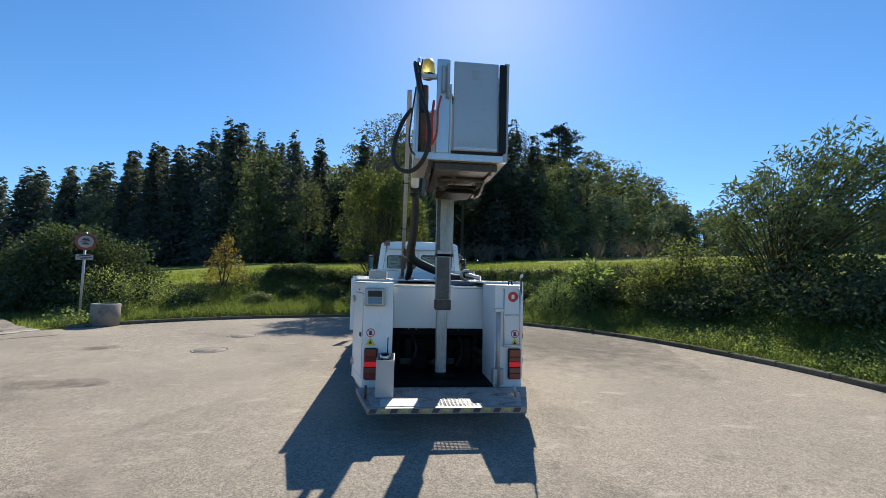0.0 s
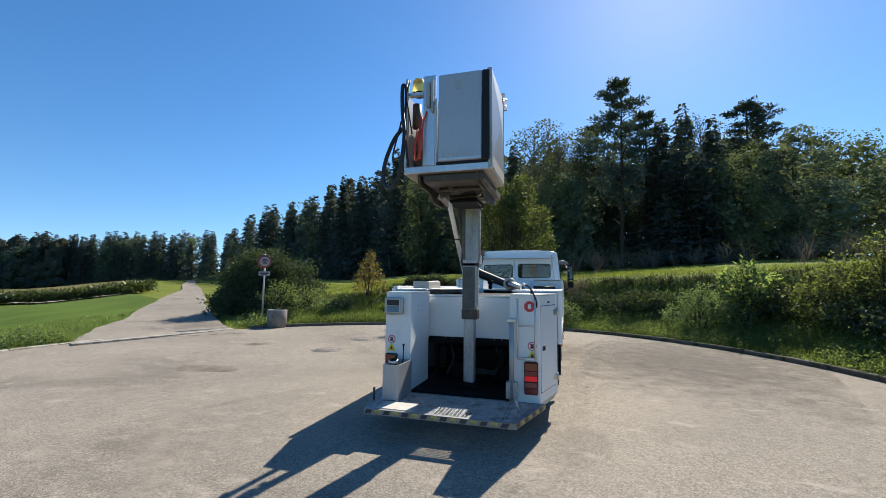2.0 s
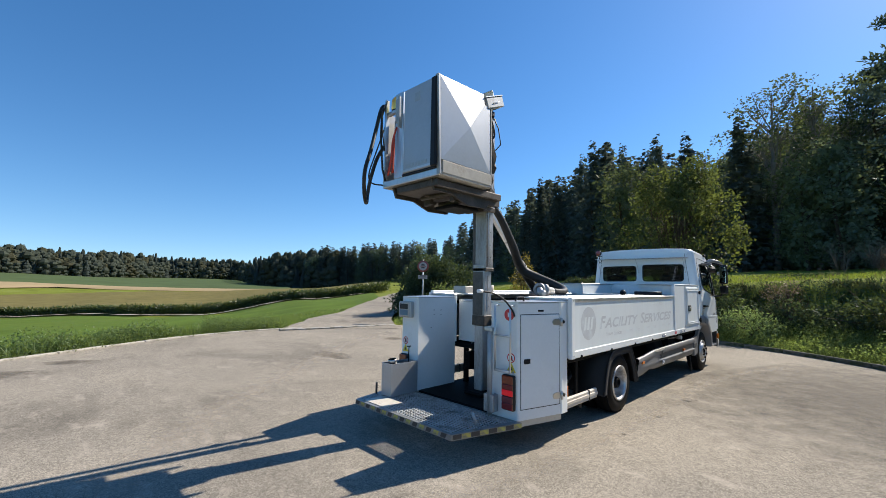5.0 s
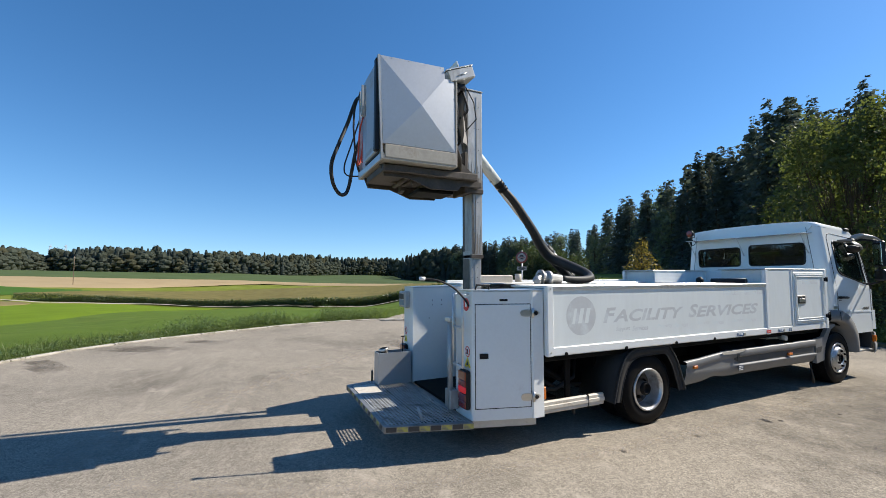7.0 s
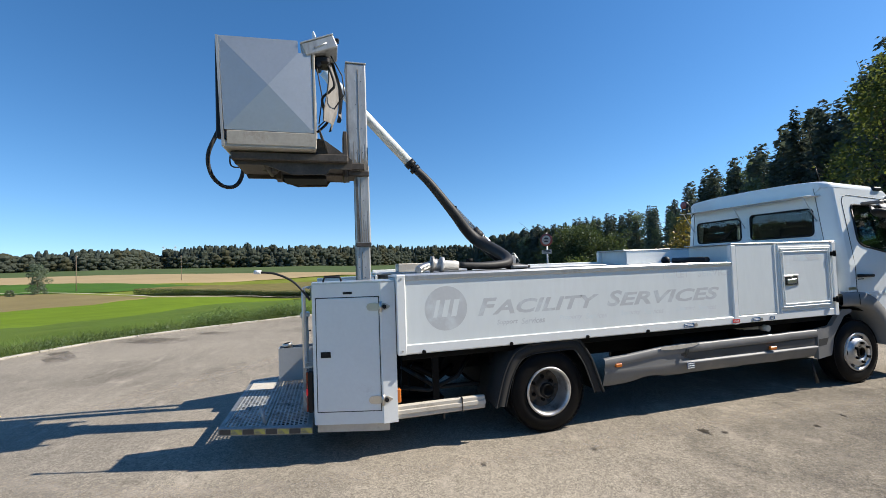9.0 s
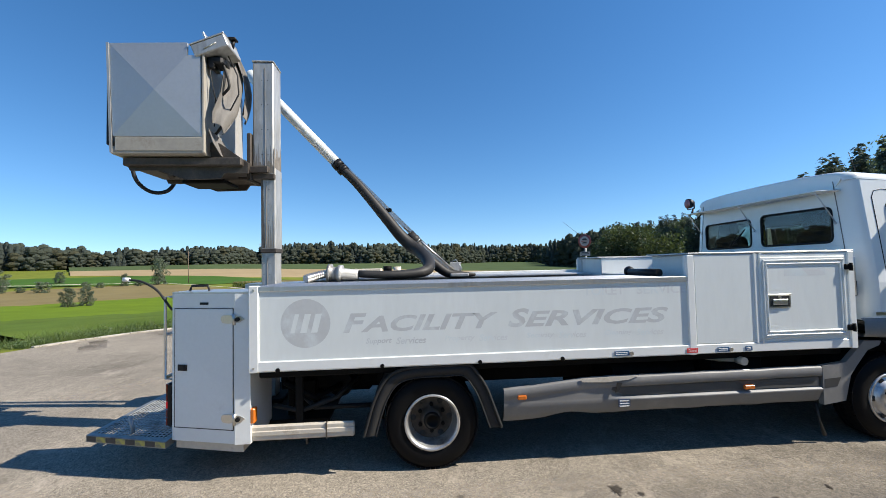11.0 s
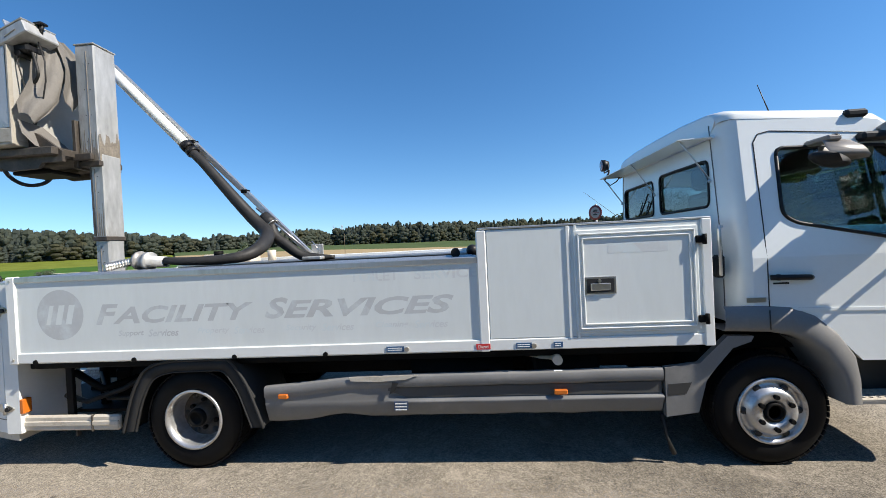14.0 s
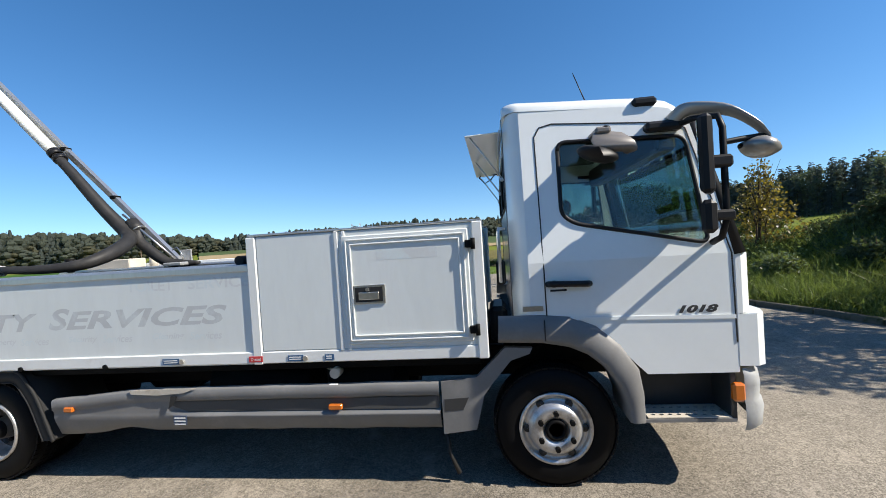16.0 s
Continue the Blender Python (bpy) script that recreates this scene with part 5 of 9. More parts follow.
def crown_cloud(rng, lobes, n, leaf, wide, stretch=1.0, droop=0.2):
    """Leaves of a near bush or tree: lobes are (x, y, z, rx, ry, rz)."""
    vol = np.array([max(0.01, l[3] * l[4] * l[5]) ** 0.7 for l in lobes])
    cnt = (vol / vol.sum() * n).astype(int)
    P, O = [], []
    for (x, y, z, rx, ry, rz), c in zip(lobes, cnt):
        u = rng.normal(size=(c, 3))
        u /= np.linalg.norm(u, axis=1)[:, None]
        bump = 1 + 0.22 * np.sin(u[:, 0] * 6 + x * 3) * np.sin(u[:, 1] * 7 + y * 2) + 0.15 * np.sin(u[:, 2] * 9 + x)
        rad = rng.uniform(0.25, 1.05, c) ** 0.55 * bump
        P.append(np.array([x, y, z]) + u * np.array([rx, ry, rz]) * rad[:, None])
        O.append(u * 0.8)
    return leaves(rng, np.concatenate(P), leaf, leaf * wide, np.concatenate(O), droop).astype(np.float32)


def shrub(name, x, y, lobes, n, leaf, wide, material, label, stems=6, category="bush", droop=0.2, seed=1, height_at=None):
    rng = np.random.default_rng(seed)
    z = height(x, y) if height_at is None else height_at
    t = thing(name, (x, y, z - 0.05), label, category)
    s = Shape()
    for l in lobes[:max(stems, 1)]:
        s.tube([(x + rng.normal() * 0.08, y + rng.normal() * 0.08, z - 0.15), (x + l[0] * 0.45, y + l[1] * 0.45, z + l[2] * 0.55), (x + l[0] * 0.9, y + l[1] * 0.9, z + l[2] + l[5] * 0.3)], [0.035 + 0.006 * l[2], 0.022, 0.006], 6)
        for k in range(4):
            q = rng.normal(size=3) * np.array(l[3:]) * 0.75
            s.tube([(x + l[0] * 0.5, y + l[1] * 0.5, z + l[2] * 0.6), (x + l[0] + q[0], y + l[1] + q[1], z + l[2] + abs(q[2]))], [0.014, 0.004], 4, caps=False)
    part("branchwork", s, BARK, t)
    c = crown_cloud(rng, [(l[0], l[1], l[2], *l[3:]) for l in lobes], n, leaf, wide, droop=droop)
    me = quads_mesh("foliage", c, material)
    plain("foliage", me, (x, y, z), t)
    return t


# dark rounded bush behind the sign
shrub("hazel_bush", -11.95, 16.5, [(0, 0, 1.4, 1.9, 1.5, 1.4), (-1.5, 0.6, 1.2, 1.4, 1.2, 1.2), (1.4, 0.2, 1.3, 1.5, 1.3, 1.3), (0.3, -0.5, 1.95, 1.3, 1.1, 0.9), (2.2, 0.2, 0.8, 1.1, 1.0, 0.8), (-0.5, 0.4, 2.1, 1.2, 1.1, 0.8), (-2.2, 1.0, 0.7, 0.9, 0.9, 0.8), (0, -1.0, 0.5, 1.8, 1.0, 0.7), (1.5, -0.9, 0.4, 1.2, 0.9, 0.6), (-1.3, -0.3, 0.5, 1.3, 1.0, 0.7), (-2.0, 0.3, 0.3, 0.9, 0.9, 0.5)], 44000, 0.115, 0.62, LEAF_DARK, "large dark rounded hazel bush behind the sign", 4, seed=2, height_at=0.2)
shrub("willow_bush", -9.6, 14.9, [(0, 0, 0.8, 0.9, 0.7, 0.8), (0.9, 0.6, 0.7, 0.8, 0.7, 0.7), (1.7, 1.0, 0.5, 0.7, 0.6, 0.5)], 4500, 0.09, 0.35, LEAF_WEED, "pale green willow scrub beside the sign", seed=3)
# small tree turning yellow on the bank
shrub("young_cherry_tree", -6.9, 17.6, [(0, 0, 1.6, 0.42, 0.42, 0.5), (0.28, 0.1, 1.1, 0.42, 0.4, 0.4), (-0.32, 0.0, 1.05, 0.45, 0.4, 0.45), (0.05, 0, 2.05, 0.22, 0.22, 0.35), (0.5, 0.2, 0.6, 0.4, 0.4, 0.4), (-0.5, 0.2, 0.55, 0.4, 0.4, 0.4)], 2000, 0.085, 0.6, LEAF_YELLOW, "slender young tree with yellowing leaves on the bank", 4, "tree", seed=4)
# birch-like tree beyond the truck
rs = np.random.default_rng(31)
lobes = []
while len(lobes) < 46:
    u, v, w = rs.uniform(-1, 1, 3)
    if u * u + v * v + w * w < 1:
        z = 3.55 + 2.85 * w
        reach = 2.1 * (1 - 0.35 * max(0.0, w)) * (1 + 0.12 * math.sin(7 * u + 3 * w))
        q = rs.uniform(0.32, 0.62)
        lobes.append((u * reach, v * reach * 0.9, z, q, q, q * rs.uniform(0.8, 1.5)))
shrub("aspen_tree", -0.7, 18.9, lobes, 15500, 0.105, 0.7, LEAF_ASPEN, "yellow-green aspen tree on the meadow edge", 30, "tree", seed=5)
# stands hidden behind truck and aspen; added for its shadow on the asphalt
shrub("shade_bush", 0.1, 18.1, [(0, 0, 1.0, 0.8, 0.7, 0.8), (0.7, 0.1, 0.8, 0.7, 0.6, 0.7), (-0.7, 0.2, 0.9, 0.7, 0.6, 0.7), (0.0, 0, 1.7, 0.6, 0.5, 0.45), (-0.6, 0.1, 1.6, 0.5, 0.4, 0.4)], 6000, 0.10, 0.6, LEAF_DARK, "unseen bush added on the bank to shade the asphalt", 5, seed=10)
# wild shrub above the kerb
def arching_shrub(name, x, y, stems, reach, tall, leaf, wide, per, material, label, seed, off=(0.0, 0.0)):
    """A shrub of long arching stems with narrow leaves set along them, open towards the top."""
    rng = np.random.default_rng(seed)
    z = height(x, y)
    t = thing(name, (x, y, z - 0.05), label, "bush")
    s, P, O = Shape(), [], []
    for i in range(stems):
        a, f = 2.4 * i + rng.uniform(-0.4, 0.4), math.sqrt((i + 0.5) / stems)
        r, h = reach * f * rng.uniform(0.8, 1.1), tall * (1.02 - 0.5 * f * f) * rng.uniform(0.72, 1.05)
        tip = Vector((x + math.cos(a) * r + off[0] * h / tall, y + math.sin(a) * r + off[1] * h / tall, z + h))
        base = Vector((x + rng.normal() * 0.15, y + rng.normal() * 0.15, z - 0.1))
        mid = base.lerp(tip, 0.5) + Vector((0, 0, 0.16 * h))
        line = bow([base, mid, tip, tip + Vector((math.cos(a) * 0.25, math.sin(a) * 0.25, -0.05))], 5)
        s.tube(line, [0.022 * (1 - 0.8 * k / (len(line) - 1)) for k in range(len(line))], 4, caps=False)
        for k in range(per):
            f2 = 0.25 + 0.75 * (k + rng.random()) / per
            q = f2 * (len(line) - 1)
            u, v = line[int(q)], line[min(int(q) + 1, len(line) - 1)]
            p = u.lerp(v, q - int(q))
            d = (v - u).normalized()
            sp = 0.10 + 0.16 * (1 - f2)
            P.append((p.x + rng.normal() * sp, p.y + rng.normal() * sp, p.z + rng.normal() * sp))
            O.append((d.x * 0.9, d.y * 0.9, d.z * 0.9 + 0.15))
    part("branchwork", s, BARK, t)
    c = leaves(rng, np.array(P) - np.array([x, y, z]), leaf, leaf * wide, np.array(O), 0.15).astype(np.float32)
    plain("foliage", quads_mesh("foliage", c, material), (x, y, z), t)
    return t


arching_shrub("buddleia_shrub", 10.2, 9.9, 92, 2.2, 4.0, 0.17, 0.27, 120, LEAF_DARK, "wild buddleia shrub with narrow leaves on arching stems", 6, (0.7, -0.9))
for k, (x, y, q) in enumerate(((9.6, 10.6, 1.15), (9.9, 8.7, 1.2), (8.9, 12.6, 1.0), (10.4, 7.6, 1.1), (9.0, 11.2, 0.85))):
    shrub("bramble_bush", x, y, [(0, 0, 0.55 * q, 0.95 * q, 0.9 * q, 0.6 * q), (0.7 * q, 0.5 * q, 0.8 * q, 0.8 * q, 0.8 * q, 0.6 * q), (-0.5 * q, -0.6 * q, 0.35 * q, 0.8 * q, 0.8 * q, 0.45 * q), (0.3 * q, -0.4 * q, 0.95 * q, 0.55 * q, 0.55 * q, 0.45 * q)], 4200, 0.085, 0.6, LEAF_DARK, "dense dark bramble thicket on the bank", 4, seed=60 + k)
shrub("spindle_bush", 8.9, 11.9, [(0, 0, 0.9, 0.8, 0.8, 0.8), (-0.5, 0.5, 1.3, 0.6, 0.6, 0.5), (0.5, -0.4, 1.5, 0.6, 0.6, 0.5), (0, 0.1, 1.9, 0.4, 0.4, 0.35), (-0.9, 0.9, 0.7, 0.6, 0.6, 0.6)], 5200, 0.085, 0.6, LEAF_ASPEN, "yellow-green spindle bush at the crest of the bank", 5, seed=41)
shrub("privet_bush", 5.9, 14.85, [(0, 0, 0.5, 0.6, 0.55, 0.5), (0.45, -0.4, 0.8, 0.5, 0.45, 0.45), (-0.5, 0.4, 0.45, 0.5, 0.45, 0.4), (0.2, 0.1, 1.15, 0.32, 0.32, 0.32), (-0.15, 0.2, 0.95, 0.4, 0.35, 0.35), (0.8, -0.7, 0.45, 0.5, 0.45, 0.45)], 5200, 0.062, 0.6, LEAF_GLOSSY, "bush with small shiny pale green leaves above the kerb", 5, seed=42)
shrub("walnut_sapling", 7.0, 14.35, [(0, 0, 0.9, 0.4, 0.4, 0.5), (0.3, -0.3, 1.35, 0.4, 0.4, 0.35), (-0.25, 0.25, 1.45, 0.35, 0.35, 0.3), (0.1, 0, 1.75, 0.25, 0.25, 0.25), (-0.3, 0.2, 0.5, 0.4, 0.4, 0.4)], 900, 0.17, 0.5, LEAF_LUSH, "young sapling with large fresh green leaves", 5, seed=43)
shrub("dry_hogweed", 2.4, 18.5, [(0, 0, 0.7, 0.45, 0.4, 0.5), (0.25, 0, 1.1, 0.3, 0.3, 0.25), (-0.3, 0.1, 0.95, 0.3, 0.3, 0.25), (0.0, 0, 0.3, 0.6, 0.5, 0.4)], 1500, 0.055, 0.6, STRAW, "withered buff hogweed clump at the crest of the bank", 4, seed=44)
shrub("privet_bush", 1.6, 16.9, [(0, 0, 0.5, 0.6, 0.5, 0.45), (0.5, -0.1, 0.4, 0.45, 0.4, 0.4), (-0.5, 0.1, 0.45, 0.5, 0.4, 0.4)], 2600, 0.062, 0.6, LEAF_GLOSSY, "low bush with small shiny leaves beside the kerb", 3, seed=45)
shrub("bramble_bush", 8.1, 14.0, [(0, 0, 0.6, 1.0, 0.9, 0.6), (-0.8, 0.9, 0.5, 0.9, 0.8, 0.5), (0.9, -1.0, 0.7, 0.9, 0.9, 0.7), (1.6, -1.9, 0.7, 0.9, 0.9, 0.7)], 9000, 0.10, 0.6, LEAF_DARK, "dense bramble bush on the shaded bank", 4, seed=7)
shrub("dogwood_bush", 4.6, 17.0, [(0, 0, 0.5, 0.8, 0.7, 0.5), (0.9, -0.3, 0.4, 0.8, 0.7, 0.4), (-0.7, 0.2, 0.4, 0.7, 0.6, 0.4)], 3600, 0.09, 0.6, LEAF_DARK, "young dogwood bush low on the bank", 3, seed=8)
for k, (x, y, s) in enumerate(((-2.2, 19.6, 0.65), (-3.2, 19.4, 0.55), (-4.2, 19.2, 0.55), (-5.1, 18.9, 0.5), (0.2, 17.9, 1.2), (-1.2, 19.2, 0.8), (-4.4, 18.0, 0.5), (6.7, 15.8, 0.7), (2.6, 17.9, 0.9), (-7.6, 16.0, 0.6), (5.5, 16.9, 0.7), (-1.4, 18.0, 0.75), (-2.8, 18.6, 0.6), (-5.4, 17.0, 0.5), (7.7, 15.3, 0.8), (9.4, 11.8, 0.8), (10.4, 7.0, 1.2), (10.6, 5.2, 1.1))):
    shrub("bank_bush", x, y, [(0, 0, 0.45 * s, 0.8 * s, 0.7 * s, 0.55 * s), (0.6 * s, 0.1, 0.4 * s, 0.6 * s, 0.6 * s, 0.5 * s), (-0.6 * s, 0.2, 0.35 * s, 0.6 * s, 0.6 * s, 0.45 * s)], 2800, 0.08, 0.55, LEAF_BUSH if k % 3 == 1 else LEAF_DARK, "low wild bush on the overgrown bank", 3, seed=20 + k)


def near_lane(x, y):
    """How far a place is from the middle of the lane."""
    best = 99.0
    for (x0, y0), (x1, y1) in zip(lane, lane[1:]):
        u, v = x1 - x0, y1 - y0
        t = max(0.0, min(1.0, ((x - x0) * u + (y - y0) * v) / (u * u + v * v)))
        best = min(best, math.hypot(x - x0 - t * u, y - y0 - t * v))
    return best


# grass and weeds
def blades(rng, n, a0, a1, r0, r1, h, w, material, name, label, tuft=1):
    P = []
    for i in range(n):
        a, e = rng.uniform(a0, a1), 0
        r = table(EDGE, a) + rng.uniform(r0, r1)
        x, y = polar(a, r)
        if near_lane(x, y) < 1.95:
            continue
        z = height(x, y)
        for k in range(tuft):
            P.append((x + rng.normal() * 0.05, y + rng.normal() * 0.05, z - 0.02))
    P = np.array(P)
    d = rng.normal(size=(len(P), 3)) * np.array([0.35, 0.35, 0.1]) + np.array([0, 0, 1])
    d /= np.linalg.norm(d, axis=1)[:, None]
    s = np.cross(d, rng.normal(size=(len(P), 3)))
    s /= np.linalg.norm(s, axis=1)[:, None]
    L = (h * rng.uniform(0.4, 1.3, len(P)))[:, None]
    W = (w * rng.uniform(0.6, 1.3, len(P)))[:, None]
    mid = P + d * L * 0.55
    tip = P + d * L + rng.normal(size=(len(P), 3)) * L * np.array([0.25, 0.25, 0.05])
    c = np.stack([P, mid + s * W * 0.5, tip, mid - s * W * 0.5], 1).astype(np.float32)
    return tagged(plain(name, quads_mesh(name, c, material)), label, "grass", kind="stuff")


def weeds(rng, n, a0, a1, r0, r1, h, leaf, material, name, label, gate=-0.12):
    P, O = [], []
    for i in range(n):
        a = rng.uniform(a0, a1)
        r = table(EDGE, a) + rng.uniform(r0, r1)
        x, y = polar(a, r)
        if near_lane(x, y) < 2.2 or noise.noise((x * 0.55, y * 0.55, 9)) < gate:
            continue
        z = height(x, y)
        hh = h * rng.uniform(0.4, 1.3) * (0.65 + 0.7 * abs(noise.noise((x * 0.7, y * 0.7, 3))))
        for k in range(9):
            P.append((x + rng.normal() * 0.09, y + rng.normal() * 0.09, z + hh * (k + rng.random()) / 9))
    P = np.array(P)
    return tagged(plain(name, quads_mesh(name, leaves(rng, P, leaf, leaf * 0.55, np.array([0, 0, 0.15]), 0.1).astype(np.float32), material)), label, "weeds", kind="stuff")


def hanging_grass(rng, n, a0, a1, r0, r1, long, wide, material, name, label):
    """Long grass that rises a little and then hangs down the face of the bank, tuft by tuft."""
    cor = []
    while len(cor) < 2 * n:
        a = rng.uniform(a0, a1)
        x, y = polar(a, table(EDGE, a) + rng.uniform(r0, r1))
        if noise.noise((x * 0.8, y * 0.8, 14)) < -0.25:
            continue
        z = height(x, y)
        down = np.array([CX - x, CY - y, 0]) / math.hypot(CX - x, CY - y)
        lean = rng.uniform(0.5, 1.0)
        for k in range(14):
            b = np.array([x, y, z - 0.02]) + rng.normal(size=3) * np.array([0.07, 0.07, 0.01])
            le = long * rng.uniform(0.5, 1.25)
            d = down * lean + rng.normal(size=3) * np.array([0.45, 0.45, 0.1])
            m = b + d * le * 0.32 + np.array([0, 0, le * rng.uniform(0.3, 0.5)])
            t = m + d * le * 0.42 + np.array([0, 0, -le * rng.uniform(0.05, 0.5)])
            w = np.cross(d, (0, 0, 1.0)) + rng.normal(size=3) * 0.2
            w *= wide * rng.uniform(0.5, 0.8) / (np.linalg.norm(w) + 1e-6)
            cor += [[b - w * 0.6, b + w * 0.6, m + w, m - w], [m - w, m + w, t + w * 0.15, t - w * 0.15]]
    return tagged(plain(name, quads_mesh(name, np.array(cor, dtype=np.float32), material)), label, "grass", kind="stuff")


rng = np.random.default_rng(21)
blades(rng, 12000, -57, 125, 0.12, 1.3, 0.17, 0.013, GRASS, "kerb_grass", "sunlit grass along the kerb", 3)
blades(rng, 5000, -57, 125, 1.0, 4.4, 0.26, 0.016, GRASS, "bank_grass", "long grass on the bank", 3)
weeds(rng, 2600, -57, 0, 0.12, 1.9, 0.30, 0.042, LEAF_LUSH, "bank_weeds", "nettles among the long grass of the lower bank", -0.1)
blades(rng, 9000, -46, 4, 0.15, 2.8, 0.34, 0.013, GRASS, "bank_grass", "long bright grass on the lower bank", 3)
weeds(rng, 9000, 0, 125, 0.12, 2.5, 0.34, 0.05, LEAF_LUSH, "bank_weeds", "nettles and weeds covering the lower bank", -0.3)
weeds(rng, 420, -57, 125, 0.9, 2.4, 0.75, 0.07, LEAF_GLOSSY, "tall_nettles", "tall nettles in clumps on the bank")
weeds(rng, 7000, -44, 125, 2.2, 3.45, 0.26, 0.07, LEAF_SHADE, "bank_scrub", "scrub on the upper bank, its shade put into the leaf colour", -0.6)
weeds(rng, 300, -30, 110, 3.2, 3.9, 0.20, 0.045, STRAW, "dry_fringe", "withered brown herbs along the crest of the bank", 0.0)
hanging_grass(rng, 9000, -44, 112, 2.75, 3.8, 0.40, 0.014, DULL_GRASS, "crest_grass", "long grass hanging over the crest of the bank")
weeds(rng, 1500, -62, -44, 0.35, 3.2, 0.55, 0.075, LEAF_WEED, "sign_weeds", "nettles and scrub round the foot of the sign")
blades(rng, 420, -20, 90, 3.4, 5.0, 0.42, 0.011, STRAW, "dry_stalks", "dry brown stalks along the top of the bank", 2)
blades(rng, 12000, -158, -84, -0.02, 3.0, 0.10, 0.011, GRASS, "field_edge_grass", "grass along the pale kerb", 3)
blades(rng, 500, -158, -84, 0.12, 1.6, 0.34, 0.010, GRASS, "tall_grass", "tall grass in tufts along the pale kerb", 8)
weeds(rng, 1100, -158, -105, 0.2, 1.8, 0.17, 0.06, LEAF_WEED, "field_edge_weeds", "low weeds along the pale kerb")
weeds(rng, 5600, -130, -87, 0.12, 2.2, 0.46, 0.055, LEAF_LUSH, "corner_weeds", "tall lush weeds along the pale kerb", -0.05)
blades(rng, 44, 4, 40, 30, 42, 2.5, 0.05, PLUME, "plume_grass", "tall dry plume grass before the wood", 26)
blades(rng, 24, 28.5, 31.5, 2.0, 2.6, 0.7, 0.014, MEADOW_BLADES, "bright_tuft", "bright tuft of tall grass on the bank", 14)
blades(rng, 16000, -56, 75, 4.5, 22, 0.16, 0.03, MEADOW_BLADES, "meadow_grass", "short bright meadow grass above the bank", 2)
blades(rng, 12000, -86, -46, 0.6, 16, 0.20, 0.018, GRASS, "lane_verge_grass", "verge grass beside the lane", 2)



# ---- the service truck ----
TX, TY = 0.675, 8.5  # its middle line and middle
BR, BL = 1.852, -0.502  # right and left side of the body
truck = thing("service_truck", (TX, TY, 0), "white flatbed service truck with raised lift cage on mast", "truck")


def mirror_x(x):
    return 2 * TX - x


# chassis
cs = Shape()
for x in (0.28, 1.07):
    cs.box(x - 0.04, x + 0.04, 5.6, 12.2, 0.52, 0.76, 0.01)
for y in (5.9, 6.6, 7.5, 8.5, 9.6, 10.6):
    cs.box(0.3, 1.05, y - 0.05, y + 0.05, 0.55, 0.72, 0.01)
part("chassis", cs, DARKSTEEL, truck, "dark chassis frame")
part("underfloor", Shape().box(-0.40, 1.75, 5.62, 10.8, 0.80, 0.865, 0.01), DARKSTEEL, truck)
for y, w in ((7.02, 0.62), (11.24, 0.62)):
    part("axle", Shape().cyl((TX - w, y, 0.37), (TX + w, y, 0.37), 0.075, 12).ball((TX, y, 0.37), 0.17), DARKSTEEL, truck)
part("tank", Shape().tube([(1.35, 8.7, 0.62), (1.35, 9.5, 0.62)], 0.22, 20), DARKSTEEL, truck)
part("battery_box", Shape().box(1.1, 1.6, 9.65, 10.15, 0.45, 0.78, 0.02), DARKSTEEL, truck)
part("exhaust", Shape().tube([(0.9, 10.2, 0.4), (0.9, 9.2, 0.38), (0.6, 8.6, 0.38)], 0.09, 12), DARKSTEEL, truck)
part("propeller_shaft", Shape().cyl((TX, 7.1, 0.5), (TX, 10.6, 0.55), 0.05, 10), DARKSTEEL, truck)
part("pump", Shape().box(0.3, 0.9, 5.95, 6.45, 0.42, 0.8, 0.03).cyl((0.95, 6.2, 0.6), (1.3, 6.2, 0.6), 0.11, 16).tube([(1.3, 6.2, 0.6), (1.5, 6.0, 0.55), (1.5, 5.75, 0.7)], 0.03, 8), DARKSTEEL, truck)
for k, pts in enumerate(([(1.2, 5.7, 0.62), (1.45, 6.0, 0.45), (1.3, 6.5, 0.4), (1.1, 6.7, 0.5)], [(1.5, 5.66, 0.5), (1.55, 5.9, 0.46), (1.5, 6.2, 0.55), (1.3, 6.4, 0.7)])):
    part("pipe", Shape().tube(pts, 0.022, 8), HOSE, truck)


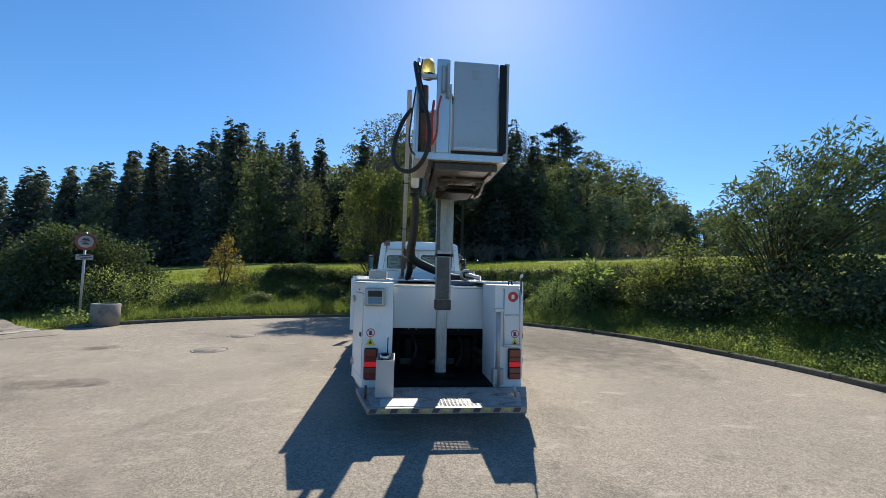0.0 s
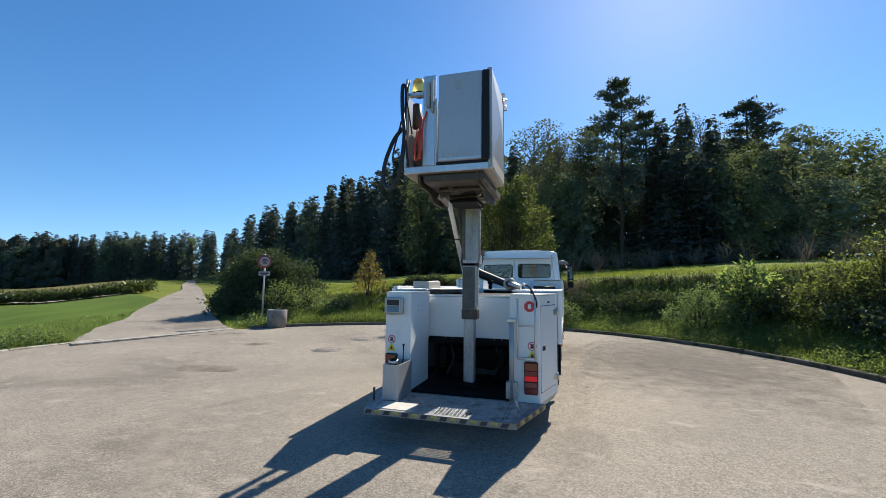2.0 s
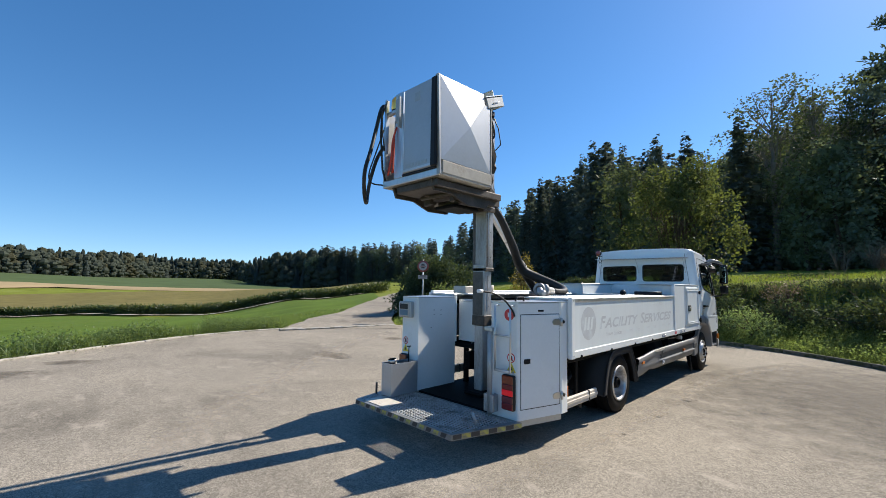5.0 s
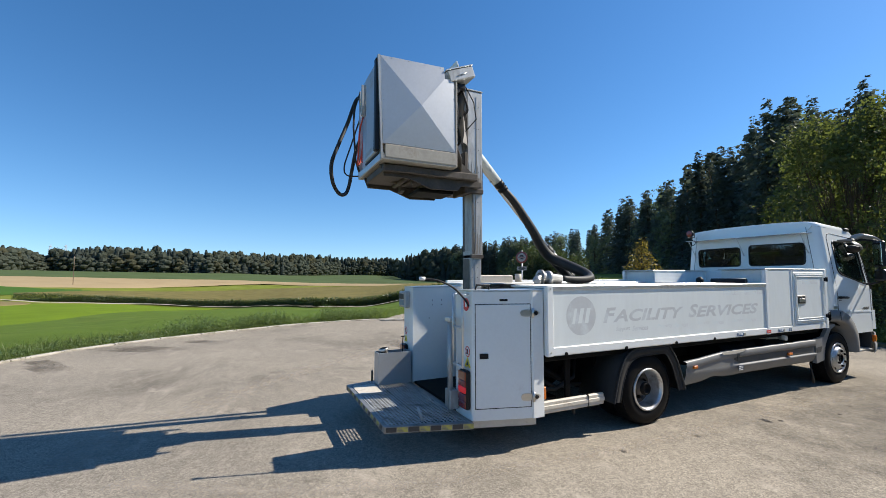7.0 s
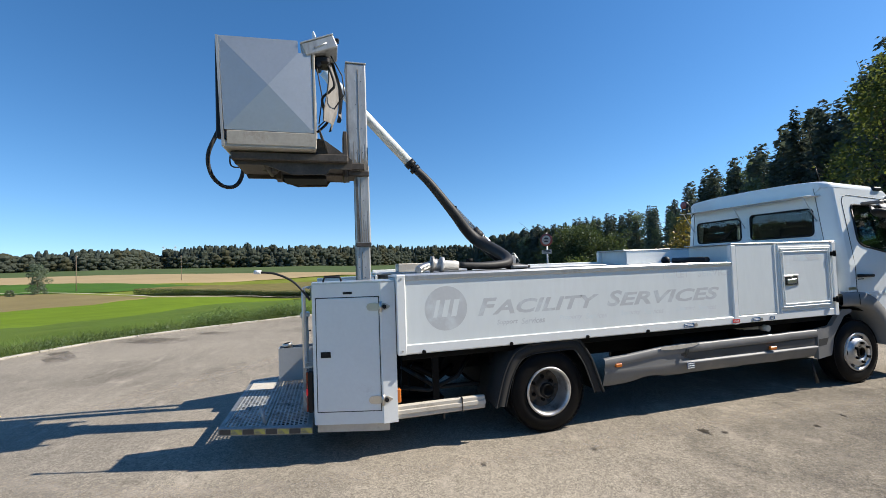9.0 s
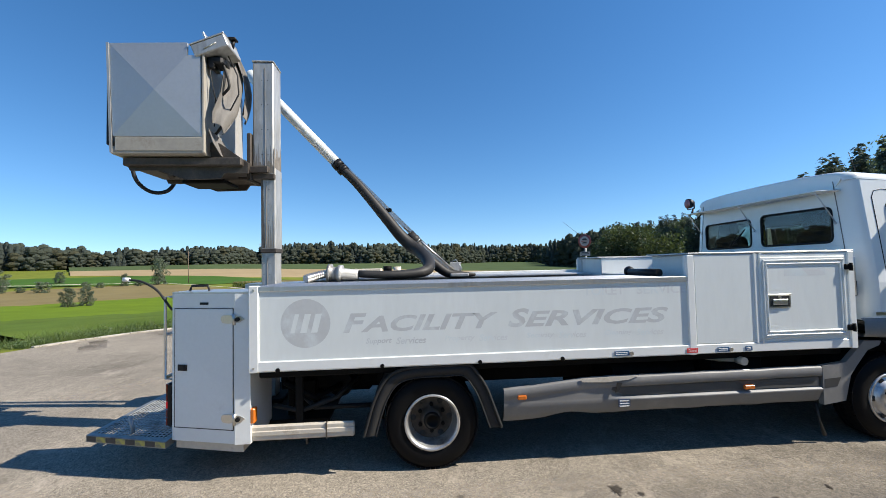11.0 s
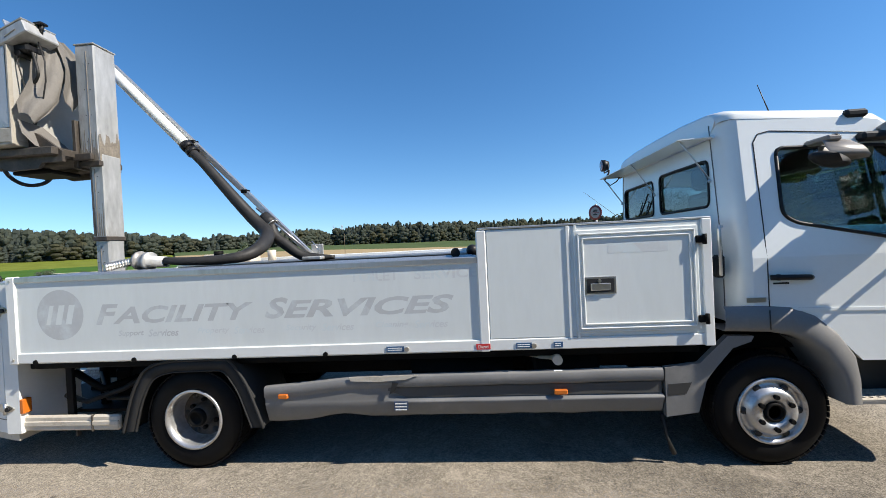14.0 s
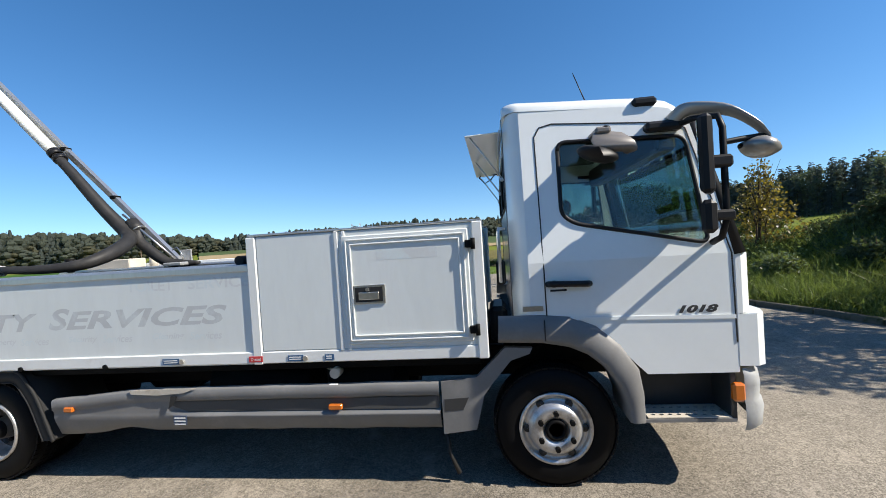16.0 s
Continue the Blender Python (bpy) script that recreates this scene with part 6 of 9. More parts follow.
def wheel(y, right, rear):
    """A wheel with tyre, rim, hub and nuts; the rear ones are deep-dished."""
    s = 1 if right else -1
    face = 1.79 if right else mirror_x(1.79)
    w = part("tyre", Shape().lathe([(-0.215 * s, 0.24), (-0.22 * s, 0.30), (-0.21 * s, 0.355), (-0.185 * s, 0.385), (-0.15 * s, 0.392), (-0.08 * s, 0.392), (-0.045 * s, 0.386), (-0.018 * s, 0.362), (0.0, 0.315), (-0.004 * s, 0.246), (-0.02 * s, 0.222), (-0.215 * s, 0.222), (-0.215 * s, 0.24)], (face, y, 0.388), (1, 0, 0), 56), RUBBER, truck, "worn black tyre")
    tread = Shape()
    for k in range(56):
        a = 2 * math.pi * k / 56
        m = Matrix.Translation((face, y, 0.388)) @ Matrix.Rotation(a, 4, "X")
        for off in (-0.185, -0.115, -0.045):
            tread.box(min(off * s - 0.024, off * s + 0.024), max(off * s - 0.024, off * s + 0.024), -0.0185, 0.0185, 0.375, 0.3945 if off == -0.115 else 0.388, 0.002, m)
    part("tread", tread, RUBBER, w)
    if rear:
        prof = [(-0.012 * s, 0.231), (0.004 * s, 0.231), (0.004 * s, 0.214), (-0.03 * s, 0.202), (-0.12 * s, 0.195), (-0.145 * s, 0.18), (-0.15 * s, 0.1), (-0.125 * s, 0.085), (-0.06 * s, 0.08), (-0.055 * s, 0.06), (-0.055 * s, 0.001)]
        depth, rn, hub = -0.148, 0.112, (-0.055, 0.075)
    else:
        prof = [(-0.012 * s, 0.231), (0.004 * s, 0.231), (0.004 * s, 0.214), (-0.02 * s, 0.206), (-0.035 * s, 0.19), (-0.012 * s, 0.172), (0.022 * s, 0.152), (0.03 * s, 0.135), (0.03 * s, 0.085), (0.012 * s, 0.08), (0.012 * s, 0.001)]
        depth, rn, hub = 0.029, 0.112, (0.0, 0.075)
    r = part("rim", Shape().lathe(prof[:6] if rear else prof, (face, y, 0.388), (1, 0, 0), 48), RIM, w, "silver steel rim")
    if rear:
        part("wheel_disc", Shape().lathe(prof[5:], (face, y, 0.388), (1, 0, 0), 48), RUSTY, w, "grimy dished wheel disc")
    part("hub", Shape().lathe([(hub[0] * s, 0.072), (hub[0] * s + 0.03 * s, 0.066), (hub[0] * s + 0.035 * s, 0.05), (hub[0] * s + 0.012 * s, 0.045), (hub[0] * s + 0.012 * s, 0.001)], (face, y, 0.388), (1, 0, 0), 24), DARKSTEEL, w)
    for k in range(6):
        a = 2 * math.pi * (k + 0.5) / 6
        c = Vector((face + depth * s, y + rn * math.cos(a), 0.388 + rn * math.sin(a)))
        part("wheel_nut", Shape().cyl(c, c + Vector((0.028 * s, 0, 0)), 0.017, 6), DARKSTEEL, w)
        a2 = 2 * math.pi * k / 6
        rh = 0.155 if rear else 0.178
        c2 = Vector((face + (-0.147 if rear else -0.012) * s, y + rh * math.cos(a2), 0.388 + rh * math.sin(a2)))
        part("vent_hole", Shape().lathe([(0.004 * s, 0.001), (0.004 * s, 0.024), (-0.006 * s, 0.026)], c2, (1, 0, 0), 14), INK, w)
    return w


for right in (True, False):
    wheel(11.24, right, False)
    wheel(7.02, right, True)
    inner = 1.79 - 0.27 if right else mirror_x(1.79 - 0.27)
    s = 1 if right else -1
    part("inner_tyre", Shape().lathe([(-0.2 * s, 0.24), (-0.2 * s, 0.36), (-0.16 * s, 0.392), (-0.04 * s, 0.392), (0, 0.36), (0, 0.24), (-0.2 * s, 0.24)], (inner, 7.02, 0.388), (1, 0, 0), 40), RUBBER, truck, "inner twin tyre")

# rear mudguards
for right in (True, False):
    xo, xi = (1.815, 1.30) if right else (mirror_x(1.815), mirror_x(1.30))
    outer = rounded([(6.462, 0.314), (6.55, 0.619), (6.661, 0.804), (6.833, 0.856), (7.352, 0.862), (7.477, 0.671), (7.595, 0.335), (7.0, 0.30)], [0.01, 0.12, 0.10, 0.10, 0.06, 0.08, 0.01, 0.01])
    outer = [q for q in outer if q[1] > 0.31]
    inner = [(7.03 + (y - 7.03) * 0.83, 0.31 + (z - 0.31) * 0.84) for y, z in outer]
    d = 1 if right else -1
    rows = [[(xo, y, z) for y, z in outer], [(xi, y, z) for y, z in outer], [(xi, y * 0.985 + 7.03 * 0.015, z - 0.008) for y, z in outer], [(xo - 0.03 * d, y * 0.97 + 7.03 * 0.03, z - 0.015) for y, z in outer], [(xo - 0.026 * d, y, z) for y, z in inner], [(xo - 0.004 * d, y, z) for y, z in inner], [(xo, y, z) for y, z in outer]]
    part("mudguard", Shape().sheet(rows), MUDGUARD, truck, "black plastic rear mudguard with a flat top")
    part("mudguard_rim", Shape().tube([(xo - 0.006 * d, y, z) for y, z in inner], 0.007, 6), MUDGUARD, truck)
    part("mudguard_lip", Shape().tube([(xo, y, z) for y, z in outer], 0.012, 8), MUDGUARD, truck)

# flatbed: sides, deck, lockers
t3 = 0.03
for right in (True, False):
    X = BR if right else BL
    s = 1 if right else -1
    f = part("side_wall", Shape().plate(rect(5.585, 9.30, 0.87, 1.53), side(X - 0.012 * s), (-t3 * s, 0, 0)), PANEL, truck, "long white side wall with faded lettering")
    for z0, z1, name in ((1.505, 1.55, "top_rail"), (0.875, 0.955, "bottom_rail")):
        part(name, Shape().box(min(X, X - 0.045 * s), max(X, X - 0.045 * s), 5.585, 9.30 if z0 > 1 else 10.85, z0, z1, 0.006), ALU if z0 > 1 else WHITE, f)
    for y0, y1, z1 in ((5.575, 5.655, 1.555), (9.255, 9.325, 1.735)):
        part("corner_post", Shape().box(min(X + 0.003 * s, X - 0.05 * s), max(X + 0.003 * s, X - 0.05 * s), y0, y1, 0.868, z1, 0.008), WHITE, f)
    for z in (0.905, 1.52):
        c = Vector((X + 0.003 * s, 5.615, z))
        part("rivet", Shape().cyl(c, c + Vector((0.004 * s, 0, 0)), 0.009, 10), STEEL, f)
    for y in (5.80, 6.62, 7.42, 8.12):
        c = Vector((X - 0.02 * s, y, 0.885))
        part("drain_stub", Shape().cyl(c, c + Vector((0.03 * s, 0, 0)), 0.017, 12), DARKSTEEL, f)
    # high locker behind the cab
    lk = part("locker", Shape().box(min(X - 0.004 * s, X - 0.62 * s), max(X - 0.004 * s, X - 0.62 * s), 9.325, 10.845, 0.955, 1.735, 0.008), PANEL, truck, "white side locker behind the cab")
    part("locker_cap", Shape().box(min(X + 0.002 * s, X - 0.63 * s), max(X + 0.002 * s, X - 0.63 * s), 9.27, 10.85, 1.738, 1.752, 0.004), ALU, lk)
    for y0, y1 in ((9.88, 9.905), (9.935, 9.955)):
        part("locker_strip", Shape().box(min(X + 0.004 * s, X - 0.01 * s), max(X + 0.004 * s, X - 0.01 * s), y0, y1, 0.95, 1.735, 0.003), WHITE, lk)
    part("locker_post", Shape().box(min(X + 0.006 * s, X - 0.03 * s), max(X + 0.006 * s, X - 0.03 * s), 10.785, 10.85, 0.87, 1.74, 0.006), WHITE, lk)
    dr = part("locker_door", Shape().box(min(X + 0.008 * s, X - 0.02 * s), max(X + 0.008 * s, X - 0.02 * s), 9.93, 10.76, 0.985, 1.70, 0.006), PANEL, truck, "locker door with raised mouldings")
    for k, ins in enumerate((0.025, 0.055)):
        u0, u1, v0, v1 = 9.93 + ins, 10.76 - ins, 0.985 + ins, 1.70 - ins
        m = Shape()
        for a0, a1, b0, b1 in ((u0, u1, v0, v0 + 0.010), (u0, u1, v1 - 0.010, v1), (u0, u0 + 0.010, v0, v1), (u1 - 0.010, u1, v0, v1)):
            m.box(min(X + 0.008 * s, X + 0.018 * s), max(X + 0.008 * s, X + 0.018 * s), a0, a1, b0, b1, 0.003)
        part("moulding", m, WHITE, dr)
    la = part("latch", Shape().box(min(X + 0.008 * s, X + 0.016 * s), max(X + 0.008 * s, X + 0.016 * s), 9.992, 10.207, 1.251, 1.373, 0.006), STEEL, dr, "stainless paddle latch")
    part("latch_bowl", Shape().box(min(X + 0.014 * s, X + 0.0185 * s), max(X + 0.014 * s, X + 0.0185 * s), 10.007, 10.192, 1.264, 1.360, 0.003), INK, dr)
    part("latch_paddle", Shape().box(min(X + 0.016 * s, X + 0.028 * s), max(X + 0.016 * s, X + 0.028 * s), 10.032, 10.167, 1.279, 1.328, 0.005).cyl((X + 0.018 * s, 10.092, 1.345), (X + 0.03 * s, 10.092, 1.345), 0.012, 12), STEEL, dr)
    for z in (1.06, 1.60):
        part("hinge", Shape().box(min(X + 0.006 * s, X + 0.03 * s), max(X + 0.006 * s, X + 0.03 * s), 10.74, 10.80, z - 0.025, z + 0.025, 0.006).cyl((X + 0.03 * s, 10.79, z - 0.035), (X + 0.03 * s, 10.79, z + 0.035), 0.014, 10), DARKSTEEL, dr)
    part("label_patch", Shape().box(min(X + 0.008 * s, X + 0.0085 * s), max(X + 0.008 * s, X + 0.0085 * s), 10.16, 10.56, 1.53, 1.60, 0.0004), GHOSTL, dr, "faint grey patch of a removed label")
for x0, x1 in ((1.29, BR - 0.052), (BL + 0.052, 0.06)):
    part("rear_end_wall", Shape().box(x0, x1, 5.584, 5.612, 0.875, 1.52, 0.005), PANEL, truck)
# front lip of the lockers and cross-beam behind the cab
part("front_wall", Shape().box(BL + 0.05, BR - 0.05, 10.72, 10.80, 0.9, 1.735, 0.008), PANEL, truck)
part("deck", Shape().box(BL + 0.03, BR - 0.03, 5.74, 10.8, 1.40, 1.44, 0.004), DARKSTEEL, truck)
part("hatch_lid", Shape().box(BL + 0.62, BR - 0.62, 9.33, 10.7, 1.50, 1.54, 0.006), ALU, truck)
for x0, x1 in ((BL + 0.03, 0.02), (1.22, BR - 0.03)):
    pl = part("deck_plate", Shape().box(x0, x1, 5.59, 9.25, 1.525, 1.545, 0.004), ALU, truck, "ribbed aluminium deck plate")
    rb = Shape()
    for k in range(int((x1 - x0 - 0.04) / 0.045)):
        rb.box(x0 + 0.03 + k * 0.045, x0 + 0.045 + k * 0.045, 5.62, 9.22, 1.545, 1.551, 0.002)
    part("ribs", rb, ALU, pl)
part("deck_rail", Shape().box(BL + 0.01, BL + 0.07, 5.6, 9.25, 1.54, 1.585, 0.006), WHITE, truck)
part("deck_roll", Shape().cyl((1.25, 9.08, 1.58), (1.7, 9.1, 1.58), 0.035, 14).ball((0.98, 9.22, 1.58), 0.055), BLACK, truck, "black rubber roll on the deck")

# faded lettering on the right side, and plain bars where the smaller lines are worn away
XT = BR - 0.0117


def on_side(u0, v0):
    return lambda x, y, z: (XT, u0 + x, v0 + y)


for word, y0, y1 in (("F", 6.31, 6.50), ("ACILITY", 6.45, 7.58), ("S", 7.665, 7.85), ("ERVICES", 7.81, 9.08)):
    hgt = 0.156 if len(word) == 1 else 0.132
    part("lettering", moved(lettering(word, y1 - y0, hgt, 0.28, 0.03), on_side(y0, 1.158)), GHOST, truck, "faded grey capital lettering")
for word, y0, y1 in (("Support", 6.49, 6.70), ("Services", 6.735, 6.98), ("Property", 7.13, 7.385), ("Services", 7.42, 7.66), ("Security", 7.82, 8.06), ("Services", 8.10, 8.34), ("Cleaning", 8.50, 8.745), ("Services", 8.785, 9.03)):
    part("small_lettering", moved(lettering(word, y1 - y0, 0.055, 0.25, 0.02), on_side(y0, 1.054)), GHOST if y0 < 7 else GHOSTL, truck, "faint small slanted lettering")
for word, y0, y1 in (("TOILET", 8.325, 8.69), ("SERVICE", 8.80, 9.255)):
    part("small_lettering", moved(lettering(word, y1 - y0, 0.075, 0.0, 0.02), on_side(y0, 1.405)), GHOSTL, truck, "ghost of older removed lettering")
lg = Shape().lathe([(0, 0.001), (0, 0.195)], (XT, 6.015, 1.245), (1, 0, 0), 48, False)
disc = part("emblem_disc", lg, GHOST, truck, "faded round emblem with plain strokes")
for u, w, h, dv in ((-0.085, 0.034, 0.15, 0.0), (0.0, 0.05, 0.15, 0.0), (0.085, 0.05, 0.15, 0.0)):
    s = Shape()
    s.v = [(XT + 0.0004, 6.015 + u + p + 0.25 * q, 1.245 + dv + q) for p, q in ((-w / 2, -h / 2), (w / 2, -h / 2), (w / 2, h / 2), (-w / 2, h / 2))]
    s.f, s.smooth = [(0, 1, 2, 3)], [False]
    part("emblem_stroke", s, PANEL, disc)
for y0, y1, mt in ((8.575, 8.705, STICKBLUE), (9.225, 9.325, STICKRED), (9.505, 9.615, STICKBLUE), (9.765, 9.83, STICKBLUE)):
    st = part("sticker", Shape().box(BR + 0.0025, BR + 0.0045, y0, y1, 0.888, 0.928, 0.0004), mt, truck, "small printed sticker")
    if mt is STICKRED:
        part("word", moved(lettering("Diesel", 0.07, 0.022), lambda x, y, z: (BR + 0.0055, 9.24 + x, 0.897 + y)), STICKWHITE, st)
    else:
        for k in range(2):
            part("text_bar", Shape().box(BR + 0.0042, BR + 0.0055, y0 + 0.01, y1 - 0.015, 0.898 + 0.014 * k, 0.904 + 0.014 * k, 0.0003), STICKWHITE, st)
for y in (8.725, 9.63):
    part("filler_cap", Shape().cyl((BR, y, 0.905), (BR + 0.012, y, 0.905), 0.017, 14), STEEL, truck)
part("filler_neck", Shape().cyl((1.72, 9.80, 0.78), (1.80, 9.80, 0.78), 0.035, 16).tube([(1.72, 9.8, 0.78), (1.6, 9.7, 0.76), (1.45, 9.4, 0.8)], 0.02, 8), BEIGE, truck, "pale filler neck below the body")
part("reflector", Shape().box(1.80, 1.822, 9.765, 9.825, 0.69, 0.715, 0.003), STICKWHITE, truck)

# side skirts
for right in (True, False):
    s = 1 if right else -1
    X = 1.815 if right else mirror_x(1.815)
    stations = []
    for k in range(45):
        y = 7.62 + 2.89 * k / 44
        rise, g = min(1.0, (y - 7.62) / 0.75), min(1.0, max(0.0, (y - 8.55) / 0.12))
        top = 0.645 + 0.062 * rise + 0.010 * (y - 8.37) / 2.1 + 0.006 * noise.noise((y * 4.1, 2.0, 7.0))
        foot = 0.36 + 0.048 * math.exp(-((y - 8.22) / 0.22) ** 2) + 0.03 * min(1.0, max(0.0, (y - 8.4) / 0.3)) + 0.006 * noise.noise((y * 5.0, 8.0, 1.0))
        dent = 0.012 * noise.noise((y * 2.3, 4.0, 3.0))
        prof = ((-0.03, top), (0.004, top - 0.002), (0.016, top - 0.014), (0.016, top - 0.075), (0.004, top - 0.09), (0.004 - 0.028 * g, top - 0.096), (0.001 - 0.028 * g, 0.535), (0.002 + 0.014 * g, 0.522), (0.004 + 0.014 * g, 0.508), (-0.004, 0.475), (-0.02, 0.43), (-0.042, foot + 0.008), (-0.06, foot))
        stations.append([(X + (d + dent) * s, y, z) for d, z in prof])
    sk = part("side_skirt", Shape().sheet(stations), GREY, truck, "dented grey plastic side skirt")
    # flat strip darker than the skirt, laid into the recess
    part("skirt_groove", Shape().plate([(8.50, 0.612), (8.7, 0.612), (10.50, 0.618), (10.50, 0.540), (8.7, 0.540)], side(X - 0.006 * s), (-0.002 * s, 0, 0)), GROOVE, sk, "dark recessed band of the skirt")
    part("skirt_scar", Shape().plate([(8.28, 0.705), (8.80, 0.712), (8.70, 0.68), (8.5, 0.667), (8.29, 0.676)], side(X + 0.024 * s), (-0.004 * s, 0, 0)), BEIGE, sk, "scraped torn patch of the skirt")
    part("skirt_tear", Shape().plate([(8.60, 0.66), (8.645, 0.655), (8.62, 0.60), (8.575, 0.57), (8.59, 0.61)], side(X + 0.022 * s), (-0.004 * s, 0, 0)), INK, sk, "dark tear in the skirt")
    en = part("skirt_end", Shape().plate([(10.525, 0.715), (10.76, 0.74), (10.95, 0.925), (11.12, 0.918), (11.10, 0.88), (10.98, 0.84), (10.86, 0.70), (10.80, 0.62), (10.74, 0.40), (10.525, 0.372)], side(X + 0.004 * s), (-0.05 * s, 0, 0)), GREY, truck, "grey corner piece of the side skirt")
    part("skirt_end_recess", Shape().plate([(10.54, 0.60), (10.70, 0.61), (10.66, 0.53), (10.54, 0.52)], side(X + 0.006 * s), (-0.002 * s, 0, 0)), GREYDARK, en)
    for y, z, l in ((7.77, 0.572, 0.075), (9.805, 0.566, 0.095)):
        part("side_lamp", Shape().box(min(X, X + 0.03 * s), max(X, X + 0.03 * s), y - l / 2, y + l / 2, z - 0.018, z + 0.018, 0.006), ORANGE, truck, "amber side marker lamp")
    pl = part("type_plate", Shape().box(min(X + 0.016 * s, X + 0.02 * s), max(X + 0.016 * s, X + 0.02 * s), 8.605, 8.71, 0.455, 0.52, 0.001), DULLBLUE, truck, "blue plate with illegible lines")
    for k in range(3):
        part("text_bar", Shape().box(min(X + 0.0195 * s, X + 0.0215 * s), max(X + 0.0195 * s, X + 0.0215 * s), 8.615, 8.70, 0.455 + 0.022 * k, 0.463 + 0.022 * k, 0.0003), STICKWHITE, pl)
    part("mud_strip", Shape().tube([(X - 0.08 * s, 10.53, 0.36), (X - 0.07 * s, 10.55, 0.2), (X - 0.08 * s, 10.60, 0.07)], [0.012, 0.01, 0.018], 6), HOSE, truck)
    # guard rail in front of the rear mudguard
    gr = part("guard_rail", Shape().box(min(X - 0.05 * s, X - 0.09 * s), max(X - 0.05 * s, X - 0.09 * s), 5.53, 6.38, 0.305, 0.425, 0.012), BEIGE, truck, "worn pale guard rail with a clamp")
    part("rail_bead", Shape().box(min(X - 0.042 * s, X - 0.06 * s), max(X - 0.042 * s, X - 0.06 * s), 5.53, 6.38, 0.345, 0.385, 0.01), BEIGE, gr)
    part("rail_clamp", Shape().box(min(X - 0.04 * s, X - 0.10 * s), max(X - 0.04 * s, X - 0.10 * s), 6.15, 6.162, 0.30, 0.43, 0.003), RUSTY, gr)
    part("rail_peg", Shape().box(min(X - 0.07 * s, X - 0.1 * s), max(X - 0.07 * s, X - 0.1 * s), 5.985, 6.0, 0.25, 0.31, 0.003), RUSTY, gr)
    part("rail_hanger", Shape().box(min(X - 0.09 * s, X - 0.12 * s), max(X - 0.09 * s, X - 0.12 * s), 5.9, 5.96, 0.4, 0.85, 0.004), DARKSTEEL, truck)
    part("rear_side_lamp", Shape().box(min(X - 0.09 * s, X - 0.02 * s), max(X - 0.09 * s, X - 0.02 * s), 5.56, 5.60, 0.455, 0.575, 0.008), ORANGE, truck, "amber rear side lamp")

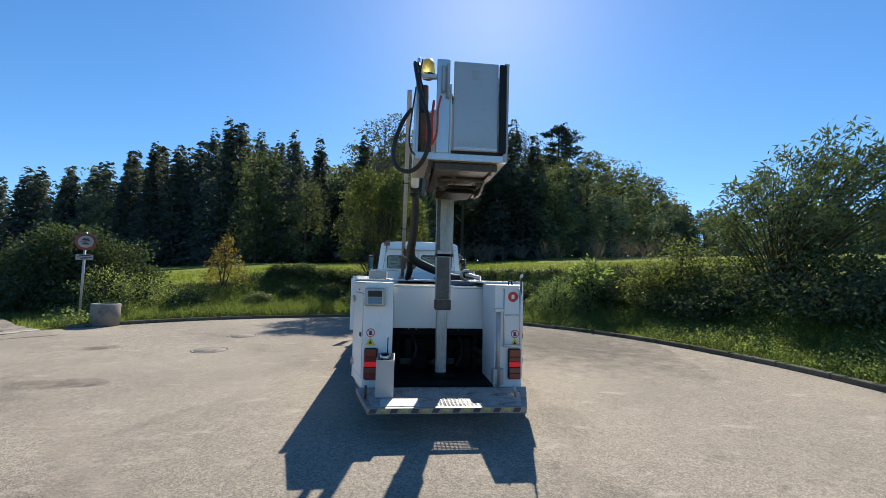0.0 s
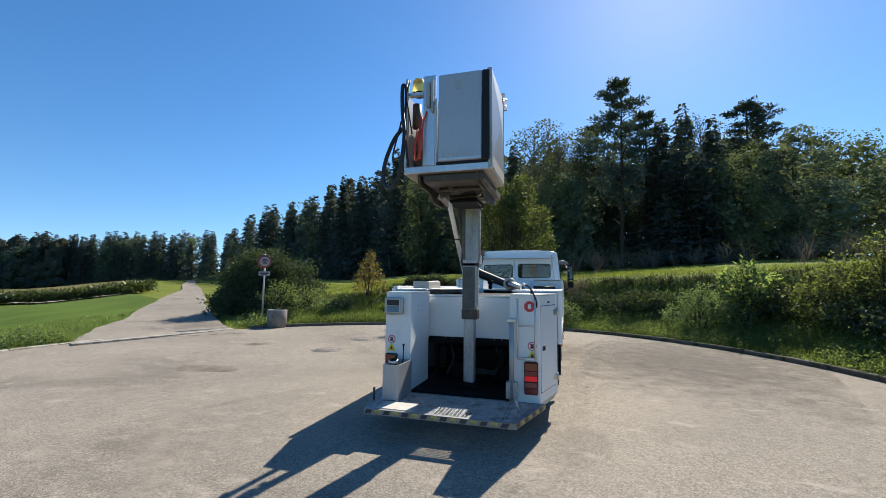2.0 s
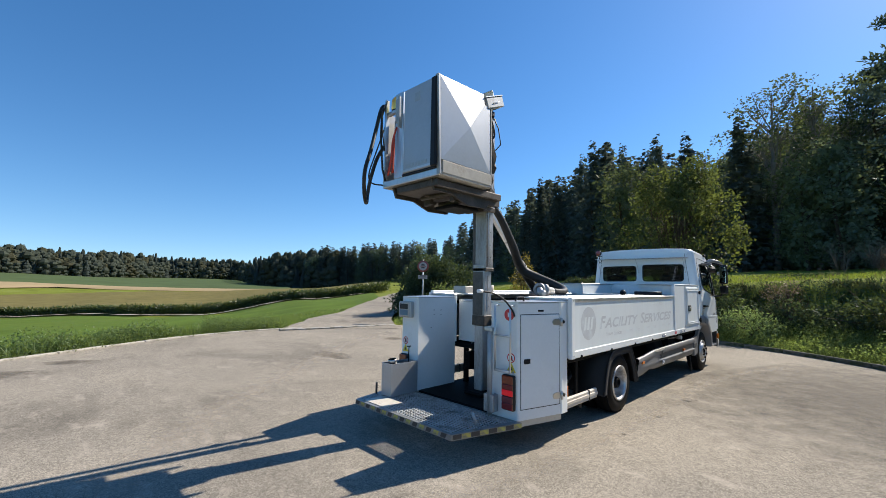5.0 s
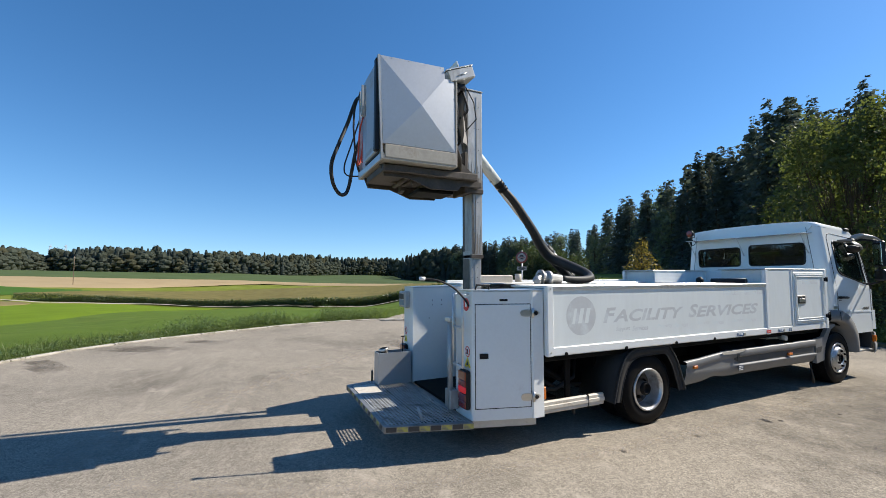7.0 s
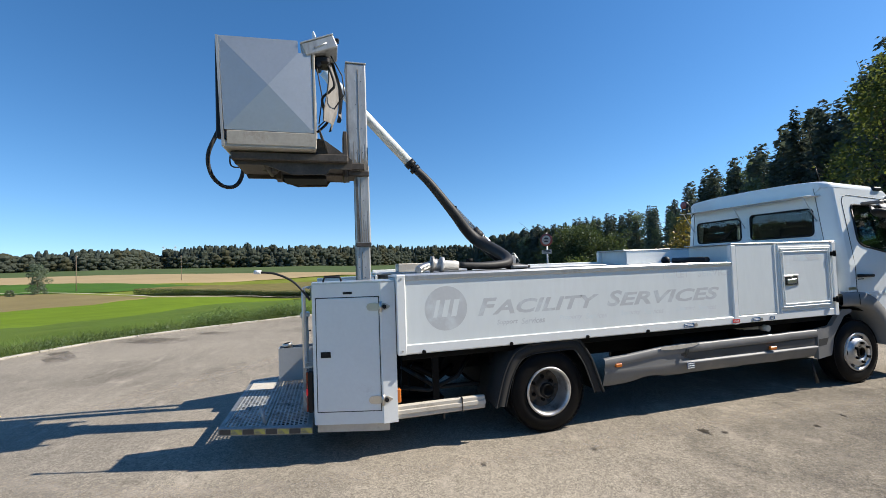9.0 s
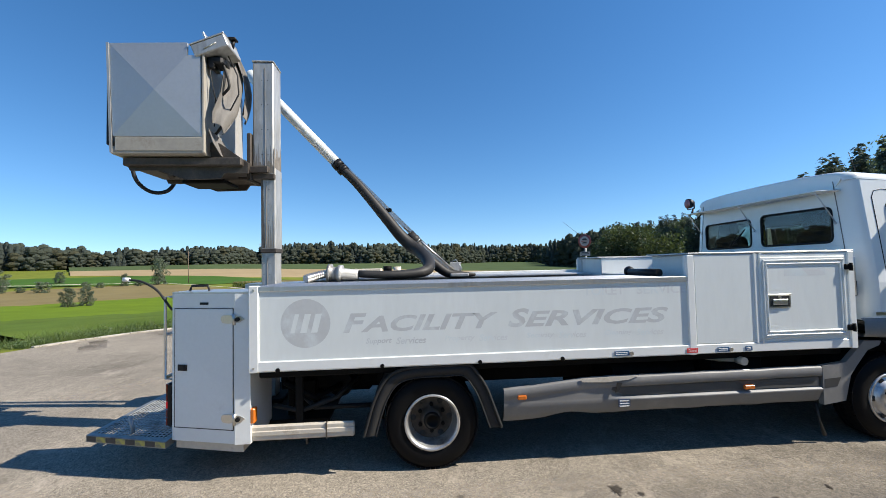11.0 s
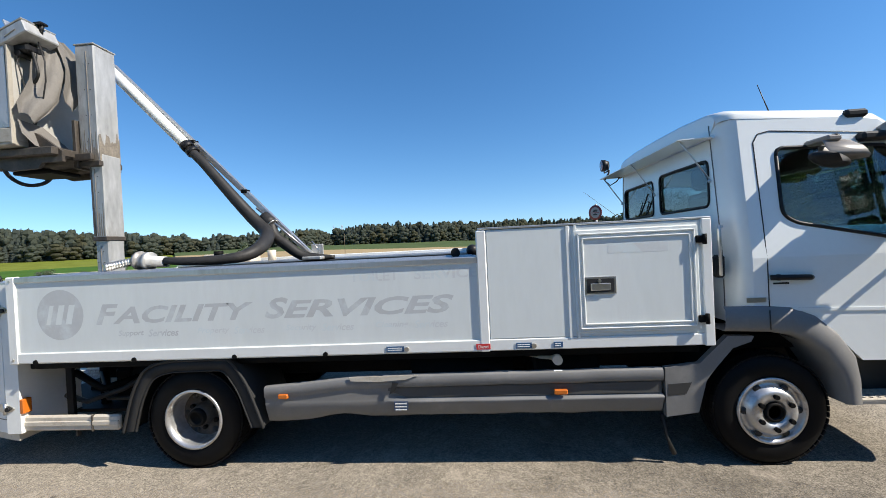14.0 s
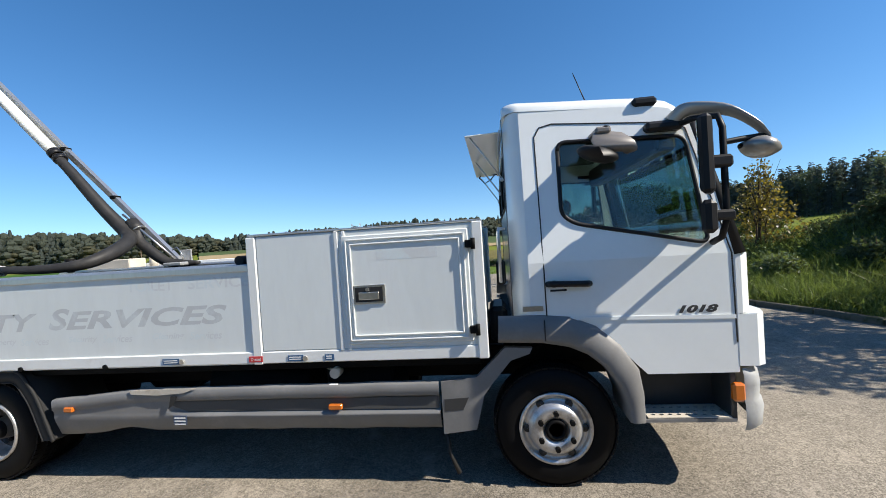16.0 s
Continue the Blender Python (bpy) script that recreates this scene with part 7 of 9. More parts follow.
# rear cupboards left and right of the mast bay
for right in (True, False):
    s = 1 if right else -1
    cx = (lambda q: q) if right else mirror_x
    xi = 1.285 if right else 0.065
    plan = [(xi, 4.875), (cx(1.598), 4.875), (cx(1.616), 4.879), (cx(1.626), 4.890), (cx(1.779), 5.437), (cx(1.795), 5.449), (cx(1.795), 5.57), (xi, 5.57)]
    bx = part("rear_cupboard", Shape().plate(plan, level(0.30), (0, 0, 1.195)), WHITE, truck, "white sheet-metal rear cupboard with a slanting side")
    part("cupboard_top", Shape().plate([(x, y - 0.003) for x, y in plan], level(1.496), (0, 0, 0.014)), ALU, bx)
    part("cupboard_plinth", Shape().plate([(xi, 4.90), (cx(1.59), 4.90), (cx(1.745), 5.44), (cx(1.755), 5.50), (xi, 5.50)], level(0.225), (0, 0, 0.073)), BEIGE, bx)
    # frame of the slanting face: out of it, along it, up
    along = Vector((0.153, 0.547)).normalized()
    door_m = Matrix(((along.y * s, along.x * s, 0, cx(1.626)), (-along.x, along.y, 0, 4.890), (0, 0, 1, 0), (0, 0, 0, 1)))
    d = part("cupboard_door", Shape().box(-0.002, 0.006, 0.022, 0.557, 0.412, 1.372, 0.004, door_m), WHITE, truck, "cupboard door with dark lock")
    gap = Shape()
    for u0, u1, v0, v1 in ((0.013, 0.566, 0.403, 0.410), (0.013, 0.566, 1.374, 1.381), (0.013, 0.020, 0.403, 1.381), (0.559, 0.566, 0.403, 1.381)):
        gap.box(-0.002, 0.001, u0, u1, v0, v1, 0.0005, door_m)
    part("door_gap", gap, INK, bx)
    part("lock", Shape().box(0.006, 0.014, 0.055, 0.140, 0.868, 0.918, 0.012, door_m).cyl(door_m @ Vector((0.006, 0.105, 0.893)), door_m @ Vector((0.020, 0.105, 0.893)), 0.016, 14), BLACK, d)
    for z in (0.50, 1.29):
        hg = Shape().plate(rounded([(0.47, z - 0.03), (0.53, z - 0.036), (0.566, z - 0.03), (0.566, z + 0.03), (0.53, z + 0.036), (0.47, z + 0.03), (0.455, z)], 0.012), lambda u, v: tuple(door_m @ Vector((0.012, u, v))), tuple(door_m.to_3x3() @ Vector((-0.006, 0, 0))))
        hg.plate(rounded([(5.452, z - 0.03), (5.49, z - 0.026), (5.53, z), (5.49, z + 0.026), (5.452, z + 0.03)], 0.010), side(cx(1.801)), (-0.006 * s, 0, 0))
        part("hinge", hg.cyl((cx(1.80), 5.445, z - 0.045), (cx(1.80), 5.445, z + 0.045), 0.013, 10), STEEL, d, "stainless leaf hinge")
        part("hinge_pin", Shape().cyl((cx(1.80), 5.475, z), (cx(1.815), 5.475, z), 0.018, 12), BLACK, d)
    part("name_slot", Shape().box(0.0, 0.004, 0.255, 0.335, 1.405, 1.425, 0.002, door_m), BLACK, bx)
    # tail lamp: amber above, lit red, clear reversing field
    l0, l1 = (1.455, 1.592) if right else (-0.242, -0.105)
    lamp = part("tail_lamp", Shape().box(l0 - 0.008, l1 + 0.008, 4.825, 4.876, 0.395, 0.755, 0.014), BLACK, truck, "tall tail lamp with the red field lit")
    for z0, z1, mt, nm in ((0.662, 0.747, AMBERDARK, "indicator_lens"), (0.604, 0.661, REDDARK, "upper_lens"), (0.545, 0.602, BRAKE, "brake_lens"), (0.474, 0.534, PINKCLEAR, "reversing_lens"), (0.405, 0.472, REDDARK, "lower_lens")):
        part(nm, Shape().box(l0, l1, 4.812, 4.83, z0, z1, 0.008), mt, lamp)
    # stickers on the rear faces
    mx = 1.535 if right else -0.185

    def rear_disc(name, at_x, cz, r, mt, dy, parent):
        return part(name, Shape().lathe([(0, 0.001), (0, r)], (at_x, 4.8745 - dy, cz), (0, -1, 0), 28, False), mt, parent)

    ring = rear_disc("warning_ring", mx, 0.925, 0.05, STICKRED, 0.001, bx)
    rear_disc("warning_field", mx, 0.925, 0.04, STICKWHITE, 0.0025, ring)
    part("warning_mark", Shape().plate([(mx - 0.02, 0.90), (mx + 0.02, 0.90), (mx + 0.015, 0.95), (mx - 0.015, 0.95)], back(4.871), (0, 0.0005, 0)), INK, ring)
    part("warning_bar", Shape().plate([(mx - 0.032, 0.952), (mx - 0.026, 0.958), (mx + 0.034, 0.898), (mx + 0.028, 0.892)], back(4.8702), (0, 0.0005, 0)), STICKRED, ring)
    tr = part("warning_triangle", Shape().plate(rounded([(mx - 0.06, 0.78), (mx + 0.06, 0.78), (mx, 0.88)], 0.008), back(4.873), (0, 0.0015, 0)), STICKYELLOW, bx)
    part("triangle_mark", Shape().plate([(mx - 0.02, 0.80), (mx + 0.02, 0.80), (mx, 0.845)], back(4.8705), (0, 0.0005, 0)), INK, tr)
    if right:
        e = rear_disc("round_sticker", 1.508, 1.37, 0.062, STICKRED, 0.001, bx)
        part("sticker_mark", Shape().plate(rect(1.49, 1.526, 1.345, 1.395), back(4.8725), (0, 0.0005, 0)), STICKWHITE, e)

# bare bolt holes in the left cupboard's inner face
for y, z in ((5.15, 1.27), (5.15, 1.33), (5.28, 1.27), (5.28, 1.33), (5.10, 1.10)):
    part("bolt", Shape().cyl((0.064, y, z), (0.068, y, z), 0.007, 8), INK, truck)
# display panel on the left cupboard
dsp = part("display_box", Shape().box(-0.265, -0.025, 4.80, 4.876, 1.235, 1.445, 0.012), GALV, truck, "grey metal box with dark and blue display")
part("display_frame", Shape().box(-0.235, -0.055, 4.794, 4.802, 1.255, 1.425, 0.004), BEIGE, dsp)
part("dark_screen", Shape().box(-0.225, -0.065, 4.789, 4.796, 1.345, 1.415, 0.003), INK, dsp)
part("blue_screen", Shape().box(-0.225, -0.065, 4.789, 4.796, 1.265, 1.338, 0.003), BLUEDISPLAY, dsp)

# recessed back wall of the mast bay, dark opening below it
part("bay_wall", Shape().box(0.03, 1.32, 5.68, 5.73, 0.885, 1.443, 0.006), WHITE, truck, "white back wall of the mast bay")
part("bay_lip", Shape().box(0.03, 1.32, 5.675, 5.73, 1.445, 1.472, 0.004), ALU, truck)
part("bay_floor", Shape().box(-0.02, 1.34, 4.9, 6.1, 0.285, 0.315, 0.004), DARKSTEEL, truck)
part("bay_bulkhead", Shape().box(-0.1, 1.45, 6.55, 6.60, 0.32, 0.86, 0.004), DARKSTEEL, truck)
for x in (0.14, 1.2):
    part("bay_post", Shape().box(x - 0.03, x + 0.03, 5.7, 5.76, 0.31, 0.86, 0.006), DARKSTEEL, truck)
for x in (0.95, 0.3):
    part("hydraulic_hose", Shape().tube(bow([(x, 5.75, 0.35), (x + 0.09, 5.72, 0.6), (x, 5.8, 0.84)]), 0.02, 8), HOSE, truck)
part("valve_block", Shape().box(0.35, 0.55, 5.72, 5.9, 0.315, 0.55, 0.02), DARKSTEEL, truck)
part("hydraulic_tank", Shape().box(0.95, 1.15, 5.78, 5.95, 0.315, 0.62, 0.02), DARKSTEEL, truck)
for x in (0.33, 1.02):
    part("lifting_eye", Shape().tube([(x - 0.05, 5.70, 0.89), (x - 0.05, 5.67, 0.84), (x + 0.05, 5.67, 0.84), (x + 0.05, 5.70, 0.89)], 0.009, 6), STEEL, truck)

# telescopic mast
mast = part("mast_foot", Shape().box(0.56, 0.86, 5.22, 5.54, 0.315, 0.36, 0.01), DARKSTEEL, truck)
part("mast_inner", Shape().box(0.625, 0.765, 5.33, 5.45, 0.36, 1.3, 0.012), GALV, truck, "inner galvanised mast section")
m2 = part("mast_lower", Shape().box(0.605, 0.80, 5.315, 5.465, 1.165, 1.95, 0.012), GALV, truck, "streaked galvanised mast section")
part("mast_collar", Shape().box(0.60, 0.806, 5.309, 5.471, 1.165, 1.30, 0.01), RUSTY, m2, "greasy dark lower end of the section")
part("grease_film", Shape().box(0.612, 0.775, 5.3115, 5.316, 1.30, 1.85, 0.001), GREASE, m2, "black grease on the mast section")
m3 = part("mast_middle", Shape().box(0.598, 0.822, 5.32, 5.472, 1.86, 2.75, 0.012), GALV, truck, "streaked galvanised middle mast section")
part("mast_end_band", Shape().box(0.593, 0.827, 5.315, 5.477, 1.855, 1.90, 0.006), RUSTY, m3)
part("grease_film", Shape().box(0.600, 0.645, 5.3165, 5.321, 1.90, 2.62, 0.001), GREASE, m3, "black grease streak on the mast section")
m4 = part("mast_top", Shape().box(0.588, 0.845, 5.25, 5.462, 2.66, 3.865, 0.012), GALV, truck, "upper galvanised mast sleeve")
part("mast_cap", Shape().box(0.582, 0.851, 5.244, 5.468, 3.865, 3.88, 0.004), GALV, m4)
part("mast_skirt_band", Shape().box(0.58, 0.853, 5.242, 5.47, 2.62, 2.68, 0.008), RUSTY, m4, "rust-brown lower band")
for mm, x, z0, z1 in ((m4, 0.8455, 2.75, 3.8), (m3, 0.8225, 1.95, 2.6), (m2, 0.8005, 1.35, 1.8)):
    part("seam", Shape().box(x - 0.001, x + 0.004, 5.374, 5.379, z0, z1, 0.001), STREAK, mm)
    for k in range(4):
        for y in (5.345, 5.405):
            z = z0 + (z1 - z0) * (k + 0.5) / 4
            part("mast_bolt", Shape().cyl((x, y, z), (x + 0.004, y, z), 0.0042, 6), DARKSTEEL, mm)

# grease and rust run down the faces of the mast
rs = np.random.default_rng(4)
for k in range(9):
    y0, long = 5.265 + 0.020 * k, float(rs.uniform(0.08, 0.32))
    part("rust_streak", Shape().plate([(y0, 2.685), (y0 + 0.016, 2.685), (y0 + 0.010, 2.685 + long), (y0 + 0.006, 2.685 + long)], side(0.8462), (-0.0008, 0, 0)), STREAK, m4)
part("grease_film", Shape().plate([(5.328, 1.905), (5.36, 1.905), (5.352, 2.3), (5.345, 2.64), (5.328, 2.64)], side(0.8232), (-0.0008, 0, 0)), GREASE, m3, "black grease along the mast edge")
for k in range(5):
    y0, long = 5.35 + 0.022 * k, float(rs.uniform(0.1, 0.4))
    part("rust_streak", Shape().plate([(y0, 1.905), (y0 + 0.014, 1.905), (y0 + 0.009, 1.905 + long), (y0 + 0.005, 1.905 + long)], side(0.8232), (-0.0008, 0, 0)), STREAK, m3)

edge = [(0.592 + 0.0125 * k, 2.86 + float(rs.uniform(0.0, 0.10)) + 0.05 * math.sin(k * 0.7)) for k in range(21)]
part("rust_stain", Shape().plate([(0.842, 2.685), (0.592, 2.685)] + edge, back(5.4626), (0, -0.0008, 0)), STREAK, m4, "brown rust stain above the lower end")
edge = [(5.255 + 0.0125 * k, 2.75 + float(rs.uniform(0.0, 0.07))) for k in range(17)]
part("rust_stain", Shape().plate([(5.458, 2.685), (5.255, 2.685)] + edge, side(0.8458), (-0.0008, 0, 0)), STREAK, m4, "brown rust stain above the lower end")

# carriage that bears the cage
car = Shape()
car.box(0.45, 1.12, 4.15, 5.24, 2.70, 2.78, 0.01)
car.box(0.545, 0.585, 5.0, 5.42, 2.68, 2.75, 0.008).box(0.856, 0.895, 4.95, 5.42, 2.68, 2.75, 0.008)
car.box(0.56, 0.875, 5.20, 5.245, 2.60, 3.1, 0.008)
part("carriage", car, RUSTY, truck, "greasy brown carriage under the cage")
part("carriage_plate", Shape().plate([(4.62, 2.78), (4.95, 2.95), (5.02, 2.93), (5.28, 2.74), (5.28, 2.64), (5.06, 2.64), (5.02, 2.585), (4.70, 2.575), (4.45, 2.665), (4.18, 2.665), (4.13, 2.78)], side(1.06), (-0.03, 0, 0)), RUSTY, truck)
part("carriage_plate", Shape().plate([(4.62, 2.78), (4.95, 2.95), (5.02, 2.93), (5.28, 2.74), (5.28, 2.64), (5.06, 2.64), (5.02, 2.585), (4.70, 2.575), (4.45, 2.665), (4.18, 2.665), (4.13, 2.78)], side(0.42), (-0.03, 0, 0)), RUSTY, truck)
for x0, x1 in ((0.50, 0.66), (0.93, 1.03)):
    part("carriage_gusset", Shape().plate([(x0, 2.80), (x1, 2.80), (x1 - 0.02, 2.62), (x0 + 0.04, 2.60)], back(4.50), (0, 0.05, 0)), RUSTY, truck)
part("crossbar", Shape().cyl((0.55, 4.45, 2.68), (1.05, 4.45, 2.68), 0.025, 12).cyl((0.6, 4.7, 2.64), (1.0, 4.7, 2.64), 0.03, 12).tube([(0.6, 4.3, 2.75), (0.75, 4.5, 2.66), (0.9, 4.6, 2.72), (1.0, 4.9, 2.7)], 0.022, 8), RUSTY, truck)
part("carriage_tray", Shape().box(0.62, 0.95, 4.6, 5.02, 2.56, 2.60, 0.01), DARKSTEEL, truck)

# lift cage
cg = part("cage_floor", Shape().box(0.24, 1.205, 4.11, 4.93, 2.79, 2.85, 0.008), SILL, truck, "floor frame of the lift cage")
part("cage_sill", Shape().box(1.14, 1.21, 4.14, 4.925, 2.815, 2.95, 0.006), SILL, truck, "beige sill rail of the cage")
fold = Shape()
A, B, C, D, E = (1.205, 4.120, 2.955), (1.205, 4.915, 2.955), (1.205, 4.90, 3.735), (1.2185, 4.785, 3.735), (1.205, 4.78, 3.862)
F = (1.205, 4.078, 3.84)
M1 = (1.250, 4.51, 3.385)
fold.add([A, B, C, D, E, F, M1], [(0, 1, 6), (1, 2, 6), (2, 3, 6), (3, 4, 6), (4, 5, 6), (5, 0, 6)])
inner = [(p[0] - 0.025, p[1], p[2]) for p in (A, B, C, D, E, F, M1)]
fold.add(inner, [(1, 0, 6), (2, 1, 6), (3, 2, 6), (4, 3, 6), (5, 4, 6), (0, 5, 6)])
ring = [A, B, C, D, E, F]
fold.add(ring + inner[:6], [(i, (i + 1) % 6, 6 + (i + 1) % 6, 6 + i) for i in range(6)])
cp = part("cage_side", fold, CAGE, truck, "creased grey sheet-metal side of the cage")
rv = [(4.14 - 0.005 * k, 2.99 + 0.10 * k) for k in range(9)] + [(4.9, 2.99 + 0.11 * k) for k in range(7)] + [(4.2 + 0.13 * k, 2.975) for k in range(6)] + [(4.2 + 0.18 * k, 3.832 + 0.005 * k) for k in range(4)]
for y, z in rv:
    part("rivet", Shape().ball((1.206, y, z), 0.0045, 6, 4), GALV, cp)
part("cage_edge", Shape().plate([(4.098, 2.80), (4.119, 2.80), (4.077, 3.842), (4.056, 3.842)], side(1.212), (-0.047, 0, 0)), GALV, truck)
part("cage_front_frame", Shape().box(0.245, 1.20, 4.10, 4.13, 2.79, 2.865, 0.006).box(0.595, 0.615, 4.10, 4.13, 2.865, 3.60, 0.004), ALU, truck, "aluminium frame of the cage front")
fp = part("cage_door", Shape().box(0.632, 1.105, 4.085, 4.11, 2.895, 3.845, 0.008), CAGE, truck, "plain grey front panel of the cage")
part("door_seal", Shape().box(1.11, 1.185, 4.045, 4.090, 2.88, 3.825, 0.01).box(0.61, 1.16, 4.09, 4.12, 2.866, 2.892, 0.006), BLACK, truck, "black rubber seal strip")
part("door_rail", Shape().box(0.64, 1.10, 4.08, 4.087, 2.905, 2.93, 0.003), ALU, fp)
for k in range(7):
    part("text_bar", Shape().box(0.68 + 0.052 * k, 0.712 + 0.052 * k, 4.0825, 4.086, 2.945, 2.985, 0.0004), GALV, fp)
part("label_patch", Shape().box(0.82, 0.90, 4.0825, 4.086, 3.66, 3.76, 0.0004), GALV, fp, "worn square label")
part("cage_post", Shape().box(0.455, 0.592, 4.10, 4.14, 2.865, 3.865, 0.006), ALU, truck, "broad aluminium post of the cage")
part("cage_post", Shape().box(0.246, 0.276, 4.10, 4.15, 2.865, 3.86, 0.005), ALU, truck, "aluminium corner post of the cage")
part("cage_box", Shape().box(0.50, 0.545, 4.06, 4.10, 3.50, 3.78, 0.008).box(0.555, 0.585, 4.05, 4.10, 3.44, 3.80, 0.006), GALV, truck, "slim switch boxes on the post")
part("cage_left_sheet", Shape().box(0.246, 0.258, 4.15, 4.92, 2.86, 3.70, 0.004), CAGE, truck)
part("cage_beam", Shape().box(0.28, 0.455, 4.11, 4.16, 3.66, 3.70, 0.005), ALU, truck)
part("cage_back", Shape().plate([(0.26, 2.80), (1.195, 2.80), (1.195, 3.74), (0.70, 3.74), (0.26, 3.55)], back(4.925), (0, -0.016, 0)), PALESHEET, truck, "dusty back sheet of the cage, coloured pale as if sunlit")
part("back_flange", Shape().box(1.17, 1.21, 4.915, 4.937, 2.80, 3.74, 0.004), SILL, truck)
part("torn_flap", Shape().plate([(1.17, 3.04), (0.95, 3.02), (0.78, 2.87), (0.66, 2.735), (0.88, 2.775), (1.10, 2.80), (1.18, 2.90)], lambda u, v: (u, 4.955 + (3.04 - v) * 0.35, v), (0, 0.006, 0)), CLOTH, truck, "bent torn flap below the cover")
part("cage_gear", Shape().box(0.28, 0.43, 4.35, 4.55, 2.86, 3.4, 0.02).cyl((0.33, 4.25, 3.35), (0.33, 4.25, 3.62), 0.05, 14), RUSTY, truck, "brown gear inside the cage")
part("red_cable", Shape().tube(bow([(0.50, 4.09, 3.46), (0.47, 4.06, 3.3), (0.46, 4.05, 3.05), (0.40, 4.06, 2.92), (0.36, 4.10, 3.0), (0.38, 4.14, 3.3)]), 0.010, 8), REDHOSE, truck)
part("red_cable", Shape().tube(bow([(0.43, 4.13, 3.42), (0.41, 4.12, 3.2), (0.42, 4.11, 2.95)]), 0.014, 8), REDHOSE, truck)
bc = part("beacon_foot", Shape().cyl((0.365, 4.2, 3.70), (0.365, 4.2, 3.73), 0.07, 20), BLACK, truck)
part("beacon_lens", Shape().lathe([(0, 0.072), (0.03, 0.075), (0.12, 0.07), (0.155, 0.05), (0.17, 0.001)], (0.365, 4.2, 3.73), (0, 0, 1), 24), BEACON, truck, "amber rotating beacon dome")
part("cage_cable", Shape().tube([(0.26, 4.10, 3.8), (0.275, 4.04, 3.7), (0.28, 4.03, 3.4), (0.29, 4.06, 3.0), (0.3, 4.1, 2.87)], 0.012, 8).tube([(0.3, 4.1, 3.84), (0.27, 4.05, 3.65), (0.32, 4.02, 3.45), (0.36, 4.03, 3.2)], 0.008, 8), HOSE, truck)
part("hose_loop", Shape().tube(bow([(0.235, 4.15, 3.80), (0.225, 4.07, 3.76), (0.274, 3.96, 3.44), (0.345, 3.85, 3.16), (0.366, 3.77, 2.92), (0.33, 3.79, 2.72), (0.23, 3.88, 2.61), (0.107, 3.98, 2.63), (0.033, 4.04, 2.75), (0.042, 4.07, 2.94), (0.115, 4.10, 3.17), (0.20, 4.14, 3.32)]), 0.022, 10), HOSE, truck, "black rubber hose hanging in a loop")
part("thin_cable", Shape().tube(bow([(0.24, 4.12, 3.55), (0.2, 4.02, 3.2), (0.18, 3.95, 2.95), (0.2, 3.98, 2.84), (0.25, 4.12, 2.83)]), 0.009, 6), HOSE, truck)
# control box with its torn cover at the back of the cage
cm = Matrix.Translation((1.06, 4.99, 3.828)) @ Matrix.Rotation(radians(22), 4, "X")
cb = part("control_box", Shape().box(-0.16, 0.16, -0.165, 0.165, -0.055, 0.07, 0.01, cm), GALV, truck, "tilted grey control box")
part("control_lid", Shape().box(-0.165, 0.165, -0.17, 0.17, 0.07, 0.085, 0.004, cm), ALU, cb)
part("control_fin", Shape().box(-0.16, 0.16, -0.02, 0.0, 0.085, 0.15, 0.004, cm), ALU, cb)
part("control_knob", Shape().cyl((1.06, 5.13, 3.88), (1.06, 5.15, 3.975), 0.018, 12).box(1.02, 1.1, 5.09, 5.18, 3.965, 3.99, 0.01), BLACK, cb)
part("control_rod", Shape().tube([(1.222, 4.94, 3.80), (1.225, 5.05, 3.86)], 0.006, 6), STEEL, cb)
part("control_gear", Shape().box(0.97, 1.15, 4.92, 5.08, 3.69, 3.77, 0.02).cyl((1.0, 4.97, 3.68), (1.15, 4.97, 3.68), 0.03, 12), BLACK, truck, "black levers under the control box")
part("control_cable", Shape().tube([(1.05, 5.08, 3.85), (1.1, 5.2, 3.6), (1.12, 5.22, 3.4), (1.02, 5.05, 3.18), (0.95, 4.95, 3.1)], 0.007, 8).tube([(1.1, 4.95, 3.76), (1.14, 4.96, 3.6), (1.12, 5.0, 3.35), (1.05, 4.96, 3.1)], 0.006, 8), HOSE, truck)
def rag(name, edge, amp, waves, label):
    """A hanging cloth between two ragged side edges, with folds."""
    rows = []
    for i, (z, a, b) in enumerate(edge):
        row = []
        for k in range(15):
            u = k / 14
            fold = amp * math.sin(u * waves + 0.55 * i) * min(1, 0.4 + i * 0.15) + 0.3 * amp * math.sin(u * waves * 2.3 + i)
            row.append((a[0] + (b[0] - a[0]) * u + fold * 0.3, a[1] + (b[1] - a[1]) * u + fold, z + 0.04 * math.sin(u * 5.2 + 0.6) * (i / 6)))
        rows.append(row)
    cl = Shape().sheet(rows)
    cl.sheet([[(p[0] - 0.002, p[1] - 0.006, p[2]) for p in r] for r in rows])
    return part(name, cl, CLOTH, truck, label)


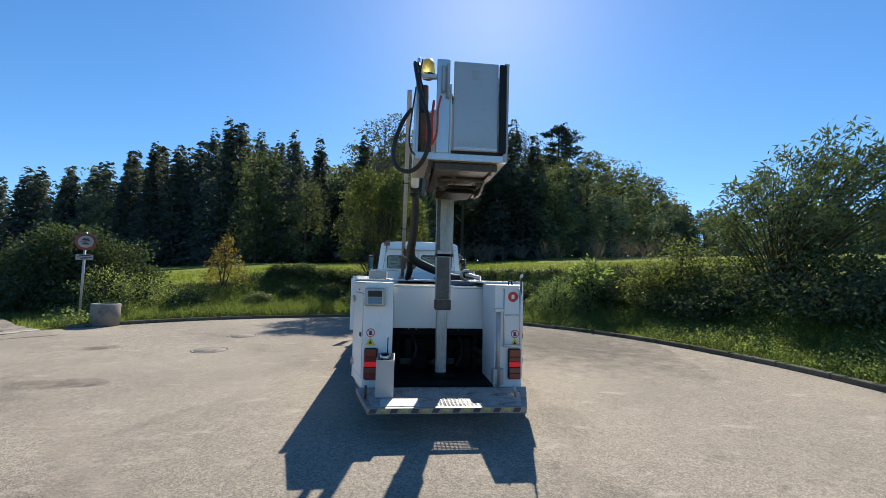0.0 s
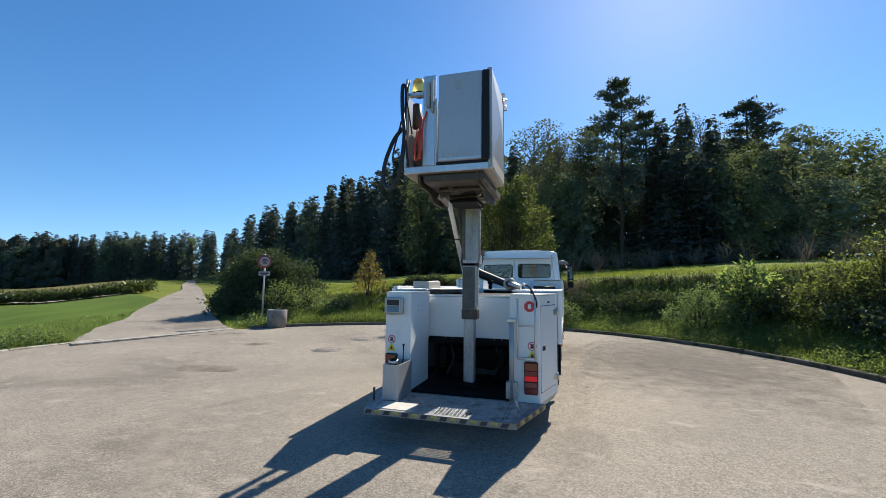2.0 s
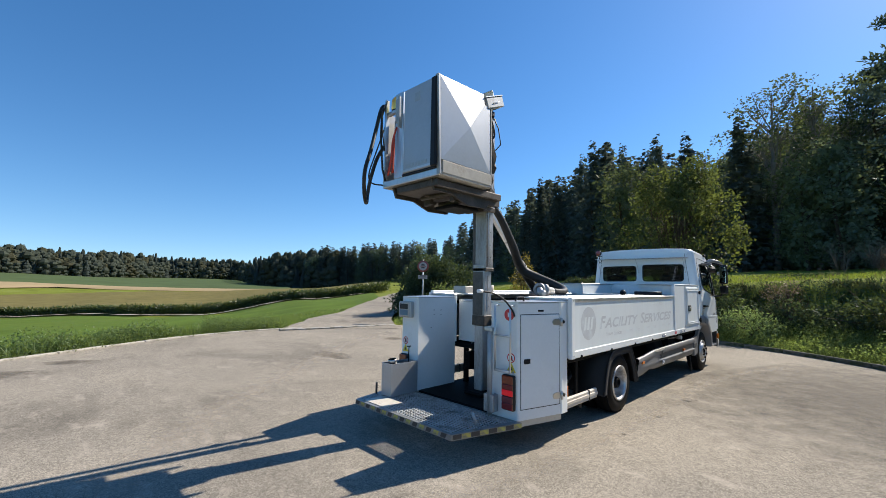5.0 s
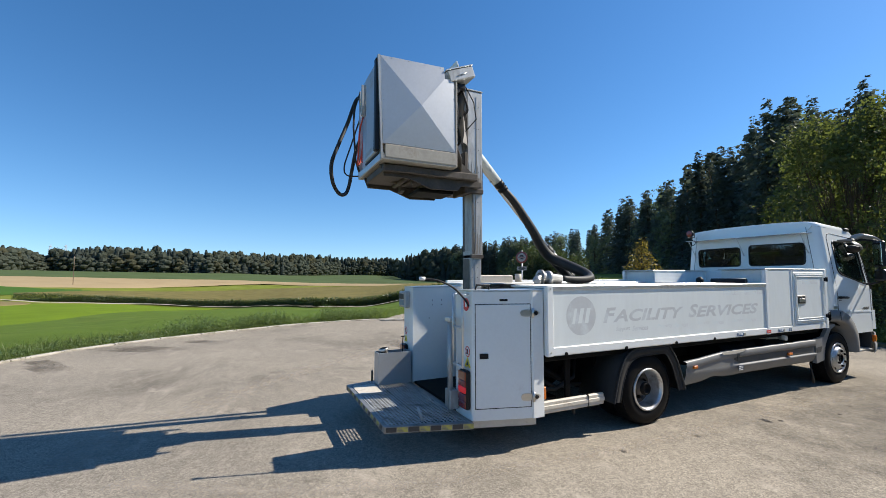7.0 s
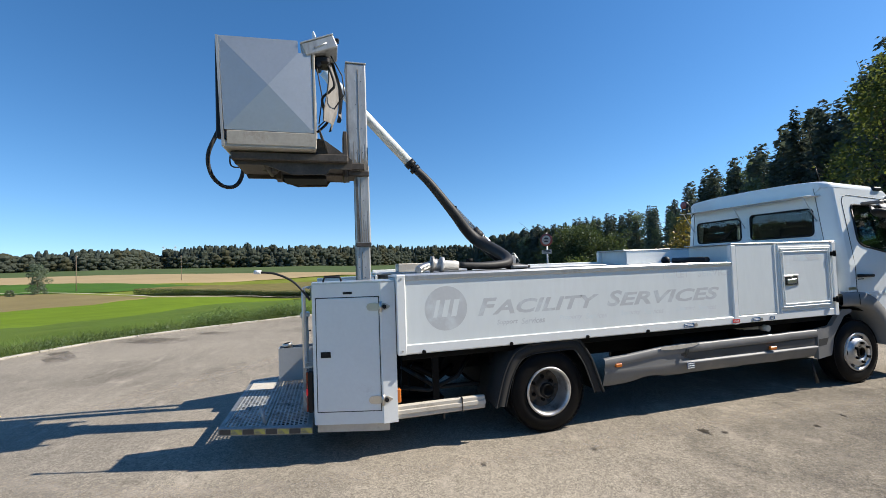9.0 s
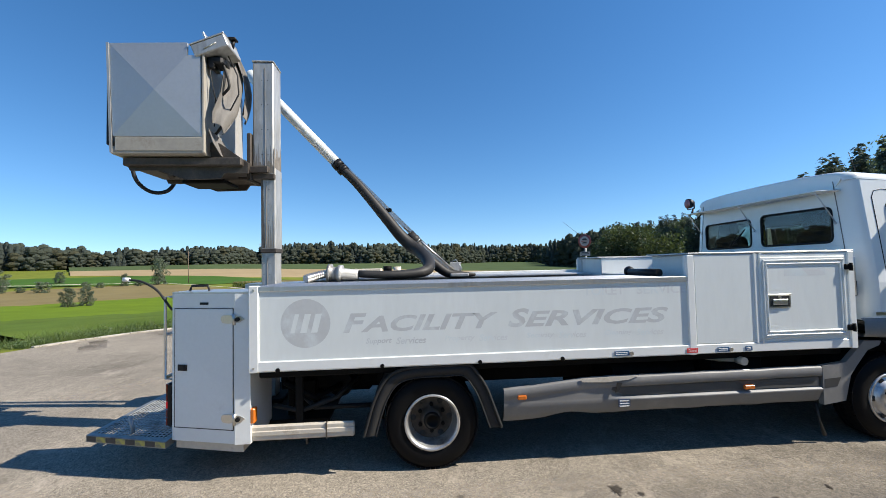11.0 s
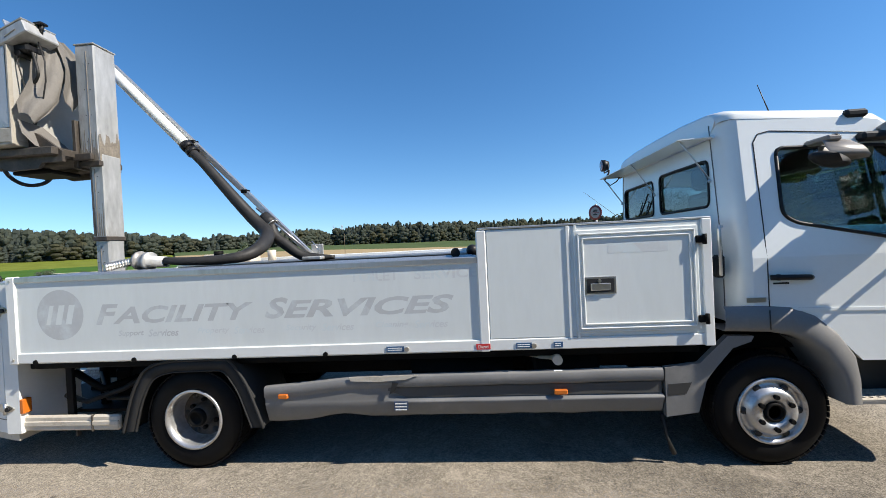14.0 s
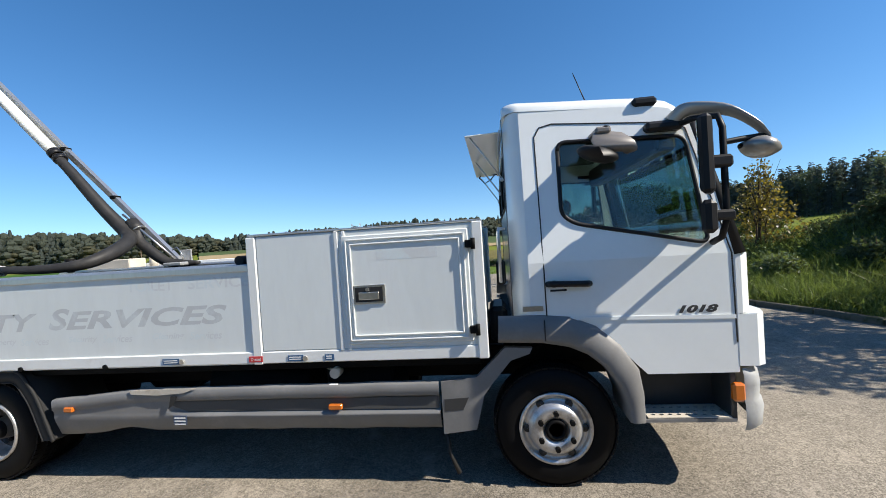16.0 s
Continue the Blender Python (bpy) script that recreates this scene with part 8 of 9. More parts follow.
rag("torn_cover", [(3.92, (0.98, 5.05), (0.84, 5.08)), (3.80, (1.03, 5.05), (0.83, 5.11)), (3.68, (1.08, 5.05), (0.84, 5.14)), (3.55, (1.12, 5.05), (0.86, 5.16)), (3.42, (1.12, 5.04), (0.90, 5.17)), (3.28, (1.17, 5.03), (0.93, 5.16)), (3.16, (1.22, 5.02), (1.0, 5.13)), (3.05, (1.20, 5.02), (1.10, 5.10))], 0.026, 8, "torn grey tarpaulin cover hanging in folds")
rag("cover_flap", [(3.92, (0.92, 5.09), (0.80, 5.10)), (3.84, (0.90, 5.11), (0.70, 5.12)), (3.74, (0.88, 5.13), (0.64, 5.14)), (3.6, (0.88, 5.17), (0.64, 5.16)), (3.45, (0.92, 5.20), (0.68, 5.17)), (3.34, (0.94, 5.20), (0.73, 5.17)), (3.24, (0.91, 5.19), (0.80, 5.16))], 0.018, 7, "loose grey flap of the cover")
part("elbow_hose", Shape().tube(bow([(1.08, 5.03, 3.80), (1.10, 5.12, 3.52), (1.08, 5.08, 3.44), (1.07, 5.0, 3.36), (1.07, 5.02, 3.22), (1.05, 5.04, 3.12), (1.0, 4.94, 3.03)]), 0.013, 10), HOSE, truck, "black hose bending behind the cage")

# boom with its hoses beside the mast
XA = 0.32
part("boom_tube", Shape().tube([(XA, 5.02, 3.98), (XA, 5.4, 3.58), (XA, 6.03, 2.91)], 0.060, 16), PANEL, truck, "white upper boom tube")
part("boom_clamp", Shape().tube([(XA, 6.01, 2.93), (XA, 6.06, 2.875)], 0.068, 16).tube([(XA, 6.075, 2.86), (XA, 6.11, 2.82)], 0.068, 16), BLACK, truck)
part("boom_beam", Shape().plate([(5.045, 3.925), (5.09, 3.97), (7.42, 1.59), (7.38, 1.555)], side(XA - 0.10), (-0.06, 0, 0)), ALU, truck, "straight aluminium boom beam under the hose")
for y, z in ((6.02, 2.99), (6.62, 2.38)):
    part("beam_clip", Shape().box(XA - 0.18, XA - 0.09, y - 0.035, y + 0.035, z - 0.03, z + 0.012, 0.006), DARKSTEEL, truck)
bh = bow([(XA + 0.01, 6.06, 2.87), (XA + 0.03, 6.25, 2.68), (XA + 0.03, 6.44, 2.45), (XA + 0.02, 6.60, 2.25), (XA - 0.01, 6.75, 2.06), (XA, 6.88, 1.93), (0.42, 6.98, 1.85), (0.62, 7.05, 1.76), (0.83, 7.07, 1.68), (0.98, 7.00, 1.625), (1.07, 6.82, 1.605), (1.13, 6.60, 1.605), (1.16, 6.36, 1.62)], 4)
part("boom_hose", Shape().tube(bh, [float(np.interp(k / (len(bh) - 1), (0, 0.12, 0.4, 0.6, 0.8, 1), (0.048, 0.056, 0.076, 0.072, 0.048, 0.034))) for k in range(len(bh))], 14), HOSE, truck, "thick black boom hose sweeping down onto the deck")
part("boom_knuckle", Shape().ball((XA - 0.06, 6.92, 2.005), 0.075, 14, 9, 0.9).tube([(XA - 0.06, 6.86, 2.08), (XA - 0.06, 6.96, 1.95)], [0.06, 0.07], 12), HOSE, truck, "black wrapped knuckle on the boom")
part("knuckle_strap", Shape().tube([(XA - 0.06 + 0.074 * math.cos(q), 6.95 + 0.05 * math.sin(q), 1.965 + 0.05 * math.sin(q)) for q in np.linspace(0, 6.28, 17)], 0.008, 6), STEEL, truck)
part("lower_hose", Shape().tube(bow([(XA - 0.05, 6.95, 1.96), (XA - 0.02, 7.0, 1.84), (XA - 0.01, 7.14, 1.72), (XA - 0.03, 7.30, 1.60), (XA - 0.05, 7.46, 1.57), (XA - 0.08, 7.66, 1.565)], 5), [float(q) for q in np.interp(np.arange(26) / 25, (0, 0.5, 0.8, 1), (0.062, 0.058, 0.045, 0.02))], 12), HOSE, truck, "black hose along the lower boom")
part("boom_rod", Shape().tube([(XA - 0.03, 6.80, 2.16), (XA - 0.04, 7.40, 1.62)], 0.012, 8).tube([(XA - 0.05, 7.36, 1.72), (XA - 0.05, 7.42, 1.75), (XA - 0.05, 7.5, 1.64), (XA - 0.05, 7.46, 1.6)], 0.007, 6), STEEL, truck)
part("boom_foot", Shape().box(XA - 0.2, XA + 0.08, 7.34, 7.56, 1.545, 1.585, 0.01).box(XA - 0.18, XA - 0.16, 7.36, 7.5, 1.57, 1.72, 0.006), GALV, truck, "hinge foot of the boom on the deck")
part("deck_valve", Shape().cyl((0.75, 6.62, 1.55), (0.75, 6.62, 1.63), 0.03, 12).cyl((0.75, 6.62, 1.63), (0.75, 6.62, 1.69), 0.045, 12), DARKSTEEL, truck)
cp = part("coupling", Shape().lathe([(0, 0.05), (0.0, 0.085), (0.03, 0.09), (0.03, 0.065), (0.10, 0.062), (0.10, 0.085), (0.14, 0.085), (0.14, 0.055), (0.30, 0.05), (0.30, 0.04)], (1.12, 6.06, 1.635), (0.1, 1, -0.08), 24), GALV, truck, "pale metal hose coupling on the deck")
part("coupling_hose", Shape().tube(bow([(1.14, 6.08, 1.63), (1.18, 6.0, 1.62), (1.24, 5.93, 1.60), (1.31, 5.89, 1.585)]), 0.032, 10), STEEL, truck, "grey suction hose stub")
rg = bow([(1.135, 6.075, 1.63), (1.18, 6.0, 1.62), (1.24, 5.93, 1.60), (1.31, 5.89, 1.585)], 4)
rings = Shape()
for k, q in enumerate(rg[:-1]):
    rings.lathe([(0, 0.033), (0.008, 0.042), (0.02, 0.033)], q, rg[k + 1] - q, 14)
part("hose_rings", rings, STEEL, cp)
part("deck_box", Shape().box(-0.30, -0.05, 5.9, 6.5, 1.545, 1.66, 0.01).cyl((-0.2, 6.7, 1.545), (-0.2, 6.7, 1.68), 0.05, 16), BEIGE, truck, "small pale fitting boxes on the deck")

# handle, aerial lead and ladder on the right cupboard
part("lid_handle", Shape().tube([(1.52, 4.97, 1.513), (1.52, 4.985, 1.555), (1.52, 5.115, 1.555), (1.52, 5.13, 1.513)], 0.010, 8), BLACK, truck, "black carrying handle")
part("lead", Shape().tube(bow([(1.585, 4.86, 1.36), (1.59, 4.82, 1.42), (1.56, 4.72, 1.53), (1.52, 4.58, 1.60), (1.48, 4.44, 1.62)]), 0.010, 8), HOSE, truck)
part("lead_tip", Shape().tube([(1.485, 4.455, 1.62), (1.47, 4.40, 1.622)], 0.018, 10), STICKWHITE, truck)
ld = part("fold_ladder", Shape().tube([(1.38, 4.86, 1.47), (1.38, 4.80, 1.47), (1.38, 4.80, 0.785), (1.38, 4.86, 0.785)], 0.011, 8).tube([(1.575, 4.86, 1.47), (1.575, 4.80, 1.47), (1.575, 4.80, 0.785), (1.575, 4.86, 0.785)], 0.011, 8), ALU, truck, "slim aluminium folding steps")
for z in (1.155, 0.80, 0.79):
    part("rung", Shape().cyl((1.38, 4.80, z), (1.575, 4.80, z), 0.011, 8), ALU, ld)
pi = part("suction_pipe", Shape().cyl((1.312, 4.80, 0.33), (1.312, 4.80, 1.21), 0.028, 14), GALV, truck, "grey upright pipe with a bracket foot")
part("pipe_cap", Shape().box(1.26, 1.365, 4.76, 4.84, 1.19, 1.235, 0.008), ALU, pi)
part("pipe_bracket", Shape().box(1.25, 1.30, 4.77, 4.86, 0.35, 0.53, 0.006).box(1.33, 1.38, 4.77, 4.86, 0.35, 0.53, 0.006), GALV, pi)

# rear platform
pf = part("platform_frame", Shape().plate([(-0.14, 4.085), (1.435, 4.085), (1.44, 4.095), (1.675, 4.86), (-0.33, 4.86), (-0.145, 4.095)], level(0.25), (0, 0, 0.055), [[(-0.10, 4.125), (1.395, 4.125), (1.59, 4.82), (-0.25, 4.82)]]), WORNSTEEL, truck, "rear step platform with striped edge")


def platform_x(y):
    t = (y - 4.125) / (4.82 - 4.125)
    return -0.10 - 0.15 * t, 1.395 + 0.195 * t


for p0, p1 in ((4.13, 4.462), (4.478, 4.82)):
    pl = Shape()
    n = 9
    for i in range(n + 1):
        y = p0 + 0.007 + (p1 - p0 - 0.014) * i / n
        a, b = platform_x(y)
        pl.box(a, b, y - 0.0065, y + 0.0065, 0.300, 0.3055, 0.001)
    x = platform_x(p1)[0] + 0.012
    while x < platform_x(p1)[1]:
        y0 = p0 if platform_x(p0)[0] < x < platform_x(p0)[1] else p0 + (p1 - p0) * 0.5
        pl.box(x - 0.005, x + 0.005, y0, p1, 0.299, 0.3045, 0.001)
        x += 0.040
    part("grating_plank", pl, GRATING, pf, "perforated galvanised steel plank")
part("platform_plate", Shape().box(-0.03, 0.36, 4.13, 4.40, 0.306, 0.311, 0.002), BEIGE, pf, "pale worn plate on the grating")
for k in range(15):
    u = -0.135 + k * 0.102
    part("edge_stripe", Shape().plate([(u, 0.258), (u + 0.068, 0.258), (u + 0.088, 0.299), (u + 0.02, 0.299)], back(4.0832), (0, 0.001, 0)), YELLOW if k % 2 else GREYDARK, pf)
for k in range(8):
    t0, t1 = k / 8 + 0.004, k / 8 + 0.121
    q = [(1.4415 + 0.235 * t, 4.096 + 0.765 * t) for t in (t0, t1)]
    s = Shape()
    s.v = [(q[0][0] + 0.002, q[0][1], 0.258), (q[1][0] + 0.002, q[1][1], 0.258), (q[1][0] + 0.002, q[1][1], 0.300), (q[0][0] + 0.002, q[0][1], 0.300)]
    s.f, s.smooth = [(0, 1, 2, 3)], [False]
    part("edge_stripe", s, YELLOW if k % 2 else GREYDARK, pf)
part("platform_pin", Shape().cyl((-0.19, 4.42, 0.30), (-0.19, 4.42, 0.44), 0.013, 10), RUSTY, truck)
part("platform_pin", Shape().cyl((1.43, 4.46, 0.30), (1.40, 4.42, 0.43), 0.016, 10), GALV, truck)
for x in (0.03, 1.28):
    part("platform_bracket", Shape().box(x - 0.03, x + 0.03, 4.5, 5.0, 0.2, 0.25, 0.006), DARKSTEEL, truck)

# open metal bin with cones of hose on the platform
bn = Shape()
bn.plate(rect(4.42, 4.84, 0.315, 0.70), side(0.10), (-0.008, 0, 0)).plate(rect(4.42, 4.84, 0.315, 0.70), side(-0.09), (0.008, 0, 0))
bn.plate(rect(-0.082, 0.092, 0.315, 0.70), back(4.42), (0, 0.008, 0)).plate(rect(-0.082, 0.092, 0.315, 0.70), back(4.84), (0, -0.008, 0)).box(-0.082, 0.092, 4.428, 4.832, 0.315, 0.325, 0.002)
bi = part("tool_bin", bn, CAGE, truck, "open grey sheet-metal bin holding tools")
part("bin_tube", Shape().lathe([(-0.3, 0.05), (0.03, 0.05), (0.03, 0.042), (-0.3, 0.042)], (0.0, 4.52, 0.70), (0, -0.2, 1), 20), BLACK, bi)
part("bin_collar", Shape().lathe([(0, 0.052), (0.03, 0.058), (0.035, 0.05)], (0.0, 4.515, 0.71), (0, -0.2, 1), 20), STEEL, bi)
part("bin_rod", Shape().tube([(0.02, 4.74, 0.4), (0.02, 4.76, 0.88)], 0.007, 6).tube([(0.02, 4.73, 0.88), (0.02, 4.79, 0.88)], 0.007, 6), DARKSTEEL, bi)



# ---- the cab ----
def xs(z):
    """Right flank of the cab at a height."""
    return 1.828 if z < 1.45 else 1.828 - (z - 1.45) * 0.118


def flank(right, out=0.0):
    if right:
        return lambda u, v: (xs(v) + out, u, v)
    return lambda u, v: (mirror_x(xs(v) + out), u, v)


door_win = rounded([(11.355, 2.205), (12.115, 2.18), (12.19, 1.515), (11.43, 1.68), (11.35, 1.74)], [0.06, 0.07, 0.06, 0.05, 0.05])
for right in (True, False):
    s = 1 if right else -1
    up = [(11.125, 1.45), (12.345, 1.45), (12.15, 2.26), (12.04, 2.36), (11.9, 2.385), (11.75, 2.396), (11.4, 2.414), (11.125, 2.43)]
    cf = part("cab_side", Shape().plate(up, flank(right), (-0.03 * s, 0, 0), [door_win]), CABWHITE, truck, "white cab side with large door window")
    low = [(11.125, 1.125), (11.36, 1.105), (11.50, 1.035), (11.64, 0.91), (11.74, 0.80), (11.80, 0.738), (12.318, 0.738), (12.345, 1.45), (11.125, 1.45)]
    part("cab_lower_side", Shape().plate(low, flank(right), (-0.03 * s, 0, 0)), CABWHITE, cf)
    part("door_crease", Shape().plate([(11.36, 1.085), (12.31, 1.06), (12.31, 1.085), (11.36, 1.105)], flank(right, 0.006 * s * s), (-0.006 * s, 0, 0)), CABWHITE, cf)
    outline = [(11.22, 1.115), (11.215, 2.25), (11.25, 2.31), (11.33, 2.328), (12.04, 2.268), (12.125, 2.225), (12.305, 1.45), (12.315, 0.74)]
    dense = []
    for (a0, b0), (a1, b1) in zip(outline, outline[1:]):
        dense += [(a0 + (a1 - a0) * k / 4, b0 + (b1 - b0) * k / 4) for k in range(4)]
    part("door_seam", Shape().tube([flank(right, 0.0005)(u, v) for u, v in dense], 0.0045, 5), INK, cf)
    gl = part("door_glass", Shape().plate([(TYc + (u - TYc) * 1.012, 1.9 + (v - 1.9) * 1.02) for TYc in (11.75,) for u, v in door_win], flank(right, -0.012), (-0.004 * s, 0, 0)), GLASS, truck, "clear green-tinted door window")
    gl.visible_shadow = False
    loop = door_win + door_win[:1]
    part("window_seal", Shape().tube([flank(right, 0.0)(u, v) for u, v in loop], 0.013, 6), BLACK, cf)
    # rounded rear corner
    rows = []
    for z in (1.10, 1.45, 1.9, 2.43):
        x = xs(z)
        row = [(x, 11.125, z), (x - 0.010, 11.092, z), (x - 0.036, 11.064, z), (x - 0.075, 11.045, z), (x - 0.115, 11.032, z), (x - 0.15, 11.02, z)]
        rows.append(row if right else [(mirror_x(p[0]), p[1], p[2]) for p in row])
    part("cab_corner", Shape().sheet(rows), CABWHITE, cf)
    part("corner_groove", Shape().tube([(p[5][0], 11.018, p[5][2]) for p in rows], 0.004, 5), GREY, cf)
    hd = part("door_handle", Shape().tube([flank(right, 0.004)(11.235, 1.315), flank(right, 0.035)(11.26, 1.318), flank(right, 0.035)(11.46, 1.312), flank(right, 0.004)(11.49, 1.308)], 0.019, 8).ball(flank(right, 0.016)(11.275, 1.316), 0.028, 12, 8, 0.8), BLACK, cf, "black door handle")
    part("door_lock", Shape().plate(rect(11.25, 11.35, 1.268, 1.28), flank(right, 0.003), (-0.003 * s, 0, 0)), INK, cf)
    part("side_badge", Shape().plate(rect(11.075, 11.20, 1.15, 1.182), flank(right, 0.004), (-0.004 * s, 0, 0)), STEEL, cf)
    # wheel arch flare
    outer = [(10.92, 1.13), (11.19, 1.125), (11.36, 1.108), (11.51, 1.045), (11.645, 0.925), (11.75, 0.77), (11.772, 0.62), (11.775, 0.45)]
    innr = [(10.91, 0.965), (11.19, 0.953), (11.34, 0.925), (11.45, 0.875), (11.55, 0.79), (11.635, 0.66), (11.67, 0.56), (11.68, 0.45)]
    X = lambda d: (1.828 + d if right else mirror_x(1.828 + d))
    rows = [[(X(0.0), y, z) for y, z in outer], [(X(0.03), y * 0.85 + yi * 0.15, z * 0.85 + zi * 0.15) for (y, z), (yi, zi) in zip(outer, innr)], [(X(0.035), y * 0.2 + yi * 0.8, z * 0.2 + zi * 0.8) for (y, z), (yi, zi) in zip(outer, innr)], [(X(0.02), y, z) for y, z in innr], [(X(-0.35), y, z) for y, z in innr]]
    fl = part("wheel_arch", Shape().sheet(rows), GREY, truck, "grey plastic wheel arch flare")
    part("arch_joint", Shape().tube([(X(0.034), 11.2, 1.10), (X(0.038), 11.2, 0.97)], 0.004, 5), INK, fl)
    part("arch_liner", Shape().sheet([[(X(d), 11.24 + 0.5 * math.cos(a), 0.40 + 0.52 * math.sin(a)) for a in np.linspace(0.1, math.pi - 0.1, 13)] for d in (-0.08, -0.5)]), DARKSTEEL, truck)
    # entry step
    part("step_back", Shape().box(min(X(-0.27), X(-0.23)), max(X(-0.27), X(-0.23)), 11.70, 12.30, 0.44, 0.76, 0.006), GREYDARK, truck)
    part("step_side", Shape().box(min(X(-0.25), X(-0.01)), max(X(-0.25), X(-0.01)), 12.265, 12.30, 0.44, 0.745, 0.006), GREYDARK, truck)
    holes = []
    for i in range(9):
        for k in range(3):
            hy, hx = 11.83 + i * 0.05 + (0.025 if k % 2 else 0), X(-0.05 - k * 0.055)
            holes.append([(hx + 0.013 * math.cos(t), hy + 0.016 * math.sin(t)) for t in np.linspace(0, 2 * math.pi, 9)[:-1]])
    st = part("entry_step", Shape().plate([(X(0.0), 11.69), (X(0.0), 12.29), (X(-0.25), 12.29), (X(-0.25), 11.69)], level(0.44), (0, 0, 0.02), [] ), GREY, truck, "entry step below the door")
    part("step_tread", Shape().plate([(X(-0.005), 11.79), (X(-0.005), 12.265), (X(-0.2), 12.265), (X(-0.2), 11.79)], level(0.463), (0, 0, 0.006), holes), BEIGE, st, "perforated aluminium tread")
    part("indicator", Shape().box(min(X(0.0), X(0.045)), max(X(0.0), X(0.045)), 12.255, 12.325, 0.575, 0.685, 0.014), ORANGE, truck, "amber front indicator")
    # mirrors
    U = lambda x: x if right else mirror_x(x)
    ma = part("mirror_arm", Shape().tube([(U(1.74), 12.05, 2.235), (U(1.86), 12.12, 2.245), (U(1.98), 12.19, 2.22), (U(2.0), 12.2, 2.15), (U(2.0), 12.2, 1.65), (U(1.98), 12.18, 1.55), (U(1.90), 12.17, 1.52), (U(1.80), 12.22, 1.52)], 0.018, 10), BLACK, truck, "black tubular mirror arm")
    mm = Matrix.Translation((U(2.045), 12.09, 0)) @ Matrix.Rotation(radians(-28 if right else 28), 4, "Z")
    part("mirror_housing", Shape().box(-0.085, 0.085, -0.033, 0.033, 1.79, 2.21, 0.022, mm), BLACK, ma, "tall black main mirror")
    part("mirror_glass", Shape().box(-0.07, 0.07, -0.038, -0.032, 1.82, 2.18, 0.002, mm), MIRROR, ma)
    part("wide_mirror", Shape().box(-0.085, 0.085, -0.036, 0.036, 1.575, 1.755, 0.022, mm), BLACK, ma, "lower wide-angle mirror")
    for z0, z1 in ((1.93, 2.0), (1.64, 1.70)):
        part("mirror_bracket", Shape().box(min(U(1.97), U(2.03)), max(U(1.97), U(2.03)), 12.12, 12.24, z0, z1, 0.015), BLACK, ma)
    part("mirror_mount", Shape().box(min(U(1.70), U(1.80)), max(U(1.70), U(1.80)), 11.88, 12.10, 2.21, 2.27, 0.02), BLACK, ma)
    if right:
        rows = []
        spine = bow([(1.72, 12.03, 2.25), (1.80, 12.08, 2.305), (1.87, 12.14, 2.30), (1.95, 12.263, 2.253), (1.98, 12.38, 2.157), (1.98, 12.433, 2.089)], 4)
        for k, q in enumerate(spine):
            f = k / (len(spine) - 1)
            hz, hx = 0.046 - 0.02 * f, 0.055 - 0.02 * f
            rows.append([(q.x + hx * math.cos(t), q.y - 0.3 * hz * math.sin(t), q.z + hz * math.sin(t)) for t in np.linspace(0, 2 * math.pi, 13)[:-1]])
        part("front_mirror_bow", Shape().sheet(rows, closed=True), BRACKET, truck, "satin grey bow for the front mirror")
        part("front_mirror_stay", Shape().tube(bow([(2.0, 12.19, 2.065), (1.99, 12.31, 2.08), (1.98, 12.43, 2.09)]), 0.016, 8), BLACK, truck)
        rows = []
        for i in range(7):
            f = i / 6
            r = math.sin(math.pi * (0.08 + 0.84 * f))
            rows.append([(1.965 + 0.115 * r * math.cos(t), 12.305 + 0.195 * f, 2.045 - 0.03 * f + 0.06 * r * math.sin(t)) for t in np.linspace(0, 2 * math.pi, 13)[:-1]])
        part("front_mirror", Shape().sheet(rows, closed=True), BRACKET, truck, "satin grey front mirror shell")
        part("kerb_mirror_arm", Shape().box(1.72, 1.93, 11.55, 11.64, 2.195, 2.235, 0.016), TAUPE, truck)
        rows = []
        for x, z, y0, y1 in ((1.80, 2.225, 11.585, 11.65), (1.86, 2.232, 11.565, 11.665), (1.93, 2.205, 11.535, 11.72), (1.985, 2.16, 11.515, 11.755), (2.005, 2.118, 11.53, 11.765), (1.995, 2.098, 11.545, 11.76), (1.86, 2.10, 11.56, 11.74), (1.80, 2.19, 11.585, 11.65)):
            rows.append([(x, y0, z - 0.012), (x, y0 + 0.012, z), (x, y1 - 0.02, z - 0.01), (x, y1, z - 0.028)])
        rows = [[(1.80 + (p[0] - 1.80) * 0.84, p[1], p[2]) for p in r] for r in rows]
        part("kerb_mirror", Shape().sheet(rows), TAUPE, truck, "taupe kerb mirror hood over the door")
        part("hood_cap", Shape().ball((1.90, 11.615, 2.225), 0.028, 12, 8, 0.7), BLACK, truck)
        rows = []
        for i in range(9):
            r = max(0.02, math.sin(math.pi * i / 8)) ** 0.6
            rows.append([(1.84 + 0.17 * i / 8, 11.555 + 0.12 * r * math.cos(t), 2.075 - 0.028 * math.cos(t) + 0.05 * r * math.sin(t)) for t in np.linspace(0, 2 * math.pi, 17)[:-1]])
        part("kerb_mirror_shell", Shape().sheet(rows, closed=True), BLACK, truck, "black kerb mirror shell under its hood")

